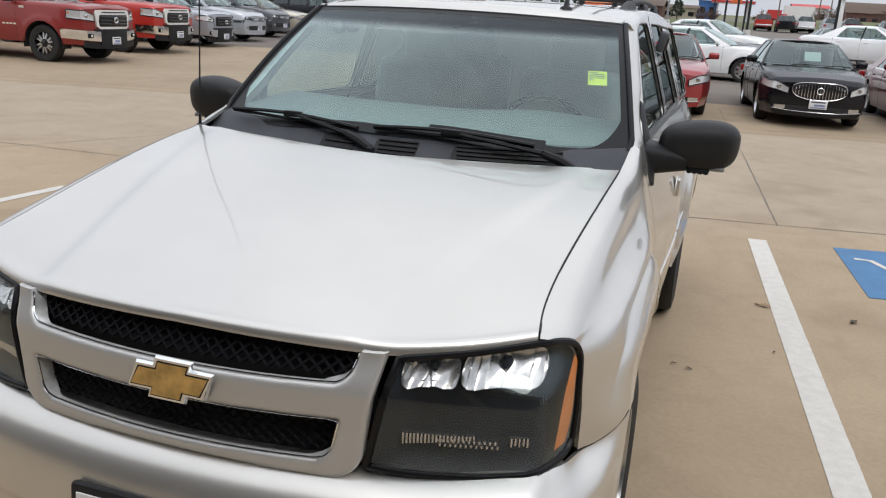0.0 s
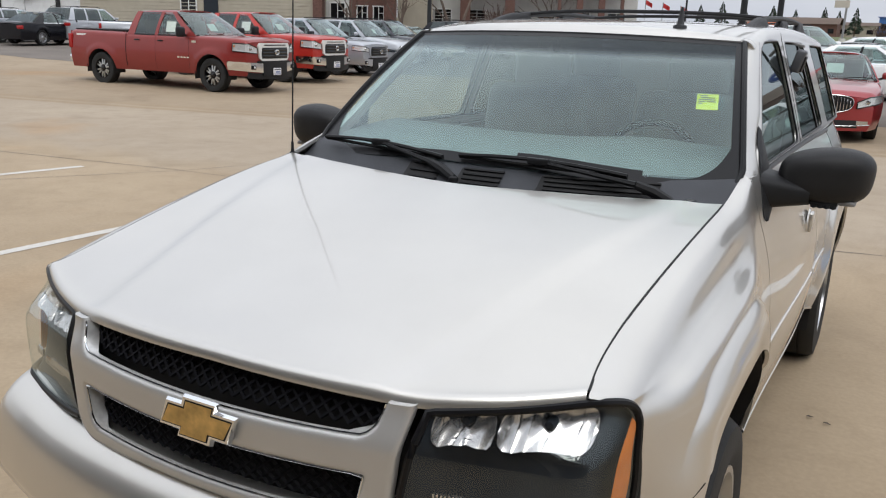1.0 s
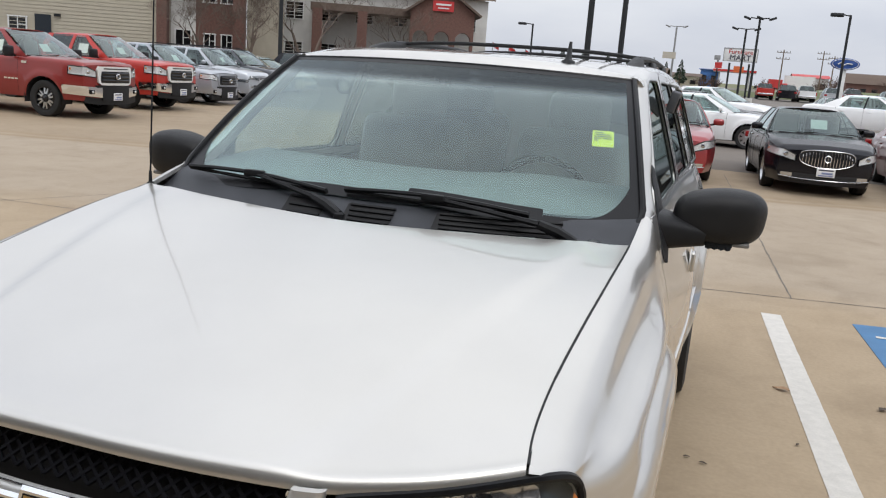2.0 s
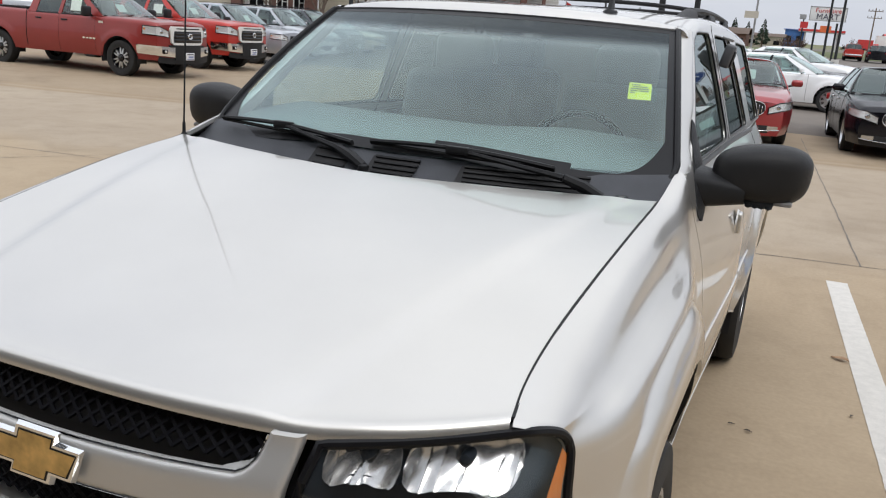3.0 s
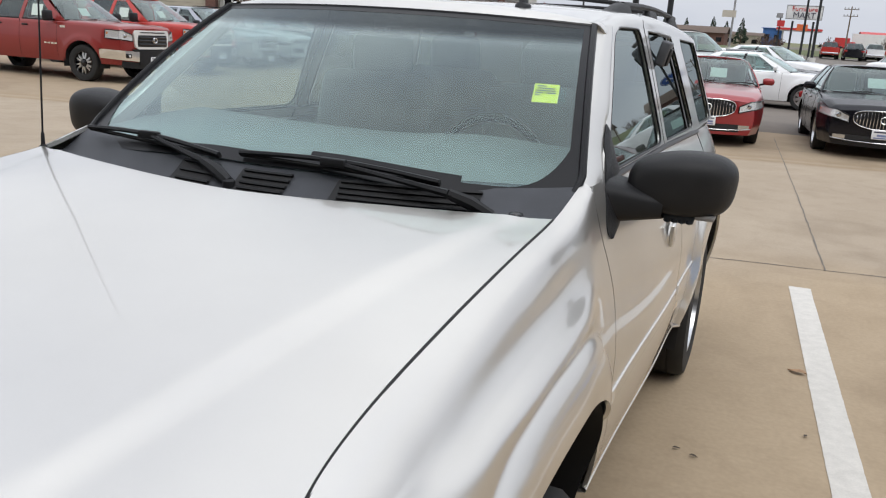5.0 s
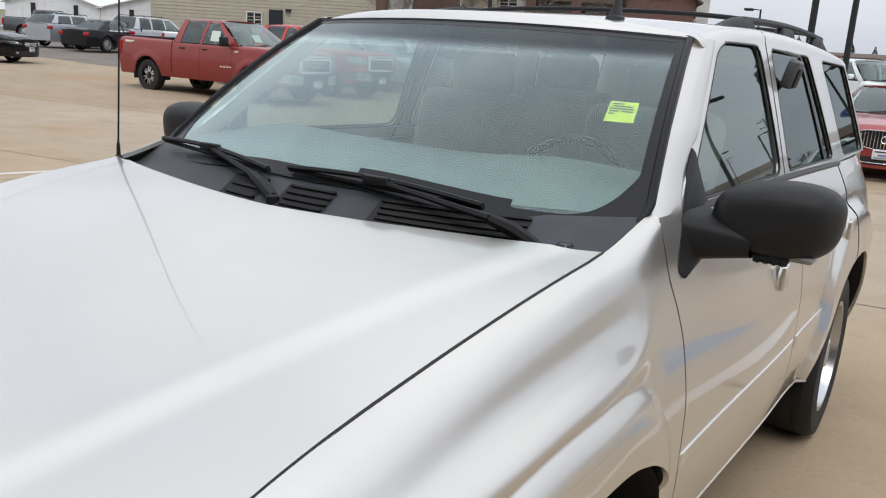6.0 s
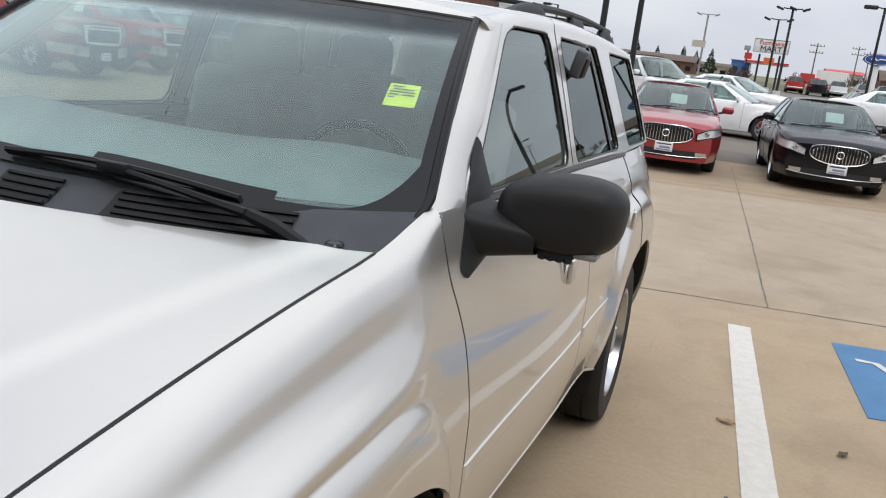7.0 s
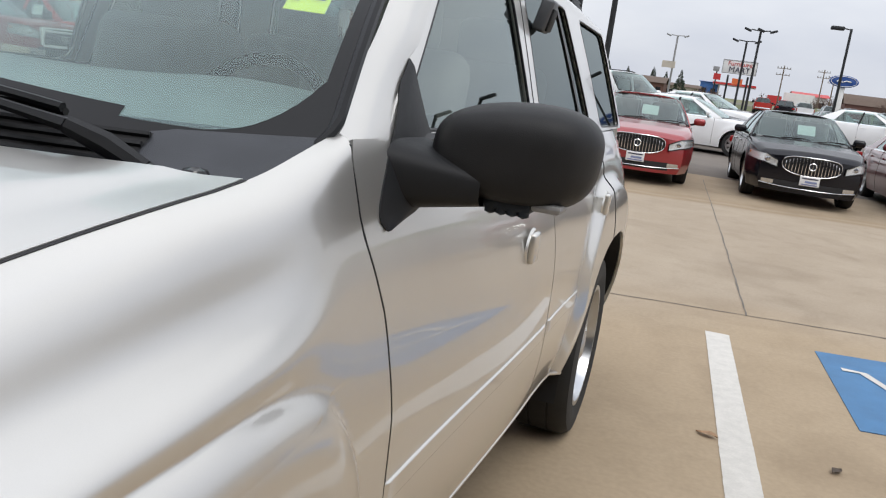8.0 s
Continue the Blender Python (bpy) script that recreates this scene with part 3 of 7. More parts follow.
def wheel(radius, width, n_spokes, parent, x, y, sgn, rim_mat=ALLOY, rim_r=0.66, name="wheel", z=None, dish=None):
    w = new(name)
    w.parent = parent
    w.matrix_basis = pose(x, y, radius if z is None else z)
    h = width / 2
    prof = [(radius * rim_r, -h * 0.82), (radius * 0.80, -h), (radius * 0.95, -h * 0.92), (radius, -h * 0.7), (radius, -h * 0.35), (radius * 0.985, -h * 0.33), (radius * 0.985, -h * 0.27), (radius, -h * 0.25), (radius, h * 0.25),
            (radius * 0.985, h * 0.27), (radius * 0.985, h * 0.33), (radius, h * 0.35), (radius, h * 0.7), (radius * 0.95, h * 0.92), (radius * 0.80, h), (radius * rim_r, h * 0.82)]
    part("tyre", lathe(prof, 40), RUBBER, w)
    R = radius * rim_r
    bm = lathe([(R * 1.0, -h * 0.8), (R * 1.02, sgn * h * 0.9), (R * 0.95, sgn * h * 0.9), (R * 0.90, sgn * h * 0.55), (R * 0.88, -h * 0.6)], 40)
    lathe([(R * 0.26, sgn * h * 0.4), (R * 0.26, sgn * h * 0.72), (R * 0.20, sgn * h * 0.80), (0.001, sgn * h * 0.82)], 24, bm=bm)
    sp = bm if dish is None else bmesh.new()
    if dish is not None:
        lathe([(R * 0.92, sgn * h * 0.40), (R * 0.30, sgn * h * 0.48), (R * 0.26, sgn * h * 0.62)], 40, bm=bm)
    thin = 1.0 if dish is None else 0.36
    for k in range(n_spokes if dish is None else 2 * n_spokes):
        a = math.tau * k / n_spokes + 0.3 if dish is None else math.tau * (k // 2) / n_spokes + (0.20 if k % 2 else -0.20) + 0.1
        m = Matrix.Rotation(a, 4, "X")
        b = bmesh.new()
        for sx, s0, s1 in ((0.62 * h, 0.18, 0.13),):
            vs = []
            for r, wd, xx in ((R * (0.2 if dish is None else 0.36), (0.16 * R * 5.5 / n_spokes + 0.02) * thin, sgn * h * 0.70), (R * 0.93, (0.10 * R * 5.5 / n_spokes + 0.02) * thin, sgn * h * 0.62)):
                for s in (-1, 1):
                    for d in (0, -sgn * 0.035):
                        vs.append(b.verts.new((xx + d, s * wd, r)))
            for q in ((0, 2, 6, 4), (1, 3, 7, 5), (0, 1, 5, 4), (2, 3, 7, 6), (0, 1, 3, 2), (4, 5, 7, 6)):
                b.faces.new([vs[i] for i in q])
        bmesh.ops.transform(b, matrix=m, verts=b.verts[:])
        join_into(sp, b)
    part("rim", bm, dish or rim_mat, w)
    if dish is not None:
        part("spokes", sp, rim_mat, w, "machined alloy spokes")
    part("brake_disc", lathe([(0.001, -h * 0.1), (R * 0.8, -h * 0.1), (R * 0.8, -h * 0.25), (0.001, -h * 0.25)], 24), mat_disc, w)
    return w


MESH = mat("grille_mesh", (0.005, 0.005, 0.007), 0.6, 0, 0.1, 6)
MESH.node_tree.nodes["Principled BSDF"].inputs["Specular IOR Level"].default_value = 0.12
mat_disc = mat("wheel_shadow_metal", (0.06, 0.06, 0.06), 0.6, 0.6)


def side_glass_x(z):
    return 0.812 - (z - 1.28) * 0.30 - 0.05 * (z - 1.28) ** 2


def build_suv():
    car = thing("silver_suv", "clean silver four-door SUV parked on the concrete lot", "car")
    # hood
    xs = [-1 + 2 * i / 64 for i in range(65)]
    ys = [0, 0.0003, 0.0008, 0.0016, 0.0028, 0.0045, 0.0065, 0.009, 0.012, 0.015, 0.0185, 0.023, 0.03, 0.04, 0.055, 0.072] + lin(0.095, 1, 40)

    def hood(u, v):
        x0 = u * 0.7475
        yf = nose_y(x0, 1.06)
        yr = 1.210 + 0.155 * abs(u) ** 1.6
        y = yf + (yr - yf) * v
        x = u * (seam_x(max(y, 0.32)) - 0.0025)
        return (x, y, hood_z(x, y))
    hb = surf(hood, xs, ys)
    part("hood", thick(hb, 0.007, (0, 0, 1)), SILVER, car, angle=60)
    # flush dark strips beside the hood, painting the shade in its gaps
    for s in (-1, 1):
        part("hood_gap_shade", thick(surf(lambda y, v: (s * (seam_x(y) - 0.0032 + 0.0062 * v), y, hood_z(seam_x(y) - 0.0032, y) - 0.0012), lin(0.335, 1.365, 46), [0, 0.5, 1]), 0.006, (0, 0, 1)), DARK_CABIN, car, "flush black strip painted as the shade in the hood seam")
    # fenders
    for s in (-1, 1):
        ys = sorted(set(lin(0.400, 0.62, 34) + [YF - 0.5175 * math.cos(math.pi * i / 80) for i in range(81) if YF - 0.5175 * math.cos(math.pi * i / 80) > 0.4] + lin(1.518, 1.565, 5)))
        lowf = lower_edge
        fb = surf(lambda y, v: fender_point(y, v, lowf, s), ys, lin(0, 0.5, 80) + lin(0.5, 1, 90)[1:])
        part("front_fender", thick(fb, 0.012, (s, 0, 0)), SILVER, car, angle=60)
        # wheel opening lining
        def liner(a, k, yc):
            c, e, h, up = math.cos(a), 0.8, 0.502, 0.487
            if yc == YF:
                e, h, up = (0.625, 0.531, FRONT_RISE + 0.002) if c > 0 else (0.69, 0.517, FRONT_RISE + 0.002)
            y = yc - h * math.copysign(abs(c) ** e, c)
            z = AXZ + up * abs(math.sin(a)) ** e - (0.10 if a in (0, math.pi) else 0)
            return (s * (0.55 + (side_x(y, max(z, 0.44)) - 0.016 - 0.55) * k), y, z)
        lb = surf(lambda a, k: liner(a, k, YF), lin(0, math.pi, 61), lin(0, 1, 4))
        part("wheel_liner", lb, PLASTIC, car)
        lb = surf(lambda a, k: liner(a, k, YR), lin(0, math.pi, 41), lin(0, 1, 4))
        part("wheel_liner", lb, PLASTIC, car)
        # doors and quarter panel
        fd = flank(lin(1.572, 2.788, 30), lower_edge, s)
        part("front_door", thick(fd, 0.012, (s, 0, 0)), SILVER, car, angle=60)
        ysr = sorted(set(lin(2.796, 3.40, 14) + arch_spread(YR, 3.0, 3.78)))
        rd = flank(ysr, lower_edge, s)
        part("rear_door", thick(rd, 0.012, (s, 0, 0)), SILVER, car, angle=60)
        ysq = sorted(set([3.788] + arch_spread(YR, 3.79, 5) + lin(4.3, 4.84, 14)))
        qd = flank(ysq, lower_edge, s)
        part("quarter_panel", thick(qd, 0.012, (s, 0, 0)), SILVER, car, angle=60)
        for y in (1.5685, 2.792, 3.784):
            zz = lin(max(lower_edge(y), 0.44), belt_z(y) - 0.01, 34)
            part("door_gap", tube([(s * (side_x(door_cut(y, z), z) - 0.0075), door_cut(y, z), z) for z in zz], 0.0075, 6), TRIM, car)
        # sill below the doors
        def sill(y, v):
            zl = lower_edge(y)
            out, up = interp([(0, -0.004), (0.12, 0.0), (0.25, 0.0028), (0.40, 0.0032), (0.55, 0.0), (0.75, -0.03), (1, -0.16)], v), interp([(0, 0.006), (0.12, 0.005), (0.25, 0.0025), (0.40, -0.002), (0.55, -0.007), (0.75, -0.010), (1, -0.02)], v)
            return (s * (side_x(y, zl) + out), y, zl + up)
        part("sill", surf(sill, lin(1.565, 3.36, 30), [0, 0.06, 0.12, 0.18, 0.25, 0.32, 0.40, 0.48, 0.55, 0.65, 0.75, 1.0]), SILVER, car)
        # body-side moulding on each door
        for a, b in ((1.640, 2.775), (2.806, 3.29)):
            def mould(y, v):
                k = min(1, (y - a) / 0.012 + 0.1, (b - y) / 0.03 + 0.1)
                z = 0.724 - 0.008 * (y - 1.64) + 0.040 * v
                rise = interp([(-0.05, 0.0), (0.02, 0.9), (0.06, 1.0), (0.96, 1.0), (0.99, 0.85), (1.02, 0.0), (1.05, 0.0)], v)
                return (s * (side_x(y, z) + 0.0055 * k * rise - 0.0005), y, z)
            part("door_moulding", surf(mould, [a, a + 0.003, a + 0.007, a + 0.012] + lin(a + 0.05, b - 0.05, 20) + [b - 0.03, b - 0.02, b - 0.008, b], [-0.05, 0.0, 0.02, 0.06, 0.1, 0.3, 0.5, 0.7, 0.9, 0.96, 0.975, 0.99, 1.02]), SILVER, car, angle=80)
        # handles
        for y0 in (2.50, 3.56):
            z0 = 1.02
            h = new("door_handle")
            h.parent = car
            tagged(h, "body-coloured flap door handle")
            cup = lathe([(0.001, 0.002), (0.028, 0.002), (0.040, 0.004), (0.046, 0.0065), (0.050, 0.006), (0.054, 0.0)], 28)
            bmesh.ops.scale(cup, vec=(1, 1.15, 1.0), verts=cup.verts[:])
            bmesh.ops.translate(cup, vec=(side_x(y0, z0) - 0.002, y0, z0), verts=cup.verts[:])
            grip = box(side_x(y0, z0) + 0.010, y0 - 0.012, z0 + 0.006, 0.018, 0.062, 0.078, 0.008, seg=3)
            if s < 0:
                for b in (cup, grip):
                    bmesh.ops.scale(b, vec=(-1, 1, 1), verts=b.verts[:])
            part("cup", cup, SILVER, h)
            part("grip", grip, SILVER, h)
    # bumper: wraps from wheel opening to wheel opening
    def bumper(u, v):
        prof = interp([(0, 0.03), (0.02, 0.006), (0.05, -0.018), (0.09, -0.040), (0.14, -0.056), (0.20, -0.067), (0.27, -0.074), (0.34, -0.079), (0.46, -0.084), (0.54, -0.080), (0.60, -0.03), (0.8, 0.0), (1, 0.04)], v)
        ang = abs(u)
        if ang < 0.66:
            x = 0.80 * ang / 0.66
            y = 0.105 + 0.20 * x * x + prof
            z = 0.785 + 0.017 * smoothstep(0.5, 0.80, x)
        else:
            # round the corner and back to the wheel opening
            t = (ang - 0.66) / 0.34
            tx = spline([(0, 0.80), (0.17, 0.829), (0.34, 0.846), (0.46, 0.858), (0.60, 0.886), (0.74, 0.913), (0.88, 0.931), (1, 0.939)], t)
            ty = spline([(0, 0.263), (0.17, 0.325), (0.34, 0.385), (0.46, 0.412), (0.60, 0.447), (0.74, 0.483), (0.88, 0.520), (1, 0.556)], t)
            mx = spline([(0, 0.80), (0.17, 0.845), (0.34, 0.876), (0.46, 0.892), (0.60, 0.908), (0.74, 0.922), (0.88, 0.932), (1, 0.939)], t)
            my = spline([(0, 0.233), (0.17, 0.270), (0.34, 0.318), (0.46, 0.352), (0.60, 0.393), (0.74, 0.430), (0.88, 0.462), (1, 0.485)], t)
            m = smoothstep(0.0, 0.16, v)
            x, y = tx + (mx - tx) * m, ty + (my - ty) * m
            z = bumper_seam_z(ty)
            y += prof * (1 - t) ** 2 * (1 if v > 0.1 else max(0.0, 1 - 3 * t))
            x -= 0.05 * max(0, v - 0.4) * t
        z -= (z - 0.365) * v
        if ang > 0.85:
            k = (ang - 0.85) / 0.15
            y += (YF - arch_y(z) - 0.002 - y) * k ** 2
        return (math.copysign(x, u), y, z)
    bb = surf(bumper, lin(-1, 1, 121), [0, 0.02, 0.05, 0.09, 0.14, 0.2, 0.27, 0.34, 0.41, 0.48, 0.54, 0.6, 0.7, 0.8, 0.9, 1])
    part("front_bumper", thick(bb, 0.01, (0, -1, 0)), SILVER, car, angle=65)
    lb = surf(lambda u, v: (lambda p: (p[0] * (1 - 0.10 * v), p[1] + 0.10 * v, p[2] + 0.004 * v))(bumper(u, 0.0)), lin(-0.72, 0.72, 81), lin(0, 1, 5))
    part("bumper_ledge", lb, SILVER, car)
    for s in (-1, 1):
        part("bumper_gap", tube([(s * (brow_x(y) - 0.007), y, bumper_seam_z(y) + 0.0005) for y in lin(0.402, 0.556, 24)], 0.006, 6), TRIM, car)
    # plate with bars in place of its writing
    pl = new("licence_plate")
    pl.parent = car
    pl.matrix_basis = pose(-0.035, 0.020, 0.585, -4, 0, 0)
    part("plate_frame", box(0, 0, 0, 0.345, 0.022, 0.19, 0.008), PLASTIC, pl)
    part("plate", box(0, -0.013, 0, 0.305, 0.004, 0.152, 0.0), PLATE, pl)
    for i in range(6):
        part("bar", box(-0.115 + i * 0.046, -0.017, -0.005, 0.026, 0.003, 0.07), BAR_DARK, pl)
    # grille
    def on_nose(x, z, off=0.0):
        return (x, nose_y(x, z) + off, z)

    def ring(cx, cz, w, h, r, n=6):
        pts = []
        for (sx, sz, a0) in ((1, 1, 0), (-1, 1, 90), (-1, -1, 180), (1, -1, 270)):
            for k in range(n + 1):
                a = radians(a0 + 90 * k / n)
                pts.append((cx + sx * (w - r) + r * math.cos(a), cz + sz * (h - r) + r * math.sin(a)))
        return pts
    gr = new("grille")
    gr.parent = car

    def bridge(bm, la, lb):
        va = [bm.verts.new(p) for p in la]
        vb = [bm.verts.new(p) for p in lb]
        for k in range(len(va)):
            bm.faces.new((va[k], va[(k + 1) % len(va)], vb[(k + 1) % len(vb)], vb[k]))
    # painted surround with two rounded openings, its rims rolled inwards
    def rounded(dx, dz, r):
        """Distance outside a corner with radius r, from the distances past its two edges."""
        p, q = dx + r, dz + r
        return min(max(p, q), 0.0) + math.hypot(max(p, 0.0), max(q, 0.0)) - r
    OPEN = {"upper": (0.985, 1.09, 0.397, 0.30), "lower": (0.812, 0.908, 0.367, 0.22)}

    def opening(key, x, z):
        z0, z1, w, lean = OPEN[key]
        return rounded(abs(x) - w - lean * (z - z0), max(z0 - z, z - z1) - 0.006 * (1 - (x / 0.4) ** 2) * (1 if z < (z0 + z1) / 2 else -1), 0.030 if z < (z0 + z1) / 2 else 0.010)

    def surround(x, z):
        w = interp([(0.76, 0.434), (0.85, 0.438), (0.95, 0.450), (1.06, 0.470)], z)
        out = rounded(abs(x) - w, 0.766 + 0.010 * (1 - (x / 0.4) ** 2) - z, 0.075)
        return max(out, -opening("upper", x, z), -opening("lower", x, z))
    cell = 0.005
    gb, grid = bmesh.new(), {}
    for i in range(-97, 98):
        for j in range(61):
            x, z = i * cell, 0.750 + j * cell
            d = surround(x, z)
            if d > 0.75 * cell:
                continue
            if d > -0.35 * cell:
                for _ in range(3):
                    h = 0.0005
                    gx, gzz = (surround(x + h, z) - d) / h, (surround(x, z + h) - d) / h
                    n2 = max(gx * gx + gzz * gzz, 0.2)
                    x, z = x - d * gx / n2, z - d * gzz / n2
                    d = surround(x, z)
            bulge = 0.007 * min(1, max(0.0, -d) / 0.009) ** 0.5
            grid[i, j] = gb.verts.new(on_nose(x, z, -0.0085 - bulge))
    for (i, j) in list(grid):
        q = [grid.get(k) for k in ((i, j), (i + 1, j), (i + 1, j + 1), (i, j + 1))]
        if all(q):
            gb.faces.new(q)
        elif sum(v is not None for v in q) == 3:
            gb.faces.new([v for v in q if v])
    bmesh.ops.remove_doubles(gb, verts=gb.verts[:], dist=0.0012)
    rim = [e for e in gb.edges if len(e.link_faces) == 1]
    back = bmesh.ops.extrude_edge_only(gb, edges=rim)["geom"]
    bmesh.ops.translate(gb, vec=(0, 0.014, 0), verts=[v for v in back if isinstance(v, bmesh.types.BMVert)])
    part("grille_surround", gb, GRILLE_SILVER, gr, angle=60)

    def rim_loop(key, inset=0.0):
        z0, z1 = OPEN[key][:2]
        cz = (z0 + min(z1, 1.056)) / 2
        out = []
        for k in range(96):
            a = math.tau * k / 96
            dx, dz = math.cos(a) * 1.0, math.sin(a) * 0.22
            lo, hi = 0.0, 0.6
            for _ in range(22):
                m = (lo + hi) / 2
                if opening(key, dx * m, cz + dz * m) < -inset and cz + dz * m < 1.052:
                    lo = m
                else:
                    hi = m
            out.append((dx * lo, cz + dz * lo))
        return out
    for key in OPEN:
        z0, z1, hw, lean = OPEN[key]
        z1 = min(z1, 1.052)
        lp, deep = rim_loop(key), rim_loop(key, 0.006)
        wb = bmesh.new()
        deep = [tuple(a + (b - a) * smoothstep(hw - 0.05, hw, abs(p[0])) for a, b in zip(p, q)) for p, q in zip(lp, deep)]
        bridge(wb, [on_nose(x, z, -0.006) for x, z in lp], [on_nose(x, z, 0.002 + 0.024 * smoothstep(hw - 0.05, hw, abs(x))) for x, z in deep])
        bmesh.ops.delete(wb, geom=[f for f in wb.faces if f.calc_center_median().z > 1.046], context="FACES")
        part("chrome_lip", wb, LAMP_BRIGHT, gr, "bright inner rim of the grille opening")
        bead = [p for p in rim_loop(key, 0.001) if p[1] < 1.046]
        cut = max(range(len(bead)), key=lambda i: math.dist(bead[i], bead[i - 1]))
        part("rim_bead", tube([on_nose(x, z, -0.0095) for x, z in bead[cut:] + bead[:cut]], 0.0022, 6, closed=key == "lower"), CHROME, gr)
        mb = bmesh.new()
        step = 0.030
        n = int(2 * hw / step) + 6
        for i in range(-n, n):
            for d in (1, -1):
                seg = []
                for k in range(9):
                    v = k / 8
                    x = i * step + d * v * (z1 - z0) * 1.15
                    if opening(key, x, z0 + (z1 - z0) * v) < -0.001:
                        seg.append(on_nose(x, z0 + (z1 - z0) * v, 0.028))
                if len(seg) > 1:
                    tube(seg, 0.0042, 4, mb, cap=False)
        part("mesh", mb, MESH, gr)
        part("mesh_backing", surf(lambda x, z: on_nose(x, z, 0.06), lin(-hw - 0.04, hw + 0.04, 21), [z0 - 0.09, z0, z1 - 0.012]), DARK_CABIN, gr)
    # cross emblem as a plain shape
    em = new("emblem")
    em.parent = gr
    em.matrix_basis = pose(0.020, 0.086, 0.945, 0, 0, 0)

    def cross(sc, y0, y1, grow=0.0):
        w, h, b, hb, sl = 0.100, 0.025, 0.041, 0.043, 0.022
        prof = [(-w, -h), (-b - 0.004, -h), (-b - 0.010, -hb), (b - 0.012, -hb), (b - 0.006, -h), (w - sl, -h), (w, h), (b + 0.004, h), (b + 0.010, hb), (-b + 0.012, hb), (-b + 0.006, h), (-w + sl, h)]
        bm = bmesh.new()
        f = [bm.verts.new((p[0] + sc * math.copysign(1, p[0]), y0, p[1] + sc * math.copysign(1, p[1]))) for p in prof]
        g = [bm.verts.new((p[0] + abs(sc) * grow * math.copysign(1, p[0]) + sc * math.copysign(1, p[0]), y1, p[1] + (sc + abs(sc) * grow) * math.copysign(1, p[1]))) for p in prof]
        bm.faces.new(f)
        for k in range(12):
            bm.faces.new((f[k], f[(k + 1) % 12], g[(k + 1) % 12], g[k]))
        return bm
    part("emblem_frame", cross(0.0035, -0.0125, -0.004, 1.0), CHROME, em, smooth=False)
    part("emblem_groove", cross(-0.0018, -0.0133, -0.010), TRIM, em, smooth=False)
    part("emblem_face", cross(-0.0045, -0.0143, -0.010), GOLD, em, "gold cross-shaped emblem face with peeling edge", smooth=False)
    # headlights
    for s in (-1, 1):
        hl = new("headlight")
        hl.parent = car

        def edge_pts():
            top = [(0.488, 1.036), (0.55, 1.044), (0.62, 1.052), (0.70, 1.063), (0.745, 1.069), (0.775, 1.071), (0.798, 1.067), (0.815, 1.055), (0.827, 1.030), (0.832, 0.990)]
            bot = [(0.440, 0.800), (0.50, 0.793), (0.58, 0.790), (0.67, 0.791), (0.73, 0.796), (0.765, 0.800), (0.79, 0.804), (0.811, 0.808), (0.825, 0.817), (0.832, 0.838)]
            return top, bot

        def lens(u, v, off=0.0):
            top, bot = edge_pts()
            k = u * (len(top) - 1)
            t = [spline([(i, q[j]) for i, q in enumerate(top)], k) for j in (0, 1)]
            b = [spline([(i, q[j]) for i, q in enumerate(bot)], k) for j in (0, 1)]
            x, z = t[0] + (b[0] - t[0]) * v, t[1] + (b[1] - t[1]) * v
            x += 0.003 * math.sin(math.pi * v) * smoothstep(0.8, 1, u)
            return (s * x, nose_y(x, z) - 0.006 * math.sin(math.pi * v) + off, z)
        part("lens", surf(lens, lin(0, 1, 29), lin(0, 1, 14)), LAMP_GLASS, hl).visible_shadow = False
        bz = surf(lambda u, v: lens(u, v, 0.014 + 0.05 * math.sin(math.pi * v) ** 0.7 * smoothstep(0.0, 0.12, u) * smoothstep(1.0, 0.9, u)), lin(0, 1, 29), lin(0, 1, 20))
        part("bezel", bz, SMOKE, hl, "smoked grey headlight bezel")
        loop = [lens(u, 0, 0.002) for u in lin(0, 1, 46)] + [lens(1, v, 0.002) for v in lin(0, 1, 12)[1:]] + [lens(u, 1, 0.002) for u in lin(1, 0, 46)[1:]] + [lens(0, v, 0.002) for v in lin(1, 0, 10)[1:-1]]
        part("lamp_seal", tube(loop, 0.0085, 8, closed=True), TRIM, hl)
        # two bright reflectors with facets
        for (c0, c1, zc, hh) in ((0.497, 0.609, 1.016, 0.037), (0.613, 0.774, 1.019, 0.041)):
            def refl(u, v):
                x = c0 + (c1 - c0) * u
                hgt = hh * max(0.0, 1 - abs(2 * u - 1) ** 4.5) ** 0.5
                drop = 0.016 * abs(2 * u - 1) ** 2 - 0.006
                z = zc + hgt * (1 - 2 * v) + 0.10 * (x - 0.62) * 0.35 - drop * v
                k = u * (7 if c1 > 0.7 else 3) + 0.8 * math.sin(5.3 * u) + 0.15 * v
                facet = 0.006 * (k % 1) ** 2 * (0.4 + 0.6 * math.sin(2.1 * math.floor(k)) ** 2) + 0.0012 * math.sin(u * 23 + 7 * v)
                return (s * x, nose_y(x, z) + 0.010 + 0.018 * (1 - (2 * u - 1) ** 2) * (1 - 0.7 * (2 * v - 1) ** 2) + facet, z)
            part("reflector", surf(refl, lin(0, 1, 73), lin(0, 1, 17)), REFLECTOR, hl, angle=25)
            part("reflector_shelf", surf(lambda u, v: (s * (c0 + (c1 - c0) * (0.03 + 0.94 * u)), nose_y(c0, zc) + 0.010 + (nose_y(c0 + (c1 - c0) * u, zc) - nose_y(c0, zc)) + 0.045 * v, zc - hh * 0.98 + 0.012 * math.sin(math.pi * u) + 0.012 * v), lin(0, 1, 11), lin(0, 1, 5)), SMOKE, hl)
            cx = (c0 + c1) / 2
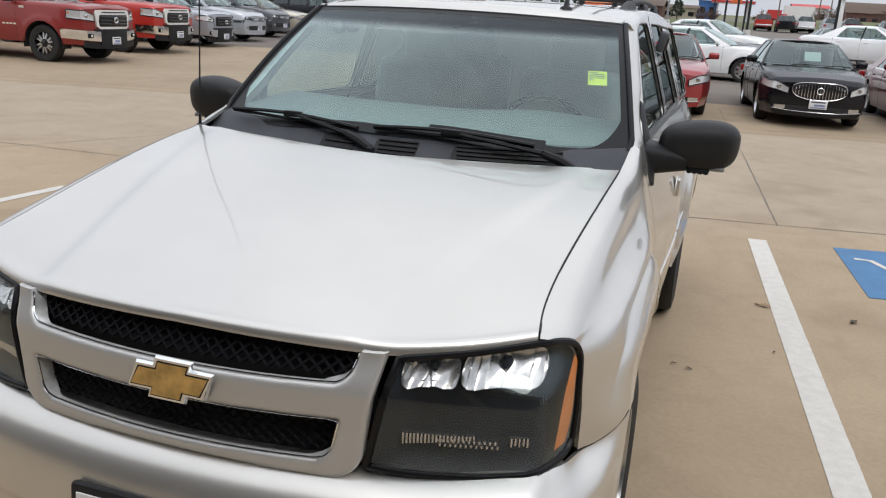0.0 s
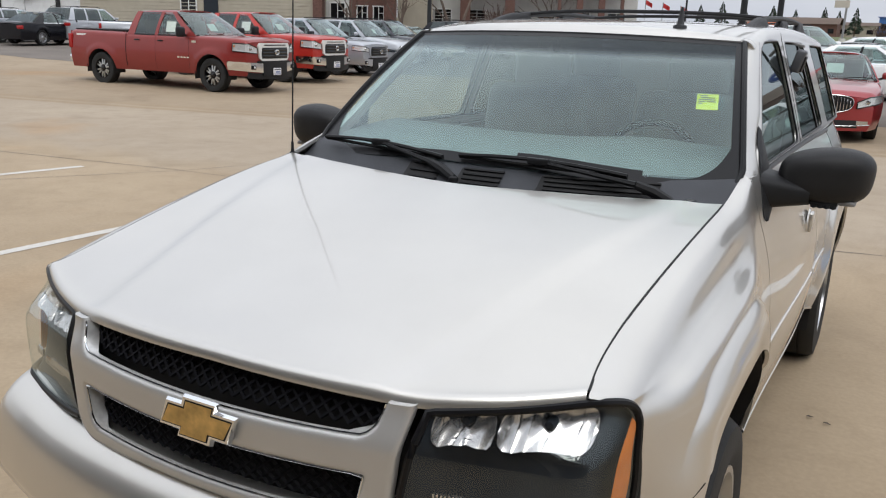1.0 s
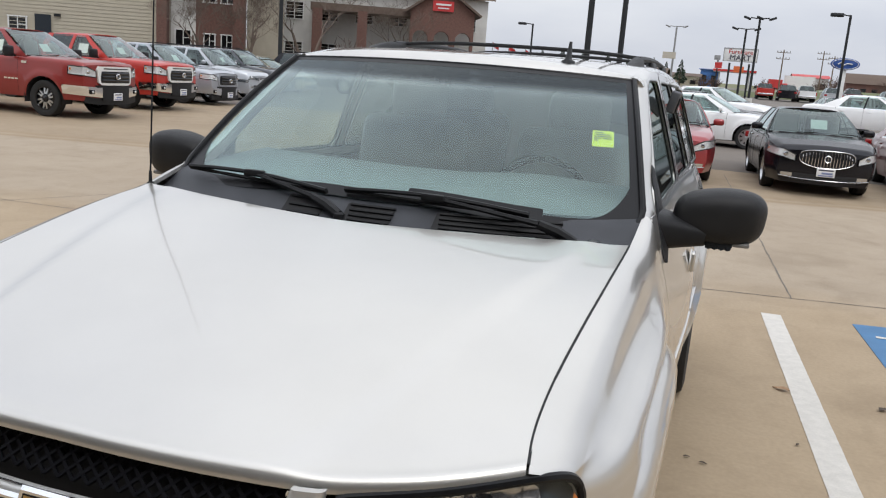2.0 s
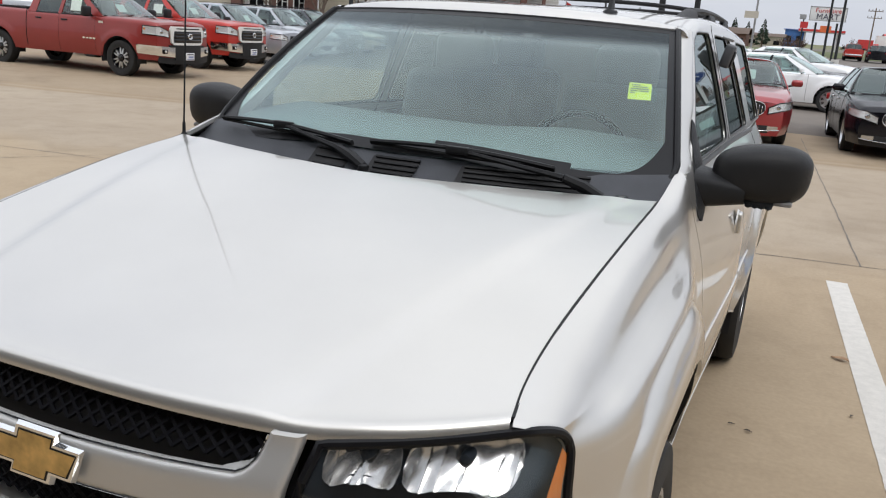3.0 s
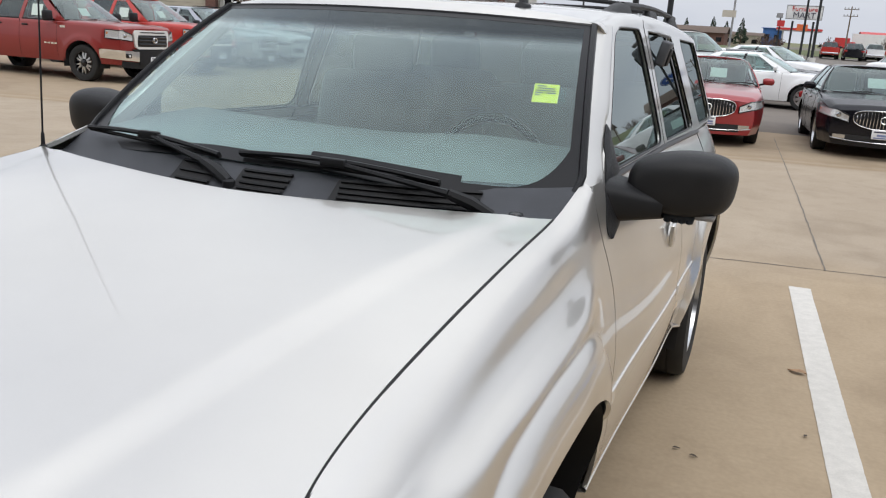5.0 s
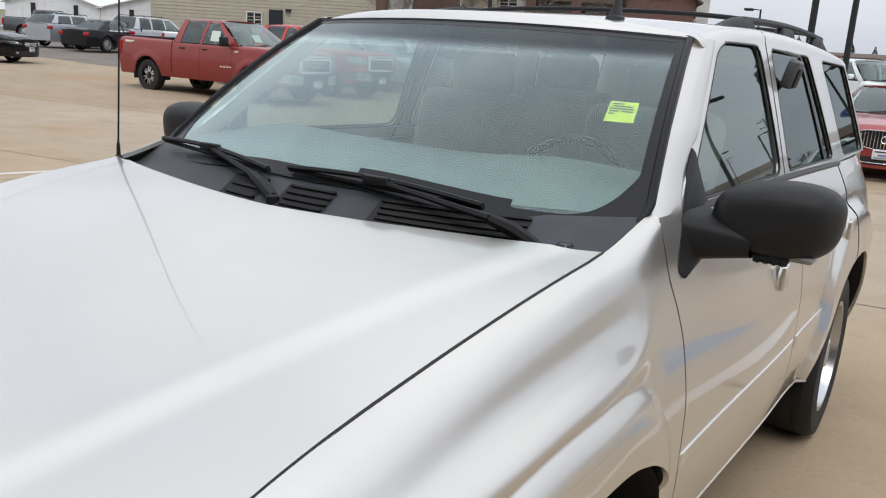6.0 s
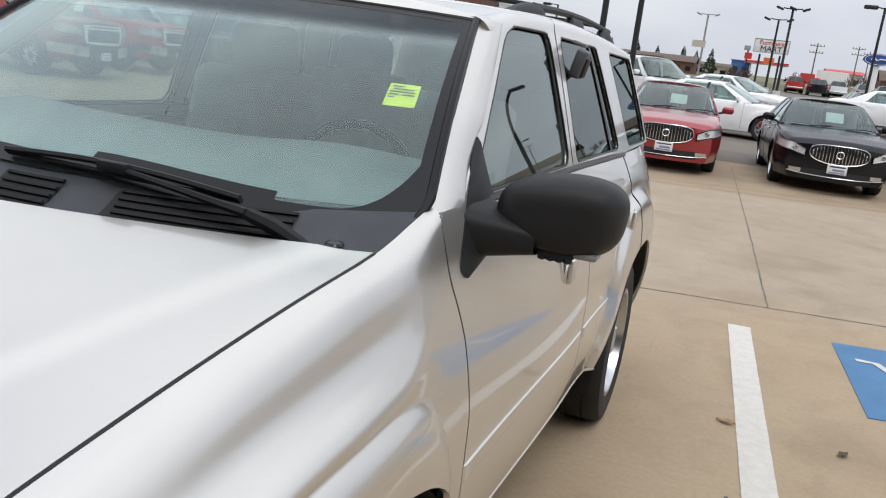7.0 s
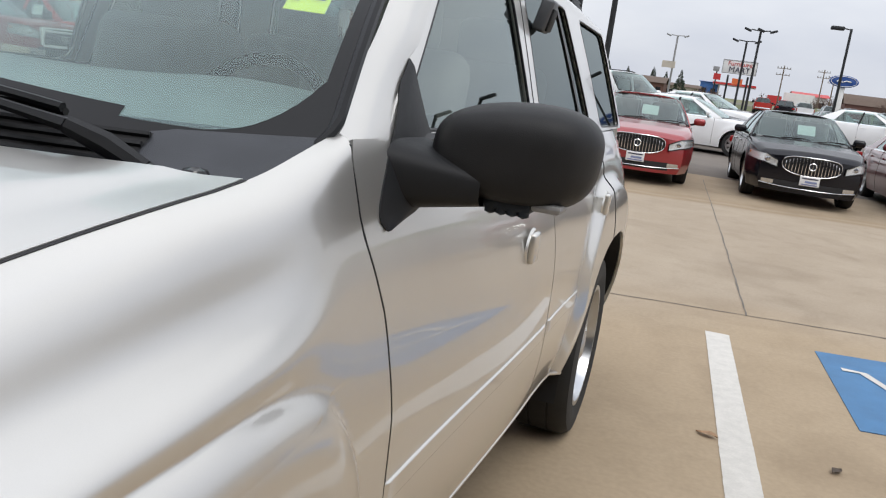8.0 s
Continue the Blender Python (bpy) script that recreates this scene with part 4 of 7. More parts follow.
            part("bulb_shield", lathe([(0.001, 0.004), (0.008, 0.005), (0.011, 0.012), (0.011, 0.03)], 16, "y", centre=(s * cx, nose_y(cx, zc) + 0.012, zc + 0.008)), SMOKE, hl)
        # marker strip: a comb that dwindles outwards, rows of small facets, and a short comb
        slats = [(0.505 + 0.0075 * i, 0.866, interp([(0.505, 0.026), (0.56, 0.019), (0.66, 0.006)], 0.505 + 0.0075 * i)) for i in range(20)]
        slats += [(0.575 + 0.0105 * i + 0.005 * j, 0.857 - 0.010 * j - 0.002 * i / 12, 0.0065) for j in range(2) for i in range(12)]
        slats += [(0.722 + 0.008 * i, 0.866, 0.020 - 0.003 * (i % 2)) for i in range(5)]
        for x, zt_, tall in slats:
            part("marker_slat", box(s * x, nose_y(x) + 0.024, zt_ + 0.010 - 0.5 * tall, 0.0040, 0.010, tall, 0.0, m=Matrix.Rotation(0.5, 4, "Z"), seg=1), REFLECTOR, hl)
        am = surf(lambda u, v: lens(0.80 - 0.055 * v + (0.10 + 0.05 * v) * u * (0.6 + 0.4 * math.sin(math.pi * (0.1 + 0.8 * v))), 0.08 + 0.80 * v, 0.006), lin(0, 1, 7), lin(0, 1, 14))
        part("turn_lens", am, AMBER, hl, "amber turn-signal lens")
    # cowl
    def cowl_fn(u, v):
        x = u * 0.785
        y0, y1 = 1.200 + 0.150 * abs(u) ** 1.6, 1.375 + 0.205 * abs(u) ** 2
        y = y0 + (y1 - y0) * v
        return (x, y, 1.242 + 0.008 * abs(u) + 0.062 * smoothstep(0.15 + 0.15 * abs(u), 1.0, v) - 0.010 * math.sin(math.pi * v))
    part("cowl", thick(surf(cowl_fn, lin(-1, 1, 41), lin(0, 1, 9)), 0.01, (0, 0, 1)), COWL, car)
    for (a, b, n) in ((-0.25, -0.115, 5), (-0.045, 0.105, 7), (0.225, 0.575, 8)):
        vent = new("cowl_vent")
        vent.parent = car
        part("vent_bed", surf(lambda u, v: (lambda p: (p[0], p[1], p[2] + 0.003))(cowl_fn(u / 0.785, v)), lin(a, b, 12), lin(0.10, 0.78, 7)), DARK_CABIN, vent)
        for k in range(n):
            v = 0.12 + 0.62 * k / (n - 1)
            pts = [(lambda p: (p[0], p[1], p[2] + 0.007))(cowl_fn(u / 0.785, v)) for u in lin(a + 0.04 * (1 - v), b, 8)]
            part("slat", tube(pts, 0.0045, 5), PLASTIC, vent)
    part("washer_nozzle", lathe([(0.019, 0), (0.016, 0.005), (0.009, 0.007), (0.001, 0.003)], 16, "z", centre=(0.671, 1.406, 1.256)), GLOSS_BLACK, car)
    # windscreen
    def ws(u, v, off=0.0):
        x = u * (0.775 + (0.648 - 0.775) * v)
        y0, y1 = 1.355 + 0.225 * abs(u) ** 2.1, 2.020 + 0.095 * abs(u) ** 2.1
        z0, z1 = 1.302 + 0.012 * abs(u), 1.722 - 0.016 * abs(u) ** 2
        bow = 0.022 * math.sin(math.pi * v)
        y = y0 + (y1 - y0) * v - bow * 0.55
        return (x, y - off * 0.5, z0 + (z1 - z0) * v + bow * 0.8 + off * 0.85)
    wsu, wsv = lin(-1, 1, 41), lin(0, 1, 25)
    base = lambda u: -0.075 * smoothstep(0.15, 0.85, abs(u))
    part("windscreen", surf(lambda u, v: ws(u, base(u) + (1 - base(u)) * v), wsu, wsv), WS_GLASS, car).visible_shadow = False
    fb = bmesh.new()
    surf(lambda u, v: ws(u, base(u) + 0.056 * v, 0.002), lin(-1, 1, 41), lin(0.0, 1.0, 3), fb)
    surf(lambda u, v: ws(u, v, 0.002), lin(-1, 1, 41), lin(0.955, 1, 3), fb)
    for s in (-1, 1):
        surf(lambda u, v: ws(s * u, v, 0.002), lin(0.966, 1, 3), lin(-0.075, 1, 20), fb)
        surf(lambda u, v: ws(s * (0.75 + 0.217 * u), -0.02 + 0.19 * v * u ** 3.4, 0.002), lin(0, 1, 13), lin(0, 1, 6), fb)
    surf(lambda u, v: ws(u, base(u) + 0.054 + 0.032 * v, 0.002), lin(0.15, 0.66, 9), lin(0, 1, 2), fb)
    part("windscreen_border", fb, FRIT, car)
    part("sun_band", surf(lambda u, v: ws(u, v, 0.0015), lin(-0.97, 0.97, 31), lin(0.76, 0.962, 8)), BAND_GLASS, car).visible_shadow = False
    for s in (-1, 1):
        part("windscreen_trim", tube([ws(s * (1.008 - 0.030 * smoothstep(0.03, -0.075, v)), v, 0.004) for v in lin(-0.072, 0.985, 30)], [0.006, 0.008, 0.0095] + [0.0105] * 27, 8), TRIM, car)
    part("windscreen_trim", tube([ws(u, 0.996, 0.0) for u in lin(-1, 1, 31)], 0.006, 6), TRIM, car)
    part("mirror_mount", box(0.0, 1.985, 1.665, 0.03, 0.02, 0.035, 0.006), PLASTIC, car)
    # roof
    def roof(u, v):
        x = u * 0.640
        q = abs(u) * 0.936
        y = 2.02 + 0.095 * min(1, q * 1.08) ** 2 + (4.66 - 2.03) * v
        z = 1.730 + 0.075 * math.sin(math.pi * min(1, 0.10 + 0.85 * v)) ** 0.7 - 0.04 * v - (0.045 - 0.025 * smoothstep(0, 0.15, v)) * q ** 3 - 0.012 * (1 - v) ** 6 - 0.026 * max(0.0, 1 - v / 0.016) ** 1.6
        return (x, y, z)
    part("roof", thick(surf(roof, [-1, -0.97] + lin(-0.93, 0.93, 27) + [0.97, 1], [0, 0.0015, 0.003, 0.005, 0.008, 0.012, 0.016, 0.024] + lin(0.04, 1, 25)), 0.010, (0, 0, 1)), SILVER, car, angle=60)

    def side_sheet(y, w, off=0.0):
        """The cabin's side skin: straight up from the belt, then rounded over into the roof; w runs up along it."""
        v = min(1, max(0.0, (y - 2.115) / 2.63))
        top = roof(1.0, max(v, 0.018))[2]
        zc = top - 0.0443
        a = max(0.0, (w - zc) / 0.045)
        x = side_glass_x(min(w, zc)) + 0.0075 + off
        return (x - 0.045 * (1 - math.cos(a)), y, min(w, zc) + (0.045 + off) * math.sin(a))

    def sheet_top(y):
        return roof(1.0, min(1, max(0.018, (y - 2.115) / 2.63)))[2] - 0.0443 + 0.0628

    def outline(lower, upper, r):
        """Distance outside a rounded four-sided opening; lower and upper are its edges from front to rear, in (y, w)."""
        c = (lower[0], lower[1], upper[1], upper[0])
        planes = []
        for (y0, z0), (y1, z1) in zip(c, c[1:] + c[:1]):
            n = math.hypot(y1 - y0, z1 - z0)
            planes.append(((z1 - z0) / n, -(y1 - y0) / n, y0, z0))

        def dist(y, w):
            ds = [nx * (y - y0) + nz * (w - z0) for nx, nz, y0, z0 in planes]
            pos = math.sqrt(sum(max(0.0, d + r) ** 2 for d in ds))
            return (pos if pos > 0 else max(ds) + r) - r
        return dist
    openings = (outline(((1.768, 1.318), (2.775, 1.303)), ((2.292, 1.712), (2.770, 1.716)), 0.055),
                outline(((2.882, 1.302), (3.785, 1.284)), ((2.918, 1.712), (3.585, 1.704)), 0.030),
                outline(((4.045, 1.277), (4.655, 1.267)), ((3.865, 1.694), (4.50, 1.682)), 0.040))
    centres = ((2.45, 1.50), (3.25, 1.49), (4.26, 1.48))
    # pillars and window frames, side glass
    for s in (-1, 1):
        def pp(y, z, off=0.0):
            return (s * (side_glass_x(z) + off), y, z)

        def quad(name, a, b, c, d, material, off, n=10, th=0.02, label=""):
            """A panel between lower edge a-b and upper edge d-c, points in (y, z)."""
            def fn(u, v):
                y = (a[0] + (b[0] - a[0]) * u) * (1 - v) + (d[0] + (c[0] - d[0]) * u) * v
                z = (a[1] + (b[1] - a[1]) * u) * (1 - v) + (d[1] + (c[1] - d[1]) * u) * v
                return pp(y, z, off)
            bm = surf(fn, lin(0, 1, 6), lin(0, 1, n))
            return part(name, thick(bm, th, (s, 0, 0)) if th else bm, material, car, label, angle=60)
        # front pillar, from the cowl to the roof
        def post(u, v):
            a = (1 - u) ** (1 + 1.1 * smoothstep(0.6, 1.0, v))
            x = a * (0.781 + (0.660 - 0.781) * v) + (1 - a) * (side_glass_x(1.315 + 0.385 * v) + 0.006) + 0.010 * math.sin(math.pi * u)
            x += (side_x(1.65, 1.3135 + 0.39 * v) - 0.024 * (1 - u) ** 3 + 0.0008 - x) * (1 - smoothstep(0.0, 0.45, max(0.0, v)))
            return (s * x, (1 - u) * (1.592 + (2.118 - 1.592) * v) + u * (1.738 + (2.245 - 1.738) * v), 1.3135 + (1.705 - 1.3135) * v - 0.006 * u * v)
        fp = surf(post, lin(0, 1, 13), [-0.014] + lin(0, 1.02, 26))
        part("front_pillar", thick(fp, 0.02, (s, 0, 0)), SILVER, car, angle=60)
        # one skin round the side windows, its rims turned inwards
        def front_edge(w):
            line = 1.738 + 0.507 * (w - 1.3135) / 0.3915 - 0.012
            return line + (2.108 - line) * smoothstep(1.61, 1.715, w)
        tilt = lambda w: math.hypot(1, (front_edge(w + 0.002) - front_edge(w - 0.002)) / 0.004)
        sheet = lambda y, w: max((front_edge(w) - y) / tilt(w), y - 4.70 + 0.45 * max(0.0, w - 1.30), *(-d(y, w) for d in openings))
        gb, grid, cy, cw = bmesh.new(), {}, 0.014, 0.0125
        for i in range(int((4.72 - 1.70) / cy) + 1):
            for j in range(48):
                y = 1.70 + i * cy
                w = min(1.262 + j * cw, sheet_top(y))
                if j and 1.262 + (j - 1) * cw >= sheet_top(y):
                    continue
                d = sheet(y, w)
                if d > 0.75 * cw:
                    continue
                if d > -0.35 * cw:
                    for _ in range(4):
                        h = 0.0005
                        gy, gw = (sheet(y + h, w) - d) / h, (sheet(y, w + h) - d) / h
                        n2 = max(gy * gy + gw * gw, 0.2)
                        y, w = y - d * gy / n2, w - d * gw / n2
                        d = sheet(y, w)
                x, yy, z = side_sheet(y, w, -0.0045 * smoothstep(0.030, 0.012, y - front_edge(w)))
                grid[i, j] = gb.verts.new((s * x, yy, z))
        for (i, j) in list(grid):
            q = [grid.get(k) for k in ((i, j), (i + 1, j), (i + 1, j + 1), (i, j + 1))]
            if sum(v is not None for v in q) >= 3:
                gb.faces.new([v for v in q if v])
        bmesh.ops.remove_doubles(gb, verts=gb.verts[:], dist=0.002)
        rim = bmesh.ops.extrude_edge_only(gb, edges=[e for e in gb.edges if len(e.link_faces) == 1])["geom"]
        bmesh.ops.translate(gb, vec=(-s * 0.014, 0, 0), verts=[v for v in rim if isinstance(v, bmesh.types.BMVert)])
        part("window_frame", gb, SILVER, car, "painted door frames and pillars", angle=55)
        for dist, (cy0, cw0) in zip(openings, centres):
            loop = []
            for k in range(90):
                a = math.tau * k / 90
                dy, dw = math.cos(a), 0.5 * math.sin(a)
                lo, hi = 0.0, 0.9
                for _ in range(22):
                    m = (lo + hi) / 2
                    lo, hi = (m, hi) if dist(cy0 + dy * m, cw0 + dw * m) < -0.003 else (lo, m)
                p = side_sheet(cy0 + dy * lo, cw0 + dw * lo, -0.003)
                loop.append((s * p[0], p[1], p[2]))
            part("window_seal", tube(loop, 0.0042, 6, closed=True), TRIM, car)
        part("door_gap", tube([(lambda p: (s * p[0], p[1], p[2]))(side_sheet(2.812 + 0.10 * max(0.0, w - 1.29), w, -0.0015)) for w in lin(1.29, sheet_top(2.83), 24)], 0.0032, 6), TRIM, car)
        part("window_divider", thick(surf(lambda w, k: (lambda p: (s * p[0], p[1], p[2]))(side_sheet(3.618 - 0.38 * (w - 1.285) + (k - 0.5) * 0.036, w, -0.006)), lin(1.285, 1.705, 14), [0, 0.5, 1]), 0.008, (s, 0, 0)), TRIM, car)
        quad("side_window", (1.735, 1.310), (2.785, 1.295), (2.780, 1.722), (2.285, 1.722), FRONT_GLASS, -0.004, th=0, label="lightly tinted front door window").visible_shadow = False
        quad("side_window", (2.870, 1.295), (3.615, 1.278), (3.455, 1.718), (2.905, 1.718), TINT_GLASS, -0.004, th=0, label="dark tinted rear door window").visible_shadow = False
        quad("side_window", (3.617, 1.278), (3.80, 1.275), (3.60, 1.716), (3.457, 1.716), TINT_GLASS, -0.004, th=0, label="dark tinted fixed pane").visible_shadow = False
        quad("side_window", (4.03, 1.270), (4.67, 1.260), (4.52, 1.69), (3.85, 1.70), TINT_GLASS, -0.004, th=0, label="dark tinted quarter window").visible_shadow = False
        part("belt_trim", tube([(s * (side_x(y, belt_z(y)) + 0.002), y, belt_z(y) - 0.004) for y in lin(1.80, 3.80, 24)], 0.011, 6), TRIM, car)
        # door mirror
        mr = new("door_mirror")
        mr.parent = car
        left = [(0, 1.640), (0.05, 1.624), (0.15, 1.634), (0.355, 1.692), (0.58, 1.760), (0.83, 1.825), (0.95, 1.869), (1, 1.884)]
        right = [(0, 1.645), (0.06, 1.80), (0.2, 1.93), (0.5, 1.925), (0.6, 1.908), (0.82, 1.895), (1, 1.888)]

        def sail_fn(u, v):
            z = 1.180 + 0.262 * v
            x = side_x(1.75, z) if z < 1.28 else side_glass_x(z) + 0.008
            y = spline(left, v) * (1 - u) + interp(right, v) * u
            x -= 0.34 * max(0.0, 1.738 + 1.295 * (z - 1.3135) - y) * smoothstep(1.26, 1.36, z)
            return (s * (x + 0.002 + 0.007 * math.sin(math.pi * u) * smoothstep(1, 0.6, v)), y, z)
        sail = surf(sail_fn, lin(0, 1, 9), lin(0, 1, 22))
        part("sail", thick(sail, 0.005, (s, 0, 0)), PLASTIC, mr)
        def foot(a, t):
            c, n = math.cos(a), math.sin(a)
            return (s * (0.815 + 0.145 * t), 1.805 + 0.035 * t + (0.105 - 0.03 * t) * math.copysign(abs(c) ** 0.55, c), 1.253 - 0.006 * t + (0.060 - 0.028 * t) * math.copysign(abs(n) ** 0.6, n))
        part("arm", surf(foot, lin(0, math.tau, 33), lin(0, 1, 9)), PLASTIC, mr, "smooth black mirror foot")
        mb = bmesh.new()
        bmesh.ops.create_cube(mb, size=2.0)
        bmesh.ops.subdivide_edges(mb, edges=mb.edges[:], cuts=15, use_grid_fill=True)
        for v in mb.verts:
            c = v.co.copy()
            q = (abs(c.x) ** 3.0 + abs(c.y) ** 2.6 + abs(c.z) ** 3.0) ** (1 / 3.0)
            p = c / q
            if p.y > 0.25:
                p.y = 0.25 + (p.y - 0.25) * 0.25
            # the inner end is cut back below and slopes down above
            low = smoothstep(0.15, -1.0, p.z) * smoothstep(0.35, -0.9, p.x)
            p.z *= 1 - 0.16 * smoothstep(0.2, -1.0, p.x) * (p.z > 0)
            p.z += 0.16 * low
            v.co = (s * (0.992 + 0.140 * p.x + 0.008 * p.z), 1.860 + 0.098 * p.y + 0.014 * p.x, 1.306 + 0.090 * p.z)
        part("housing", mb, MIRROR_SHELL, mr, "black grained mirror housing")
        part("mirror_glass", box(s * 0.990, 1.880, 1.300, 0.215, 0.006, 0.125, 0.003), CHROME, mr)
        part("lamp_strip", box(s * 1.000, 1.840, 1.2265, 0.085, 0.09, 0.022, 0.008), SMOKE, mr)
        part("lamp_lens", box(s * 1.066, 1.826, 1.2310, 0.052, 0.06, 0.016, 0.007), POLE_GREY, mr, "clear puddle-lamp lens")
        for k in range(4):
            part("lamp_rib", lathe([(0.001, -0.012), (0.010, -0.008), (0.011, 0.006)], 10, "z", centre=(s * (0.972 + 0.019 * k), 1.806, 1.2185)), SMOKE, mr)
        # roof rack
        rk = new("roof_rail_bar")
        rk.parent = car
        part("rail", tube([(s * 0.575, y, 1.800 + 0.016 * math.sin(math.pi * (y - 2.9) / 1.5)) for y in lin(2.92, 4.42, 20)], 0.0135, 8), PLASTIC, rk)
        for y0, l, lean in ((2.72, 0.74, 1), (3.60, 0.26, 0), (4.42, 0.50, -1)):
            def pod(a, v):
                """A low foot that swells towards the rail."""
                k = v if lean > 0 else 1 - v if lean < 0 else 0.5
                h = 0.078 * (smoothstep(0.0, 0.75, k) if lean else 1.0) * min(1.0, 6 * min(v, 1 - v) + 0.25) ** 0.5
                return (s * 0.575 + (0.027 - 0.006 * k) * math.copysign(abs(math.cos(a)) ** 0.7, math.cos(a)), y0 - l / 2 + l * v, 1.732 + h * math.sin(a) ** 0.7)
            ft = surf(pod, lin(0.0001, math.pi - 0.0001, 15), lin(0, 1, 19))
            bmesh.ops.holes_fill(ft, edges=ft.edges[:])
            part("rail_foot", ft, PLASTIC, rk)
    for y0 in (3.05, 4.05):
        part("cross_bar", tube([(x, y0, 1.828 - 0.020 * abs(x / 0.57) ** 3) for x in lin(-0.575, 0.575, 13)], [0.009] * 13, 8), PLASTIC, car)
    part("roof_aerial", surf(lambda a, t: (0.404 + (0.026 - 0.016 * t) * math.cos(a) * (1 if t < 0.25 else 0.45), 2.185 + 0.02 * t + (0.05 - 0.036 * t) * math.sin(a), 1.742 + 0.085 * t), lin(0, math.tau, 17), [0, 0.08, 0.2, 0.26, 0.6, 0.95, 1.0]), PLASTIC, car)
    # whip aerial on the fender
    part("aerial_base", lathe([(0.013, 0), (0.010, 0.006), (0.006, 0.010), (0.005, 0.042), (0.003, 0.046)], 14, "z", centre=(-0.772, 1.372, 1.262)), PLASTIC, car)
    part("aerial", tube([(-0.772, 1.372, 1.30), (-0.773, 1.385, 1.62), (-0.775, 1.40, 2.05)], [0.003, 0.0027, 0.002], 6), PLASTIC, car)
    # wipers
    def wiper(pivot, elbow, tip, blade_a, blade_b):
        w = new("wiper")
        w.parent = car
        P, E, T = Vector(pivot), Vector(elbow), Vector(tip)
        part("arm_head", tube([P, P + (E - P) * 0.5 + Vector((0, 0, 0.004)), E], [0.014, 0.017, 0.013], 8), PLASTIC, w)
        part("wiper_arm", tube([E + (T - E) * k for k in lin(0, 1, 5)], [0.010, 0.008, 0.007, 0.007, 0.006], 6), PLASTIC, w)
        part("blade_clip", box(*T, 0.07, 0.020, 0.022, 0.005), PLASTIC, w)
        part("pivot_cap", lathe([(0.017, -0.02), (0.016, 0.004), (0.010, 0.009), (0.001, 0.010)], 14, "z", centre=P), PLASTIC, w)
        bl = [Vector(blade_a) + (Vector(blade_b) - Vector(blade_a)) * k for k in lin(0, 1, 15)]
        part("blade_rubber", tube(bl, 0.006, 6), RUBBER, w)
        fr = [Vector(p) + Vector((0, -0.006, 0.006 + 0.014 * math.sin(math.pi * k / 14))) for k, p in enumerate(bl)]
        part("blade_frame", tube(fr, 0.007, 6), PLASTIC, w)
    wiper((0.625, 1.362, 1.256), (0.525, 1.335, 1.300), (0.21, 1.350, 1.334), (0.49, 1.370, 1.312), (-0.07, 1.362, 1.322))
    wiper((-0.050, 1.282, 1.262), (-0.155, 1.318, 1.300), (-0.40, 1.395, 1.336), (-0.12, 1.340, 1.314), (-0.69, 1.475, 1.318))
    # cabin
    fl = box(0, 3.0, 0.62, 1.55, 3.4, 0.05)
    part("cabin_floor", fl, CABIN_GREY, car)
    part("inner_side", box(0.80, 3.05, 0.92, 0.04, 2.9, 0.66), CABIN_GREY, car)
    part("inner_side", box(-0.80, 3.05, 0.92, 0.04, 2.9, 0.66), CABIN_GREY, car)
    part("underbody", box(0, 2.44, 0.43, 1.62, 1.82, 0.06), DARK_CABIN, car)
    part("underbody", box(0, 1.0, 0.43, 1.0, 1.1, 0.06), DARK_CABIN, car)
    part("underbody", box(0, 4.0, 0.45, 1.1, 1.3, 0.06), DARK_CABIN, car)
    part("engine_bay", box(0, 0.80, 0.72, 1.05, 0.95, 0.5), DARK_CABIN, car)
    part("firewall", box(0, 1.36, 0.90, 1.5, 0.06, 0.66), DARK_CABIN, car)
    part("tailgate", surf(lambda u, v: (u * (0.80 if 0.45 + 1.27 * v < 1.25 else side_glass_x(0.45 + 1.27 * v) - 0.02), 4.84 - 0.40 * max(0, v - 0.62) + 0.03 * (1 - u * u), 0.45 + 1.27 * v), lin(-1, 1, 15), lin(0, 1, 15)), SILVER, car)
    part("rear_bumper", box(0, 4.86, 0.56, 1.72, 0.14, 0.26, 0.05), SILVER, car)
    for s in (-1, 1):
        part("tail_lamp", box(s * 0.76, 4.83, 1.02, 0.10, 0.08, 0.36, 0.02), RED_LENS, car)
    def dash(u, v):
        x = u * 0.76
        y = 1.40 + 0.20 * u * u + (0.64 - 0.10 * u * u) * v
        z = 1.285 + 0.034 * v + 0.030 * math.sin(math.pi * min(1, 0.25 + v * 0.5)) + 0.020 * math.exp(-((x - 0.37) / 0.20) ** 2) * smoothstep(0.35, 0.9, v) - 0.25 * smoothstep(0.9, 1.0, v)
        return (x, y, z)
    part("dashboard", surf(dash, lin(-1, 1, 41), lin(0, 0.9, 14) + [0.93, 0.96, 0.98, 1.0]), DASH, car, "pale grey moulded dashboard")
    sw = [(0.37 + 0.185 * math.cos(a), 2.03 + 0.075 * math.sin(a), 1.235 + 0.170 * math.sin(a)) for a in lin(0, math.tau, 33)[:-1]]
    st = new("steering_wheel")
    st.parent = car
    part("wheel_rim", tube(sw, 0.015, 8, closed=True), DARK_CABIN, st)
    part("wheel_hub", box(0.37, 2.03, 1.225, 0.15, 0.06, 0.12, 0.03), DARK_CABIN, st)
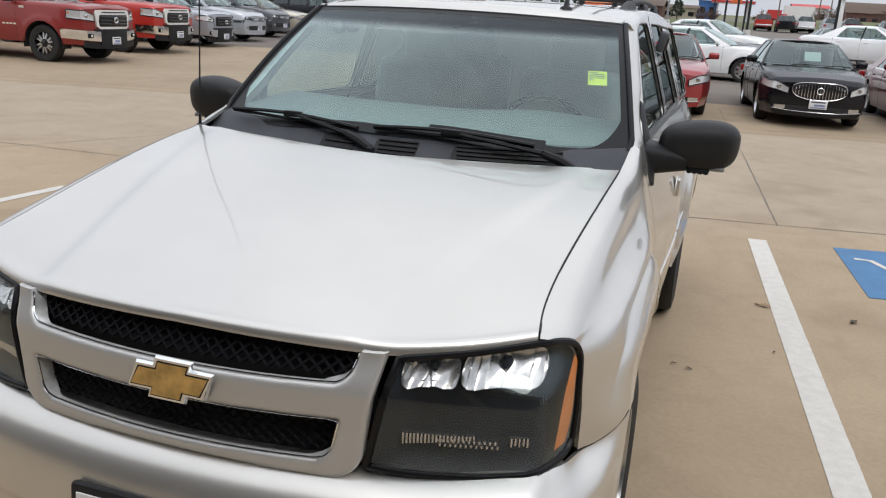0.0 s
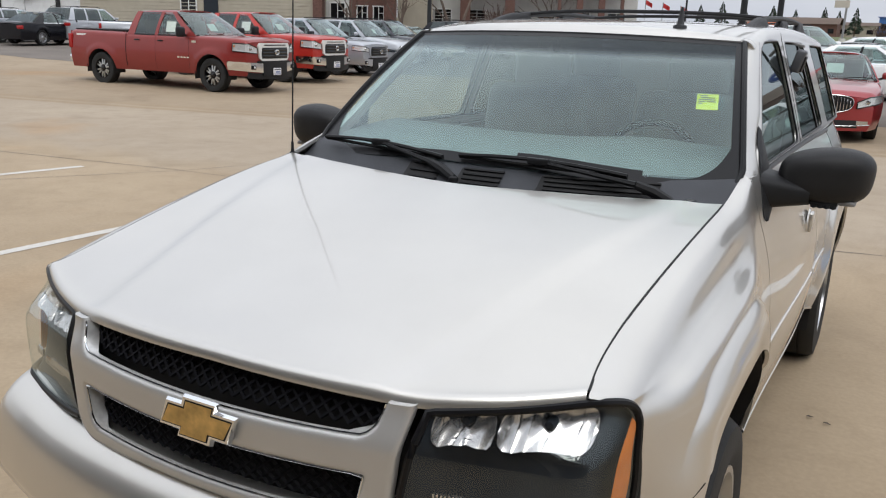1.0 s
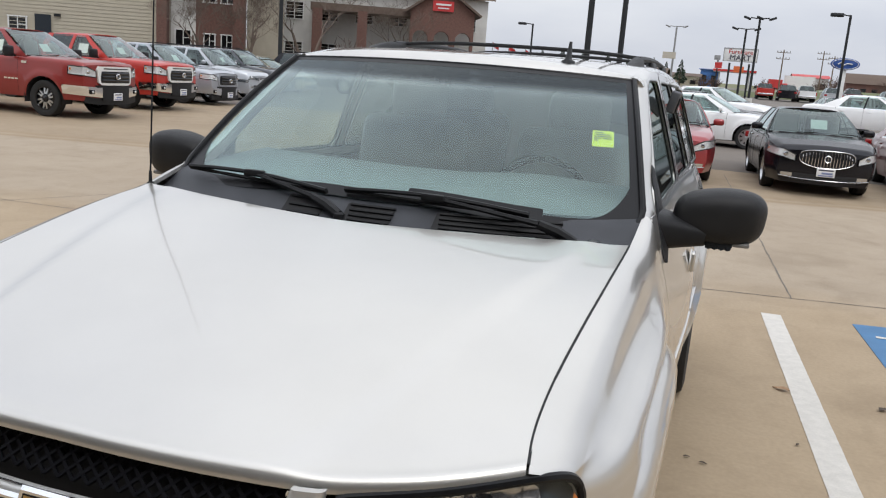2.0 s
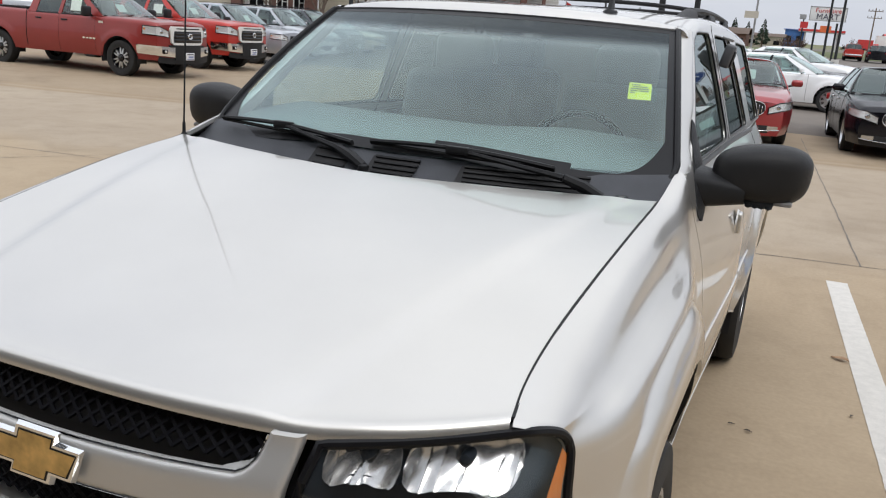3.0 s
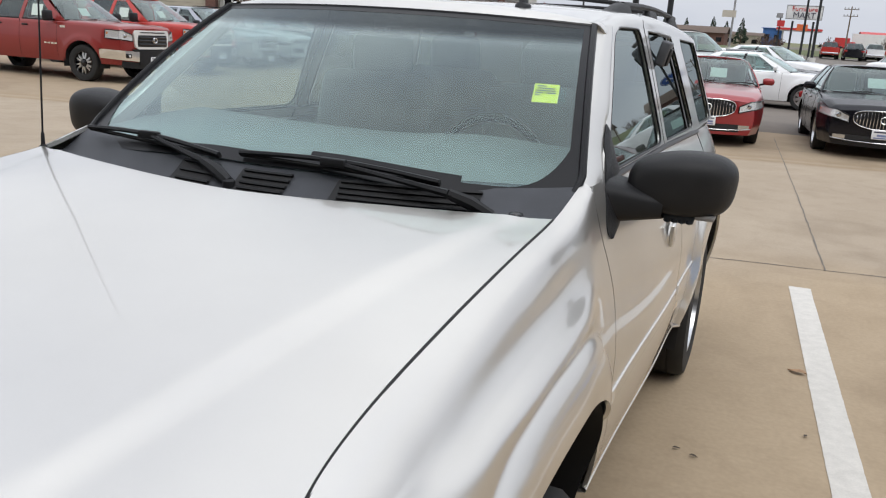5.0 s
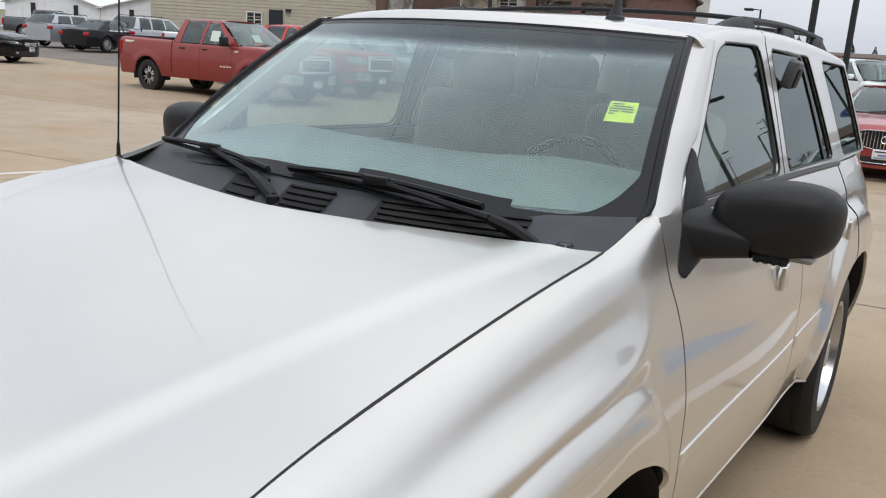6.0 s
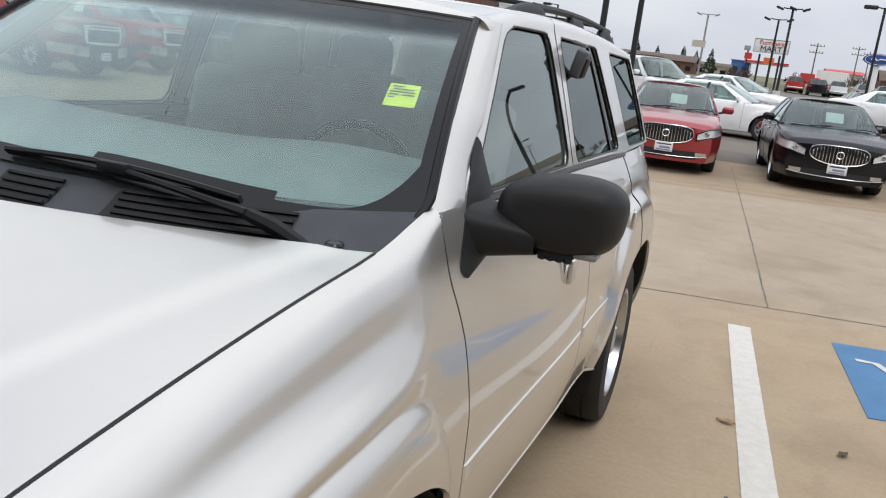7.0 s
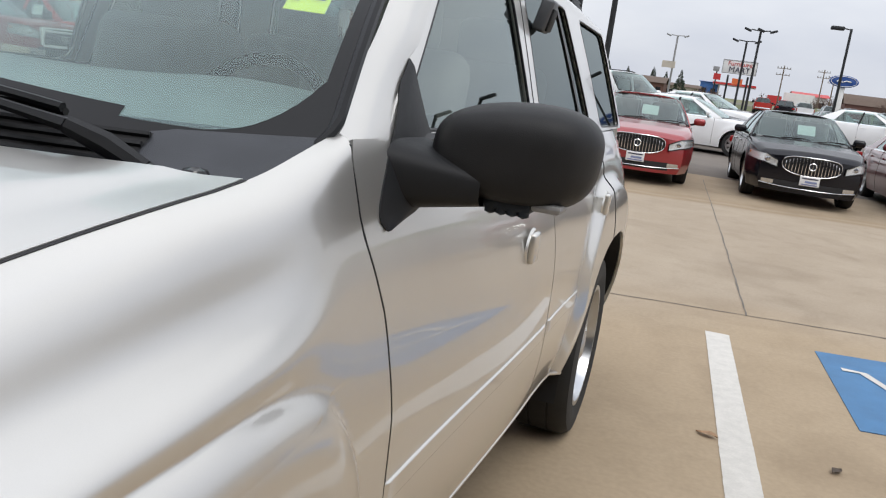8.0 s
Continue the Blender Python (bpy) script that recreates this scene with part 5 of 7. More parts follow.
    for sx, sy in ((0.37, 2.55), (-0.37, 2.55), (0.40, 3.45), (-0.40, 3.45)):
        se = new("seat")
        se.parent = car
        part("cushion", box(sx, sy - 0.2, 0.87, 0.52, 0.55, 0.18, 0.06, seg=3), CLOTH, se)
        part("backrest", box(sx, sy + 0.12, 1.18, 0.50, 0.14, 0.62, 0.06, m=Matrix.Rotation(radians(-14), 4, "X"), seg=3), CLOTH, se)
        part("headrest", box(sx, sy + 0.22, 1.55, 0.27, 0.10, 0.19, 0.05, seg=3), CLOTH, se)
    part("headliner", surf(lambda u, v: (u * 0.62, 2.12 + 2.45 * v, 1.665 + 0.02 * (1 - u * u)), lin(-1, 1, 9), lin(0, 1, 9)), CLOTH, car)
    # wheels
    for s in (-1, 1):
        wheel(0.384, 0.250, 6, car, s * 0.80, YF, s, z=0.379)
        wheel(0.384, 0.250, 6, car, s * 0.825, YR, s, z=0.379)
    return car


build_suv()


def build_paper():
    st = thing("window_sticker", "bright yellow price note taped inside the windscreen", "sticker")
    P = lambda u, v, off: Vector((lambda x, y0, y1, z0, z1, b: (x, y0 + (y1 - y0) * v - b * 0.55 - off * 0.5, z0 + (z1 - z0) * v + b * 0.8 + off * 0.85))(
        u * (0.775 - 0.127 * v), 1.355 + 0.225 * u ** 2.1, 2.020 + 0.095 * u ** 2.1, 1.302 + 0.012 * u, 1.722 - 0.016 * u * u, 0.022 * math.sin(math.pi * v)))
    base = P(0.86, 0.48, -0.004)
    st.matrix_basis = Matrix.Translation(base)
    at = lambda u, v, off: tuple(P(u, v, off) - base)
    part("paper", thick(surf(lambda u, v: at(u, v, -0.004), lin(0.815, 0.905, 5), lin(0.425, 0.538, 4)), 0.0006), YELLOW, st)
    for u0, u1, v in ((0.825, 0.860, 0.522), (0.83, 0.89, 0.508), (0.822, 0.895, 0.494), (0.822, 0.85, 0.480), (0.822, 0.84, 0.466), (0.86, 0.895, 0.48)):
        part("bar", surf(lambda u, w: at(u, w, -0.0025), lin(u0, u1, 3), [v - 0.003, v + 0.003]), BAR_DARK, st)
    part("tape", surf(lambda u, v: at(u, v, -0.0030), lin(0.905, 0.93, 3), lin(0.42, 0.52, 3)), LAMP_GLASS, st)


def build_lock_box():
    """A grey key box hung over the rear door's glass."""
    lb = thing("key_lock_box", "grey key lock box hooked over the rear door window", "lock box")
    m = pose(0.715, 3.04, 1.655, 0, 14, 0)
    lb.matrix_basis = m
    part("box_body", box(0.030, 0, -0.02, 0.042, 0.075, 0.100, 0.010, seg=3), LOCK_GREY, lb)
    part("box_lid", box(0.053, 0, -0.028, 0.010, 0.060, 0.070, 0.005), PLASTIC, lb)
    part("hook", box(0.005, 0, 0.045, 0.05, 0.04, 0.012, 0.003), POLE_GREY, lb)
    


LOCK_GREY = mat("lock_grey", (0.10, 0.105, 0.115), 0.45, 0.2, 0.1, 20)
build_lock_box()


build_paper()


# ---------- other vehicles on the lot ----------
def vehicle(name, label, spec, body_mat, category="car", group="parked cars"):
    """A parked vehicle with its front at y = 0 and its rear at y = L, on wheels at z = 0."""
    S = spec
    car = thing(name, label, category, group)
    W, Ln, R, yf, yr, clr = S["W"] / 2, S["L"], S["R"], S["yf"], S["yr"], S["clr"]
    ar = R + S.get("gap", 0.06)
    top = lambda y: interp(S["top"], y)
    tf, tb, yn = S.get("taper", 0.17), S.get("rtaper", 0.12), 0.9

    def half(y):
        w = W
        if y < yn:
            w -= tf * ((yn - y) / yn) ** 2.2
        if y > Ln - yn:
            w -= tb * ((y - Ln + yn) / yn) ** 2.2
        return w

    def sx(y, z):
        w = half(y)
        zm = clr + 0.45 * (top(y) - clr)
        if z < zm:
            w -= 0.06 * ((zm - z) / (zm - clr)) ** 2
        else:
            w -= 0.05 * ((z - zm) / max(0.1, top(y) - zm)) ** 2
        for yc in (yf, yr):
            r = math.hypot(y - yc, z - R)
            w += 0.02 * (1 - smoothstep(ar + 0.08, ar + 0.16, r))
        return w

    def az(y):
        best = clr
        for yc in (yf, yr):
            d = ar ** 2 - (y - yc) ** 2
            if d > 0:
                best = max(best, R + math.sqrt(d))
        return best

    def section(y, v):
        s, a = math.copysign(1, v), abs(v)
        lo, tp = az(y), top(y)
        sh = max(tp - S.get("shoulder", 0.10), lo + 0.03)
        if a < 0.62:
            z = lo + (sh - lo) * a / 0.62
            return (s * sx(y, z), y, z)
        x0 = sx(y, sh)
        if a < 0.82:
            p = bez((x0, sh), (x0 - 0.015, tp - 0.004), (x0 - 0.13, tp), (a - 0.62) / 0.2)
            return (s * p[0], y, p[1])
        k = (a - 0.82) / 0.18
        return (s * (x0 - 0.13) * (1 - k), y, tp + 0.025 * math.sin(k * math.pi / 2))
    ys = sorted(set([0, 0.03, 0.08] + lin(0.15, Ln - 0.15, 40) + [Ln - 0.08, Ln - 0.03, Ln] + [p for p, _ in S["top"]] + [yc - ar * math.cos(math.pi * i / 18) for yc in (yf, yr) for i in range(19)]))
    vs = lin(0, 0.62, 9) + lin(0.62, 0.82, 6)[1:] + lin(0.82, 1, 5)[1:]
    vv = vs
    bm = bmesh.new()
    surf(lambda y, v: section(y, v), ys, vv, bm)
    surf(lambda y, v: section(y, -v if v else -1e-9), ys, vv, bm)
    bulge = S.get("bulge", 0.10)

    def cap(x, z, off=0.0):
        """The front's face."""
        w0 = sx(0, z)
        return (x, -bulge * (1 - min(1, abs(x / w0)) ** 2) + S.get("rake", 0.0) * (z - clr) / (top(0) - clr) + off, z)

    def rcap(x, z, off=0.0):
        w0 = sx(Ln, z)
        return (x, Ln + 0.06 * (1 - min(1, abs(x / w0)) ** 2) + off, z)
    zc = lambda v: clr + (top(0) - clr) * v
    surf(lambda u, v: cap(u * sx(0, zc(v)) * (1 if v < 0.9 else 1 - 0.8 * (v - 0.9)), zc(v) + 0.02 * max(0, v - 0.9) * 10 * (1 - u * u)), lin(-1, 1, 15), lin(0, 1, 11), bm)
    zr_ = lambda v: clr + 0.05 + (top(Ln) - clr - 0.05) * v
    surf(lambda u, v: rcap(u * sx(Ln, zr_(v)), zr_(v)), lin(-1, 1, 11), lin(0, 1, 9), bm)
    part("body", bm, body_mat, car, angle=50)
    part("underbody", box(0, Ln / 2, clr + 0.10, 2 * W - 0.34, Ln - 0.5, 0.16), DARK_CABIN, car)
    # greenhouse
    zb, zr, wb, wr = S["belt"], S["H"], W - 0.075, S["wr"]
    a0, a1, d1, d0 = S["wsb"], S["wst"], S["rt"], S["rb"]
    gx = lambda z: wb - (wb - wr) * (z - zb) / (zr - 0.05 - zb) - 0.02 * math.sin(math.pi * (z - zb) / (zr - 0.05 - zb)) * -1
    zt = zr - 0.07
    part("windscreen", surf(lambda u, v: (u * (gx(zb) - 0.03 + (gx(zt) - gx(zb)) * v), a0 + (a1 - a0) * v - 0.16 * (1 - u * u) * (1 - 0.5 * v), zb + 0.01 + (zr - 0.045 - zb) * v + 0.03 * math.sin(math.pi * v)), lin(-1, 1, 11), lin(0, 1, 9)), CAR_GLASS, car).visible_shadow = False
    part("windscreen_border", tube([(u * (gx(zb) - 0.03), a0 - 0.16 * (1 - u * u), zb + 0.012) for u in lin(-1, 1, 13)], 0.022, 5), TRIM, car)
    part("rear_window", surf(lambda u, v: (u * (gx(zb) - 0.04 + (gx(zt) - gx(zb)) * v), d0 + (d1 - d0) * v + 0.05 * (1 - u * u), zb + 0.01 + (zr - 0.06 - zb) * v + 0.02 * math.sin(math.pi * v)), lin(-1, 1, 9), lin(0, 1, 7)), TINT_GLASS, car).visible_shadow = False

    def roof(u, v):
        y = a1 - 0.10 * (1 - u * u) * (1 - v) + (d1 - a1) * v
        e = smoothstep(0.86, 1.0, abs(u))
        return (u * (wr + 0.03), y, zr - 0.012 - 0.05 * (abs(u) ** 3) - 0.055 * e + 0.02 * math.sin(math.pi * v) - 0.02 * v)
    part("roof", thick(surf(roof, [-1, -0.97, -0.93] + lin(-0.87, 0.87, 13) + [0.93, 0.97, 1], lin(0, 1, 13)), 0.02, (0, 0, 1)), body_mat, car, angle=60)
    wins = S["windows"]
    for s in (-1, 1):
        def panel(nm, q, material, off, th, z0=zb - 0.01, z1=zt + 0.01):
            b0, b1, t0, t1 = q
            f = lambda u, v: (s * (gx(z0 + (z1 - z0) * v) + off), (b0 + (b1 - b0) * u) * (1 - v) + (t0 + (t1 - t0) * u) * v, z0 + (z1 - z0) * v)
            g = surf(f, lin(0, 1, 4), lin(0, 1, 7))
            if th:
                thick(g, th, (s, 0, 0))
            return part(nm, g, material, car)
        edges = [(a0 - 0.02, a1 - 0.02)] + [e for w in wins for e in ((w[0], w[2]), (w[1], w[3]))] + [(d0 + 0.02, d1 + 0.03)]
        for k in range(0, len(edges), 2):
            panel("pillar", (edges[k][0], edges[k + 1][0], edges[k][1], edges[k + 1][1]), body_mat if k in (0, len(edges) - 2) or S.get("painted", False) else TRIM, 0.004, 0.02)
        for w in wins:
            panel("side_window", w, CAR_GLASS if w is wins[0] else S.get("rear_glass", CAR_GLASS), -0.006, 0, zb, zt).visible_shadow = False
            panel("window_trim", (w[0], w[1], w[0], w[1]), S.get("belt_trim", TRIM), 0.008, 0.012, zb - 0.02, zb + 0.008)
        # mirror
        m = new("door_mirror")
        m.parent = car
        my = wins[0][0] + S.get("mirror_y", 0.12)
        ms = S.get("mirror", (0.20, 0.10, 0.13))
        part("mirror_shell", box(s * (W + ms[0] * 0.42), my, zb + 0.09, ms[0], ms[1], ms[2], 0.05, seg=3), S.get("mirror_mat", body_mat), m)
        part("mirror_arm", tube([(s * (W - 0.07), my + 0.02, zb + 0.02), (s * (W + 0.03), my, zb + 0.05)], 0.022, 6), TRIM, m)
        # handles and seams
        for y0 in S["handles"]:
            z0 = zb - 0.14
            part("door_handle", box(s * (sx(y0, z0) + 0.012), y0, z0, 0.03, 0.17, 0.035, 0.012), S.get("handle_mat", body_mat), car)
        for y0 in S["seams"]:
            part("door_gap", tube([(s * (sx(y0, z) - 0.003), y0, z) for z in lin(max(az(y0), clr + 0.06), zb - 0.02, 12)], 0.006, 4), TRIM, car)
        for yc in (yf, yr):
            part("wheel_liner", surf(lambda a, x: (s * x, yc - (ar + 0.004) * math.cos(a), R + (ar + 0.004) * math.sin(a)), lin(-0.2, math.pi + 0.2, 18), lin(W - 0.34, W - 0.02, 3)), DARK_CABIN, car)
            wheel(R, S["tw"], S["spokes"], car, s * (W - S["tw"] / 2 - 0.015), yc, s, S.get("rim", ALLOY), S.get("rim_r", 0.68), dish=S.get("dish"))
    # cabin
    part("cabin_floor", box(0, (a0 + d0) / 2 + 0.1, zb - 0.30, 2 * wb - 0.1, max(0.6, d0 - a0 - 0.1), 0.3), DARK_CABIN, car)
    part("dash", box(0, a0 + 0.12, zb - 0.02, 2 * wb - 0.16, 0.42, 0.10, 0.04), DASH, car)
    for x, y in S["seats"]:
        part("seat_back", box(x, y, zb + 0.05, 0.48, 0.14, 0.62, 0.05, m=Matrix.Rotation(radians(-10), 4, "X")), CLOTH, car)
        part("headrest", box(x, y + 0.06, zb + 0.40, 0.26, 0.09, 0.16, 0.04), CLOTH, car)
    if S.get("paper"):
        px, pw, ph = S["paper"]
        part("windscreen_paper", box(px, a0 + 0.30, zb + 0.20, pw, 0.004, ph, m=Matrix.Rotation(radians(-40), 4, "X")), GREEN_PAPER, car, "pale price sheet behind the windscreen")
    for x in (-0.35, 0.25):
        part("wiper", tube([(x, a0 - 0.13, zb + 0.035), (x + 0.28, a0 - 0.10, zb + 0.06), (x + 0.5, a0 - 0.05, zb + 0.05)], 0.009, 4), TRIM, car)
    STYLES[S["style"]](car, S, cap, sx, top, body_mat, rcap)
    return car


def plate_on(car, p, w=0.30, h=0.15):
    pl = new("dealer_plate")
    pl.parent = car
    pl.matrix_basis = Matrix.Translation(p)
    part("plate", box(0, 0, 0, w, 0.02, h, 0.006), PLATE, pl, "white dealer plate with unreadable print")
    part("bar", box(0.02, -0.012, -0.01, w * 0.6, 0.004, h * 0.22), BAR_BLUE, pl)
    part("bar", box(0.0, -0.012, h * 0.3, w * 0.8, 0.004, h * 0.14), BAR_DARK, pl)
    part("bar", box(0.0, -0.012, -h * 0.34, w * 0.8, 0.004, h * 0.12), BAR_BLUE, pl)


def on_cap(cap, pts, off):
    return [cap(x, z, off) for x, z in pts]


def patch(cap, fn, off, nu=12, nv=8, th=0.02):
    """A panel that follows the front: fn(u, v) gives x and z."""
    return thick(surf(lambda u, v: cap(*fn(u, v), off), lin(0, 1, nu), lin(0, 1, nv)), th, (0, -1, 0))


def ellipse_loop(cx, cz, a, b, n=40, e=1.0):
    out = []
    for k in range(n):
        c, s = math.cos(k * math.tau / n), math.sin(k * math.tau / n)
        out.append((cx + a * math.copysign(abs(c) ** e, c), cz + b * math.copysign(abs(s) ** e, s)))
    return out


def fill_loop(cap, loop, off, cz):
    bm = bmesh.new()
    cx = sum(p[0] for p in loop) / len(loop)
    c = bm.verts.new(cap(cx, cz, off))
    inner = None
    for q in (0.2, 0.4, 0.6, 0.8, 1.0):
        vs = [bm.verts.new(cap(cx + (x - cx) * q, cz + (z - cz) * q, off)) for x, z in loop]
        for k in range(len(vs)):
            n = (k + 1) % len(vs)
            bm.faces.new((c, vs[k], vs[n]) if inner is None else (inner[k], vs[k], vs[n], inner[n]))
        inner = vs
    return bm


def head_lamps(car, S, cap, sx, x0, z0, z1, y1, slant=0.05):
    """Wrap-round head lamps from x0 on the front to y1 along the flank."""
    for s in (-1, 1):
        h = new("headlight")
        h.parent = car

        def fn(u, v, off=0.0):
            z = z0 + (z1 - z0) * v * (0.62 + 0.38 * min(1.0, u / 0.55)) + slant * u * (1 - 0.6 * v)
            w0 = sx(0, z)
            if u < 0.6:
                x = x0 + (w0 - 0.01 - x0) * u / 0.6
                p = cap(x, z, -0.012 + off)
                return (s * p[0], p[1], p[2])
            t = (u - 0.6) / 0.4
            y = y1 * t
            return (s * (sx(y, z) + 0.010 - off), y + off * (1 - t), z)
        bright = S["style"] in ("pickup", "buick")
        part("lamp_housing", surf(fn, lin(0, 1, 17), lin(0, 1, 8)), LAMP_BRIGHT if bright else SMOKE, h, angle=20)
        if bright:
            part("reflector", surf(lambda u, v: fn(0.03 + 0.86 * u, 0.07 + 0.86 * v, -0.005 + 0.012 * math.sin(math.pi * v) * abs(math.sin(9 * u))), lin(0, 1, 21), lin(0, 1, 7)), LAMP_BRIGHT, h, angle=20)
        else:
            part("reflector", surf(lambda u, v: fn(0.05 + 0.66 * u, 0.08 + 0.62 * v * (0.55 + 0.45 * u), -0.006 + 0.010 * math.sin(math.pi * v)), lin(0, 1, 11), lin(0, 1, 6)), LAMP_BRIGHT, h, angle=20)
            part("light_bar", surf(lambda u, v: fn(0.10 + 0.84 * u, 0.80 + 0.10 * v, -0.006), lin(0, 1, 11), [0, 1]), LAMP_BRIGHT, h)
        part("lamp_lens", surf(lambda u, v: fn(u, v, -0.012), lin(0, 1, 17), lin(0, 1, 6)), LAMP_GLASS, h).visible_shadow = False
        part("lamp_seal", tube([fn(u, 0, -0.004) for u in lin(0, 1, 12)] + [fn(1, v, -0.004) for v in lin(0, 1, 5)[1:]] + [fn(u, 1, -0.004) for u in lin(1, 0, 12)[1:]] + [fn(0, 0.5, -0.004)], 0.010, 5, closed=True), TRIM, h)
        part("projector", lathe([(0.001, -0.02), (0.030, -0.015), (0.042, 0.0), (0.046, 0.03)], 16, "y", centre=(lambda p: (p[0], p[1] - 0.008, p[2]))(fn(0.42, 0.52))), CHROME if not bright else DULL_CHROME, h)
        part("turn_lens", surf(lambda u, v: fn(0.92 + 0.05 * u, 0.50 + 0.25 * v, -0.006), lin(0, 1, 5), lin(0, 1, 4)), AMBER, h)


def style_buick(car, S, cap, sx, top, body, rcap):
    g = new("grille")
    g.parent = car
    loop = ellipse_loop(0, 0.665, 0.45, 0.150, 44, 0.74)
    loop = [(x, z + 0.02 * (abs(x) / 0.4) ** 2) for x, z in loop]
    part("grille_bed", fill_loop(cap, loop, -0.006, 0.665), DARK_CABIN, g)
    part("grille_ring", tube(on_cap(cap, loop, -0.016), 0.0085, 6, closed=True), DULL_CHROME, g)
    for i in range(17):
        x = -0.40 + i * 0.05
        hgt = 0.143 * (1 - abs(x / 0.452) ** 2.8) ** 0.8
        part("grille_slat", tube([cap(x, 0.67 + hgt * k, -0.022 - 0.012 * (1 - k * k)) for k in lin(-0.95, 0.95, 7)], 0.0105, 5), DULL_CHROME, g)
    part("badge", tube(on_cap(cap, ellipse_loop(0, 0.675, 0.055, 0.055, 24), -0.040), 0.008, 6, closed=True), CHROME, g)
    part("badge", fill_loop(cap, ellipse_loop(0, 0.675, 0.052, 0.052, 20), -0.036, 0.675), SMOKE, g)
    head_lamps(car, S, cap, sx, 0.51, 0.600, 0.770, 0.56, 0.100)
    part("lower_intake", patch(cap, lambda u, v: (-0.55 + 1.1 * u, 0.27 + 0.13 * v), -0.004), DARK_CABIN, car)
    part("chrome_strip", tube([cap(x, 0.300 + 0.03 * abs(x / 0.75) ** 3, -0.014) for x in lin(-0.74, 0.74, 21)], 0.0070, 6), DULL_CHROME, car)
    for s in (-1, 1):
        part("fog_lamp", patch(cap, lambda u, v: (s * (0.53 + 0.18 * u), 0.325 + 0.065 * v), -0.010, 6, 4), REFLECTOR, car)
    p = cap(0, 0.45)
    plate_on(car, (p[0], p[1] - 0.014, 0.440))
    for s in (-1, 1):
        part("tail_lamp", box(s * (S["W"] / 2 - 0.16), S["L"] + 0.0, top(S["L"]) - 0.16, 0.30, 0.08, 0.14, 0.03), RED_LENS, car)


def style_sedan(car, S, cap, sx, top, body, rcap):
    g = new("grille")
    g.parent = car
    z0 = 0.62
    part("grille_bed", patch(cap, lambda u, v: (-0.38 + 0.76 * u, z0 - 0.05 + 0.13 * v), -0.008), PLASTIC, g)
    for k in range(3):
        part("grille_slat", tube([cap(x, z0 - 0.03 + 0.045 * k, -0.022) for x in lin(-0.37, 0.37, 11)], 0.008, 5), CHROME, g)
    part("badge", fill_loop(cap, ellipse_loop(0, z0 + 0.02, 0.07, 0.05, 20), -0.034, z0 + 0.02), CHROME, g)
    head_lamps(car, S, cap, sx, 0.44, 0.60, 0.71, 0.45, 0.07)
    part("lower_intake", patch(cap, lambda u, v: (-0.60 + 1.2 * u, 0.27 + 0.15 * v), -0.004), DARK_CABIN, car)
    plate_on(car, (0, cap(0, 0.46)[1] - 0.012, 0.47))
    for s in (-1, 1):
        part("fog_lamp", patch(cap, lambda u, v: (s * (0.62 + 0.10 * u), 0.33 + 0.07 * v), -0.008, 5, 4), REFLECTOR, car)
        part("tail_lamp", box(s * (S["W"] / 2 - 0.15), S["L"] - 0.02, top(S["L"]) - 0.14, 0.30, 0.12, 0.16, 0.03), RED_LENS, car)


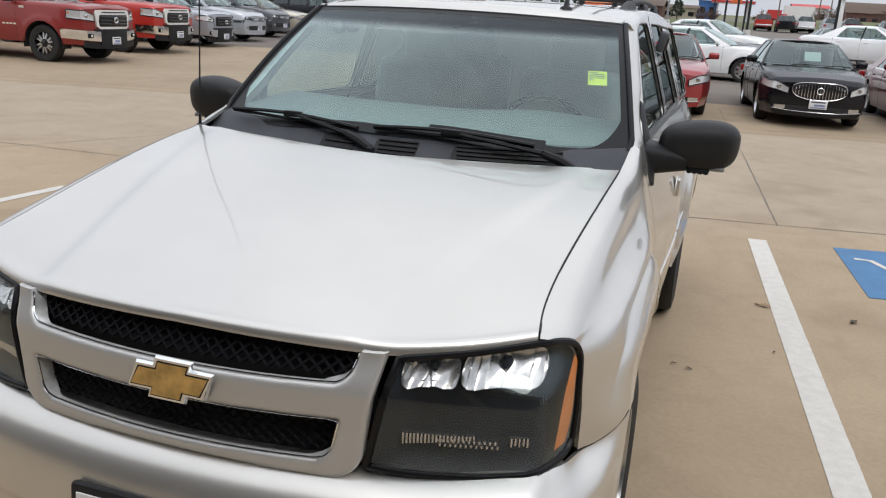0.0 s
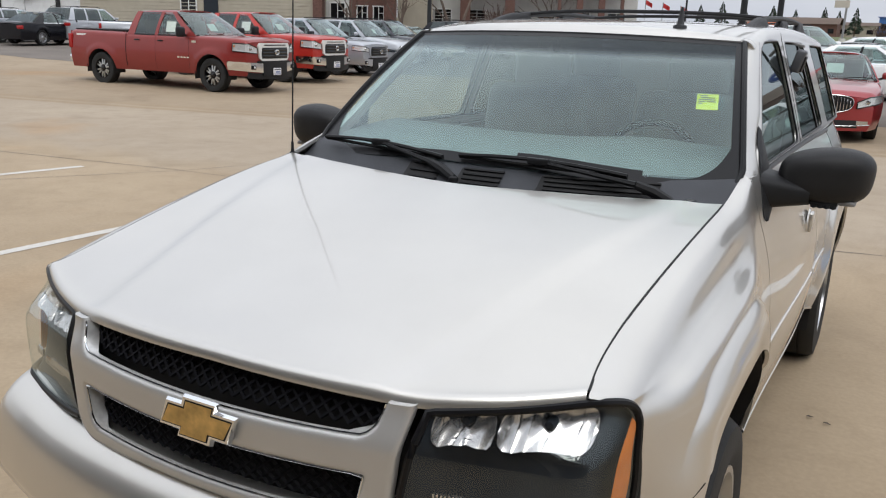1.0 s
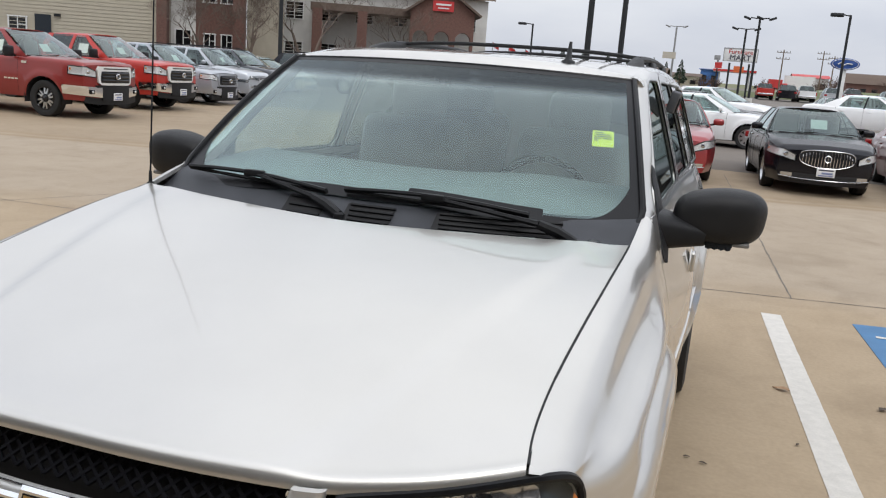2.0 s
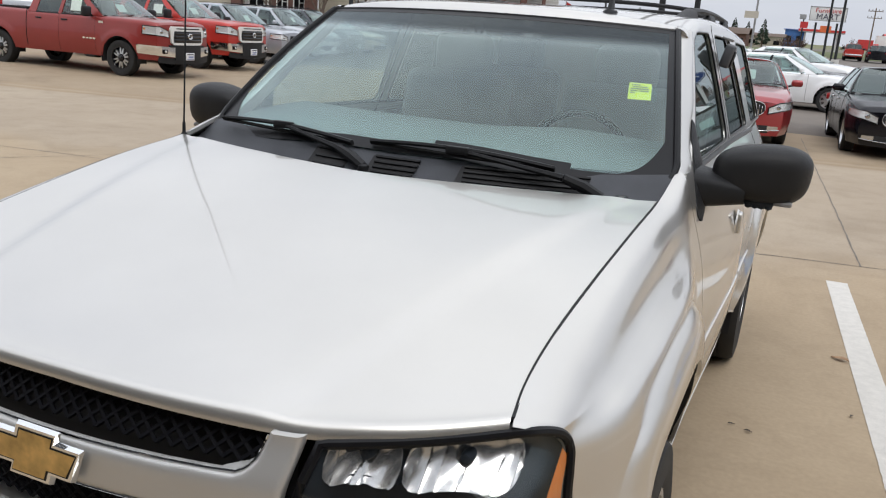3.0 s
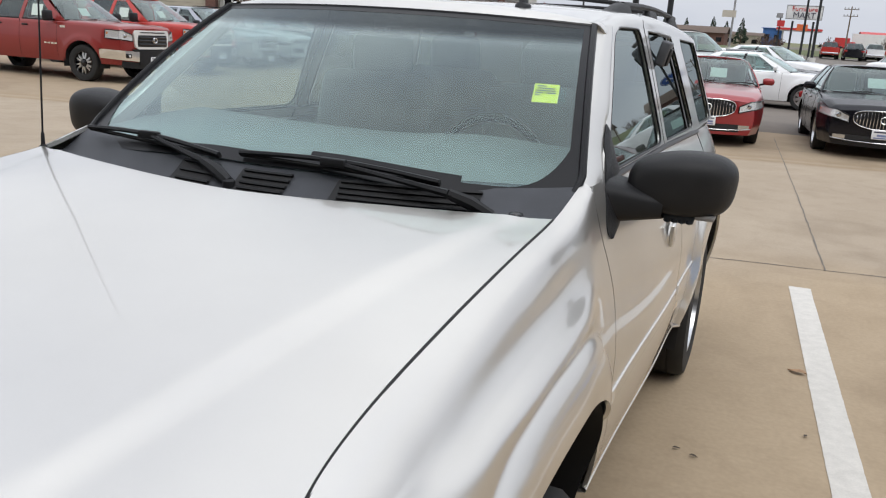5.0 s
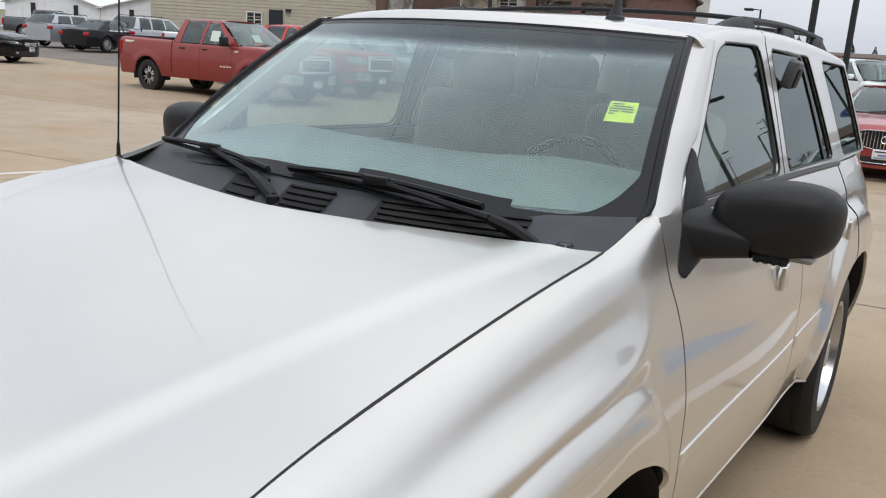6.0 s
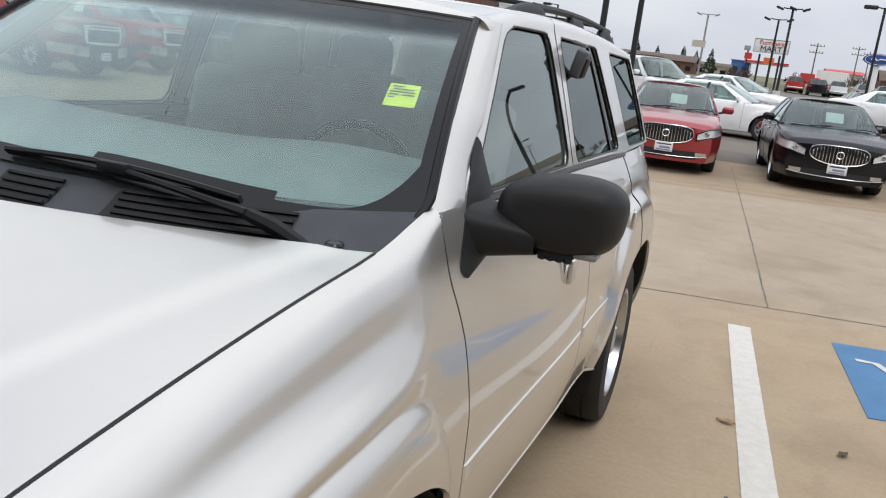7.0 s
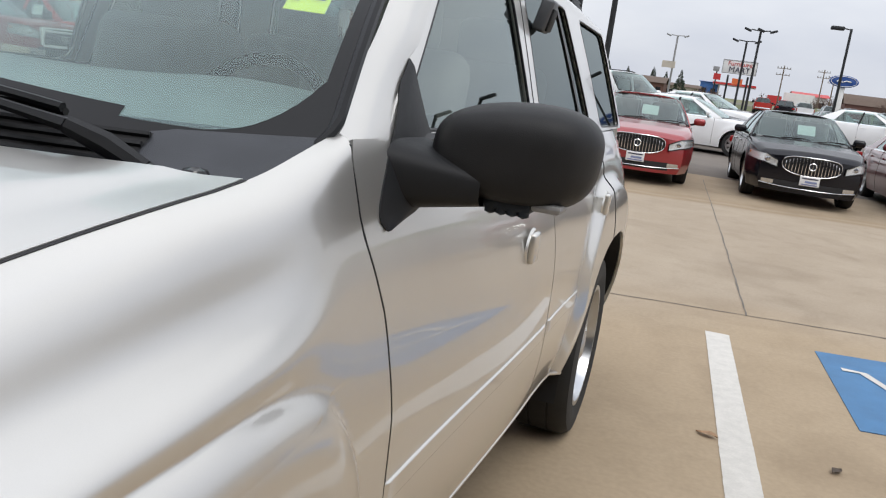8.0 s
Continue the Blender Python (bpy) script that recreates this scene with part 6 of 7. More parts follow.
def style_pickup(car, S, cap, sx, top, body, rcap):
    k = S["W"] / 2.03
    g = new("grille")
    g.parent = car
    zt, zl = top(0) - 0.01, top(0) - 0.35 * S["R"] / 0.35 - 0.02
    lp = [(-0.55 * k, zt), (0.55 * k, zt), (0.60 * k, zt - 0.07), (0.56 * k, zl + 0.05), (0.47 * k, zl), (-0.47 * k, zl), (-0.56 * k, zl + 0.05), (-0.60 * k, zt - 0.07)]
    dense = []
    for (x0, z0), (x1, z1) in zip(lp, lp[1:] + lp[:1]):
        dense += [(x0 + (x1 - x0) * t, z0 + (z1 - z0) * t) for t in lin(0, 1, 7)[:-1]]
    big = bool(S.get("chrome_grille"))
    # flat white stands for chrome mirroring the sky, its reflection put into colour
    frame_mat = SIGN_WHITE if big else body
    part("grille_frame", thick(fill_loop(cap, dense, -0.050 if big else -0.024, (zt + zl) / 2), 0.05, (0, -1, 0)), frame_mat, g, "chrome grille surround painted white for its sky reflection" if big else "", angle=30)
    inz0, inz1 = zl + 0.055, zt - (0.105 if big else 0.05)
    part("grille_bed", patch(cap, lambda u, v: ((-1 + 2 * u) * (0.455 + 0.055 * math.sin(math.pi * min(1, 0.25 + 0.6 * v))) * k, inz0 + (inz1 - inz0) * v), -0.056 if big else -0.030, 12, 6), PLASTIC, g)
    if big:
        part("grille_slot", patch(cap, lambda u, v: ((-0.42 + 0.84 * u) * k, zt - 0.060 + 0.024 * v), -0.056, 12, 3), DARK_CABIN, g)
    for i in range(3):
        z = inz0 + (inz1 - inz0) * (0.20 + 0.30 * i)
        part("grille_slat", thick(surf(lambda x, v: cap(x * k, z - 0.024 + 0.048 * v, -0.064 - 0.012 * math.sin(math.pi * v)), lin(-0.48, 0.48, 11), lin(0, 1, 4)), 0.01, (0, -1, 0)), GLOSS_BLACK, g)
    part("badge", tube(on_cap(cap, ellipse_loop(0, (zt + zl) / 2 - 0.01, 0.078, 0.056, 24), -0.084), 0.012, 6, closed=True), CHROME, g)
    part("badge", tube(on_cap(cap, ellipse_loop(0, (zt + zl) / 2 - 0.01, 0.032, 0.054, 20), -0.085), 0.009, 6, closed=True), CHROME, g)
    head_lamps(car, S, cap, sx, 0.605 * k, zl + 0.17, zt - 0.035, 0.36, 0.05)
    # bumper
    b1 = zl - 0.02
    ch = CHROME if S.get("chrome_grille") else body
    for s in (-1, 1):
        def corner(u, v):
            z = b1 - 0.26 + 0.23 * v + (0.03 + 0.03 * (1 - v)) * u
            w0 = sx(0, z)
            if u < 0.6:
                p = cap(0.44 * k + (w0 - 0.44 * k) * u / 0.6, z, -0.055)
                return (s * p[0], p[1], z)
            y = 0.50 * (u - 0.6) / 0.4
            return (s * (sx(y, z) + 0.012), y - 0.05 * (1 - (u - 0.6) / 0.4), z)
        part("bumper_end", surf(corner, lin(0, 1, 17), lin(0, 1, 6)), ch, car)
        part("fog_lamp", box(*(lambda p: (s * abs(p[0]), p[1] - 0.062, p[2]))(cap(0.76 * k, b1 - 0.13)), 0.13, 0.05, 0.10, 0.012), GLOSS_BLACK, car)
        part("fog_lamp_lens", lathe([(0.001, -0.008), (0.026, -0.006), (0.032, 0.0), (0.032, 0.02)], 14, "y", centre=(lambda p: (s * abs(p[0]), p[1] - 0.088, p[2]))(cap(0.76 * k, b1 - 0.13))), LAMP_BRIGHT, car)
    part("bumper_middle", patch(cap, lambda u, v: ((-0.46 + 0.92 * u) * k, b1 - 0.33 + 0.31 * v), -0.064, 12, 6, 0.06), PLASTIC, car)
    part("valance", patch(cap, lambda u, v: ((-0.88 + 1.76 * u) * k, b1 - 0.42 + 0.14 * v + 0.04 * (2 * u - 1) ** 4), -0.030, 16, 4, 0.06), PLASTIC, car)
    part("bumper_step", patch(cap, lambda u, v: ((-0.62 + 1.24 * u) * k, b1 - 0.035 + 0.05 * v), -0.058, 14, 4, 0.06), PLASTIC, car)
    p = cap(0, b1 - 0.2)
    plate_on(car, (0, p[1] - 0.075, b1 - 0.24), 0.30, 0.17)
    # bed: a dark slab on its solid top stands for the inside
    L0, L1 = S["bed"]
    part("dark_bed_top", box(0, (L0 + L1) / 2, top(L1 - 0.2) + 0.014, S["W"] - 0.34, L1 - L0 - 0.12, 0.03), DARK_CABIN, car)
    for s in (-1, 1):
        part("tail_lamp", box(s * (S["W"] / 2 - 0.055), S["L"] - 0.02, top(S["L"]) - 0.26, 0.10, 0.13, 0.36, 0.02), RED_LENS, car)
        part("cab_gap", tube([(s * (sx(L0 - 0.03, z) - 0.001), L0 - 0.03, z) for z in lin(S["clr"] + 0.1, top(L0) + 0.02, 10)], 0.012, 4), TRIM, car)
        for y in (S["yf"] + S["R"] + 0.12, S["yr"] + S["R"] + 0.12):
            part("mud_flap", box(s * (S["W"] / 2 - 0.15), y, S["clr"] - 0.02, 0.26, 0.012, 0.20), PLASTIC, car)
        for i in range(4):
            part("badge_bar", box(s * (sx(1.95, 0.84) + 0.004), 1.72 + i * 0.10, 0.80, 0.008, 0.075, 0.035), CHROME, car)
        part("side_badge", box(s * (sx(1.50, 1.10) + 0.004), 1.52, top(1.5) - 0.14, 0.008, 0.14, 0.05), CHROME, car)
        if S.get("decal"):
            part("bed_decal", box(s * (sx(S["L"] - 0.35, top(5) - 0.12) + 0.003), S["L"] - 0.42, top(S["L"] - 0.3) - 0.12, 0.006, 0.34, 0.05), SIGN_WHITE, car)
        if S.get("window_sheet"):
            part("window_sheet", box(s * (S["W"] / 2 - 0.115), S["window_sheet"], S["belt"] + 0.20, 0.006, 0.30, 0.26, m=Matrix.Rotation(radians(s * -16), 4, "Y")), GREEN_PAPER, car, "pale price sheet in the side window")
    part("tailgate_step", box(0, S["L"] + 0.10, S["clr"] + 0.22, S["W"] - 0.25, 0.16, 0.17, 0.03), CHROME, car)


def style_suv(car, S, cap, sx, top, body, rcap):
    style_sedan(car, S, lambda x, z, off=0.0: cap(x, z + 0.14, off), sx, top, body, rcap)
    for s in (-1, 1):
        part("roof_rail", tube([(s * (S["wr"] - 0.05), y, S["H"] - 0.01 + 0.05 * smoothstep(S["wst"] + 0.2, S["wst"] + 0.5, y) * smoothstep(S["rt"], S["rt"] - 0.3, y)) for y in lin(S["wst"] + 0.25, S["rt"] - 0.05, 14)], 0.016, 6), S.get("rail_mat", PLASTIC), car)


STYLES = {"buick": style_buick, "sedan": style_sedan, "pickup": style_pickup, "suv": style_suv}

SEDAN = dict(L=5.0, W=1.86, H=1.50, R=0.34, tw=0.23, yf=0.99, yr=3.83, clr=0.22, belt=1.00, wr=0.545, wsb=1.42, wst=2.30, rt=3.45, rb=4.30, spokes=9,
             top=[(0, 0.78), (0.12, 0.86), (0.5, 0.935), (1.0, 0.985), (1.5, 1.01), (2.5, 1.0), (4.2, 1.03), (4.7, 1.03), (4.92, 0.99), (5.0, 0.93)],
             windows=[(1.68, 2.72, 2.40, 2.66), (2.78, 3.66, 2.72, 3.32)], handles=(2.55, 3.52), seams=(1.62, 2.75, 3.75), seats=((0.38, 2.62), (-0.38, 2.62), (0.35, 3.5), (-0.35, 3.5)),
             style="sedan", bulge=0.16, taper=0.16, painted=False, belt_trim=CHROME, mirror=(0.21, 0.10, 0.13))
BUICK = dict(SEDAN, style="buick", bulge=0.20, wr=0.60, wsb=1.48, paper=(0.10, 0.30, 0.22), handle_mat=CHROME)
PICKUP = dict(L=5.81, W=2.03, H=1.93, R=0.41, dish=GLOSS_BLACK, tw=0.27, yf=1.00, yr=4.70, clr=0.42, gap=0.085, belt=1.315, wr=0.665, wsb=1.50, wst=2.36, rt=3.60, rb=3.74, spokes=6, rim_r=0.62, rear_glass=TINT_GLASS,
              top=[(0, 1.21), (0.06, 1.265), (0.30, 1.30), (1.0, 1.32), (1.6, 1.325), (3.70, 1.325), (3.80, 1.325), (3.82, 1.35), (5.7, 1.37), (5.81, 1.34)],
              windows=[(1.78, 2.74, 2.46, 2.70), (2.84, 3.52, 2.80, 3.46)], handles=(2.62, 3.4), seams=(1.70, 2.79), seats=((0.42, 2.62), (-0.42, 2.62), (0.4, 3.4), (-0.4, 3.4)),
              style="pickup", bulge=0.13, taper=0.10, rtaper=0.03, painted=True, mirror=(0.24, 0.14, 0.24), mirror_mat=PLASTIC, handle_mat=PLASTIC, bed=(3.82, 5.78),
              chrome_grille="chrome", decal=True, window_sheet=2.32, paper=(0.0, 0.28, 0.22), shoulder=0.09, mirror_y=0.05)
TACOMA = dict(PICKUP, dish=None, L=5.5, W=1.86, H=1.78, R=0.37, clr=0.38, belt=1.16, wr=0.62, chrome_grille=None, decal=False, yf=0.95, yr=4.2, bed=(3.72, 5.45), window_sheet=None,
              top=[(0, 0.98), (0.10, 1.05), (0.4, 1.09), (1.0, 1.13), (1.6, 1.165), (3.62, 1.165), (3.70, 1.165), (3.72, 1.19), (5.4, 1.20), (5.5, 1.18)], taper=0.15)
SUV = dict(SEDAN, style="suv", L=4.85, W=1.92, H=1.74, R=0.365, clr=0.26, belt=1.15, wr=0.66, wsb=1.35, wst=2.05, rt=4.35, rb=4.78, yf=0.96, yr=3.75,
           top=[(0, 0.86), (0.12, 0.98), (0.5, 1.06), (1.0, 1.11), (1.4, 1.155), (4.5, 1.16), (4.75, 1.14), (4.85, 1.08)],
           windows=[(1.52, 2.52, 2.14, 2.50), (2.60, 3.50, 2.58, 3.42), (3.60, 4.40, 3.52, 4.20)], handles=(2.4, 3.4), seams=(1.42, 2.56, 3.56), seats=((0.38, 2.5), (-0.38, 2.5), (0.35, 3.4), (-0.35, 3.4)), painted=True, rear_glass=TINT_GLASS, belt_trim=TRIM)


def park(car, x, y, rz, dz=0.0):
    car.matrix_basis = pose(x, y, gz(x, y) + dz, 0, 0, rz)
    return car


park(vehicle("pickup_truck", "dark red double-cab pickup truck with a chrome grille", PICKUP, RED, "truck", "parked row"), -12.7, 15.30, 92.6)
park(vehicle("pickup_truck", "bright red pickup truck with a chrome grille", PICKUP, BRIGHT_RED, "truck", "parked row"), -13.5, 18.90, 92.6)
park(vehicle("pickup_truck", "grey silver compact pickup truck", TACOMA, GREY_SILVER, "truck", "parked row"), -14.2, 22.3, 92.6)
park(vehicle("crossover", "pale silver crossover with sleek headlights", dict(SUV, paper=(0.2, 0.2, 0.2)), PALE_SILVER, "car", "parked row"), -14.9, 25.6, 92.6)
park(vehicle("crossover", "dark grey crossover parked in the row", SUV, DARK_GREY, "car", "parked row"), -15.7, 28.9, 92.6)
park(vehicle("sedan", "tan sedan parked in the row", SEDAN, TAN_PAINT, "car", "parked row"), -16.4, 32.2, 92.6)
park(vehicle("crossover", "black SUV with roof rails", SUV, BLACK, "car", "parked row"), -15.2, 36.0, 92.6)

park(vehicle("sedan", "crimson red sedan with a chrome waterfall grille", BUICK, CRIMSON), -0.02, 14.80, 4.5)
park(vehicle("sedan", "glossy black sedan with a chrome waterfall grille", BUICK, BLACK), 2.72, 15.05, 4.0)
park(vehicle("sedan", "maroon red sedan with bright alloy wheels", SEDAN, MAROON), 5.25, 15.45, 3.0)


# ---------- more parked vehicles ----------
park(vehicle("crossover", "white crossover parked behind the sedans", SUV, WHITE), -0.25, 25.4, 50, 0.25)
park(vehicle("sedan", "white sedan parked across the lane", SEDAN, WHITE), 2.7, 25.5, 84)
park(vehicle("sedan", "white sedan with a long sloping hood", SEDAN, WHITE), 2.6, 31.8, 62, 0.15)
park(vehicle("sedan", "black sedan between two white sedans", SEDAN, BLACK), 2.4, 28.6, 80)
park(vehicle("sedan", "grey sedan parked in the back row", SEDAN, DARK_GREY), 6.0, 38.0, 8)
park(vehicle("sedan", "white sedan with multi-spoke alloy wheels", SEDAN, WHITE), 8.8, 34.8, 74, 0.20)
park(vehicle("crossover", "silver SUV with a roof rack by the building", dict(SUV, rail_mat=PLASTIC), PALE_SILVER), -36.0, 30.8, 190)
park(vehicle("sedan", "black sedan parked near the building", SEDAN, BLACK), -35.75, 28.3, 190)
park(vehicle("crossover", "silver wagon with dark windows", dict(SUV, H=1.58), GREY_SILVER), -38.7, 28.2, 190)
park(vehicle("sedan", "black hatchback at the lot's edge", SEDAN, BLACK), -26.5, 16.2, 120)
park(vehicle("pickup_truck", "dark grey pickup truck far off", TACOMA, DARK_GREY, "truck"), -46.5, 32.5, 120)
park(vehicle("pickup_truck", "pale silver pickup truck behind the row", TACOMA, PALE_SILVER, "truck"), -29.2, 31.0, 131)
far = [("red pickup truck parked in the far lot", BRIGHT_RED, 4.7, 103.5), ("white pickup truck parked in the far lot", WHITE, 9.0, 103.5), ("maroon pickup truck parked in the far lot", MAROON, 13.6, 103.0)]
for lab, m, x, y in far:
    park(vehicle("pickup_truck", lab, TACOMA, m, "truck", "far lot"), x, y, 180)
for lab, m, x, y in (("black SUV parked in the far lot", BLACK, 6.9, 101.5), ("silver SUV parked in the far lot", PALE_SILVER, 11.4, 101.0), ("grey SUV parked in the far lot", DARK_GREY, 17.0, 101.0)):
    park(vehicle("crossover", lab, SUV, m, "car", "far lot"), x, y, 180)
tk = park(vehicle("utility_truck", "white work truck with an orange roof bar", dict(PICKUP, chrome_grille=None), WHITE, "truck"), -4.9, 42.0, 15)
part("roof_bar", box(0, 2.9, 2.02, 1.5, 0.5, 0.16, 0.04), SIGN_ORANGE, tk, "orange roof light bar")


# ---------- marks on the ground ----------
def flat_quad(name, pts, z, material, label, category="", parent=None, t=0.004):
    bm = bmesh.new()
    a = [bm.verts.new((x, y, z)) for x, y in pts]
    b = [bm.verts.new((x, y, z + t)) for x, y in pts]
    bm.faces.new(b)
    n = len(pts)
    for k in range(n):
        bm.faces.new((a[k], a[(k + 1) % n], b[(k + 1) % n], b[k]))
    ob = part(name, bm, material, parent, smooth=False)
    return tagged(ob, label, category, kind="" if parent else "structure")


def worn_line(p0, p1, w, label):
    """A painted line with slightly wandering, chipped edges."""
    rng = random.Random(int(p0[0] * 100))
    a, b = Vector((*p0, 0)), Vector((*p1, 0))
    d = (b - a).normalized()
    s = Vector((-d.y, d.x, 0))
    bm = bmesh.new()
    n = int((b - a).length / 0.03) + 2
    rows = []
    for i in range(n):
        p = a + (b - a) * i / (n - 1)
        l, r = w / 2 + rng.uniform(-0.0018, 0.0008), w / 2 + rng.uniform(-0.0018, 0.0008)
        rows.append((bm.verts.new(p + s * l + Vector((0, 0, 0.003))), bm.verts.new(p - s * r + Vector((0, 0, 0.003)))))
    for q, r in zip(rows, rows[1:]):
        bm.faces.new((q[0], q[1], r[1], r[0]))
    tagged(part("parking_line", bm, WHITE_LINE, smooth=False), label, "line", "parking lines", "structure")


worn_line((1.514, 5.97), (1.835, 0.30), 0.150, "worn white painted parking line on concrete")
worn_line((-7.30, 5.50), (-8.15, 2.0), 0.11, "worn white painted parking line on concrete")
worn_line((-4.40, 4.60), (-4.70, 1.2), 0.11, "worn white painted parking line on concrete")


def ribbon(name, pts, w, material, label, z=0.003):
    rng = random.Random(len(pts) * 7)
    bm = bmesh.new()
    fine = []
    for (x0, y0), (x1, y1) in zip(pts, pts[1:]):
        n = max(2, int(math.hypot(x1 - x0, y1 - y0) / 0.12))
        fine += [(x0 + (x1 - x0) * k / n + rng.uniform(-0.006, 0.006), y0 + (y1 - y0) * k / n + rng.uniform(-0.006, 0.006)) for k in range(n)]
    rows = []
    for i, (x, y) in enumerate(fine):
        q = fine[min(i + 1, len(fine) - 1)]
        p = fine[max(i - 1, 0)]
        d = Vector((q[0] - p[0], q[1] - p[1], 0)).normalized()
        s = Vector((-d.y, d.x, 0)) * w / 2 * rng.uniform(0.5, 1.2)
        c = Vector((x, y, gz(x, y) + z))
        rows.append((bm.verts.new(c + s), bm.verts.new(c - s)))
    for a, b in zip(rows, rows[1:]):
        bm.faces.new((a[0], a[1], b[1], b[0]))
    tagged(part(name, bm, material, smooth=False), label, "joint", kind="structure")


ribbon("slab_joint", [(0.2, 6.38), (2.62, 6.78), (6.0, 7.35), (14, 8.6)], 0.016, JOINT, "dark sealed joint between concrete slabs")
ribbon("slab_joint", [(1.711, 6.62), (1.50, 10.5), (1.21, 15.42), (1.0, 19)], 0.014, JOINT, "dark sealed joint between concrete slabs")
ribbon("slab_joint", [(-1.4, 6.2), (-6.3, 6.0), (-12.0, 5.2)], 0.014, JOINT, "dark sealed joint between concrete slabs")
ribbon("slab_joint", [(-9.5, 1.0), (-6.2, 6.0), (-3.6, 11.5)], 0.012, JOINT, "dark sealed joint between concrete slabs")
ribbon("slab_joint", [(6.2, 7.4), (5.9, 15.5)], 0.012, JOINT, "dark sealed joint between concrete slabs")
ribbon("slab_joint", [(-6.0, 14.6), (0.4, 15.0), (4.4, 15.9), (12, 17.2)], 0.02, JOINT, "dark sealed joint between concrete slabs")

# blue stall marking with white strokes
C, U, V = Vector((2.112, 6.023, 0)), Vector((0.983, 0.182, 0)), Vector((0.062, -0.998, 0))
blue = new("stall_marking")
tagged(blue, "blue painted stall square with white strokes on concrete", "marking", kind="structure")
flat_quad("blue_square", [tuple((C + U * a + V * b).xy) for a, b in ((0, 0), (1.42, 0), (1.42, 1.33), (0, 1.33))], 0.001, BLUE_MARK, "", parent=blue)


def stroke(pts, w):
    rows = []
    bm = bmesh.new()
    P = [C + U * a + V * b for a, b in pts]
    for i, p in enumerate(P):
        d = (P[min(i + 1, len(P) - 1)] - P[max(i - 1, 0)]).normalized()
        s = Vector((-d.y, d.x, 0)) * w / 2
        rows.append((bm.verts.new(p + s + Vector((0, 0, 0.009))), bm.verts.new(p - s + Vector((0, 0, 0.009)))))
    for a, b in zip(rows, rows[1:]):
        bm.faces.new((a[0], a[1], b[1], b[0]))
    part("white_stroke", bm, WHITE_LINE, blue, smooth=False)


stroke([(0.10, 0.33), (0.22, 0.345), (0.34, 0.68), (0.62, 0.735), (1.02, 0.79)], 0.055)
stroke([(0.34, 0.79), (0.62, 0.845), (0.84, 0.88)], 0.05)
stroke([(0.66 + 0.30 * math.cos(a), 0.50 + 0.24 * math.sin(a)) for a in lin(radians(200), radians(400), 22)], 0.055)


def leaf(x, y, s, rz, material, label):
    bm = bmesh.new()
    rows = []
    for i, w in enumerate((0.02, 0.32, 0.48, 0.40, 0.22, 0.02)):
        rows.append([bm.verts.new(((i / 5 - 0.5) * s, k * w * s * 0.5, 0.004 + 0.06 * s * abs(k) + 0.05 * s * math.sin(i))) for k in (-1, 0, 1)])
    surf_faces = [(a[j], b[j], b[j + 1], a[j + 1]) for a, b in zip(rows, rows[1:]) for j in (0, 1)]
    for f in surf_faces:
        bm.faces.new(f)
    thick(bm, 0.001)
    ob = part("leaf", bm, material)
    ob.matrix_basis = pose(x, y, 0.005, 0, 0, rz)
    tagged(ob, label, "leaf", "fallen leaves")


DARK_LEAF = mat("dark_leaf", (0.07, 0.05, 0.035), 0.8, 0, 0.3, 60)
leaf(1.492, 4.156, 0.10, 160, LEAF, "dry pinkish brown leaf lying on concrete")
leaf(2.024, 4.10, 0.085, 60, DARK_LEAF, "dark curled leaf lying on concrete")
for x, y, s, r in ((1.009, 2.942, 0.034, 20), (1.085, 2.905, 0.036, -10), (1.525, 3.35, 0.034, 70)):
    leaf(x, y, s, r, DARK_LEAF, "small dark leaf lying on concrete")


# ---------- buildings ----------
def local_frame(x, y, deg):
    return pose(x, y, gz(x, y), 0, 0, deg)


def wall_window(parent, x, z, w, h, name="window", y=0.0, mull=2):
    """A framed window in a wall whose outside faces local -y."""
    wn = new(name)
    wn.parent = parent
    f = 0.07
    for cx, cz, sx, sz in ((x, z + h / 2, w + 2 * f, f), (x, z - h / 2, w + 2 * f, f), (x - w / 2, z, f, h), (x + w / 2, z, f, h)):
        part("window_frame", box(cx, y - 0.05, cz, sx, 0.12, sz), SIGN_WHITE, wn)
    part("pane", box(x, y - 0.02, z, w, 0.02, h), GLOSS_BLACK, wn)
    for i in range(1, mull):
        part("glazing_bar", box(x - w / 2 + w * i / mull, y - 0.045, z, 0.05, 0.05, h), SIGN_WHITE, wn)
    part("glazing_bar", box(x + w / 4, y - 0.045, z, w / 2, 0.05, 0.04), SIGN_WHITE, wn)
    return wn


def siding(parent, x0, x1, z0, z1, y=0.0, step=0.22, material=None):
    """Lapped boards, each with its own lower lip; joined, as they are past counting."""
    bm = bmesh.new()
    n = int((z1 - z0) / step)
    for k in range(n):
        a, b = z0 + k * step, z0 + (k + 1) * step
        v = [bm.verts.new(p) for p in ((x0, y - 0.035, a), (x1, y - 0.035, a), (x1, y - 0.004, b), (x0, y - 0.004, b), (x0, y, a), (x1, y, a))]
        bm.faces.new(v[:4])
        bm.faces.new((v[4], v[5], v[1], v[0]))
    ob = part("siding", bm, material or SIDING, parent, smooth=False)
    ob["kind"] = "stuff"


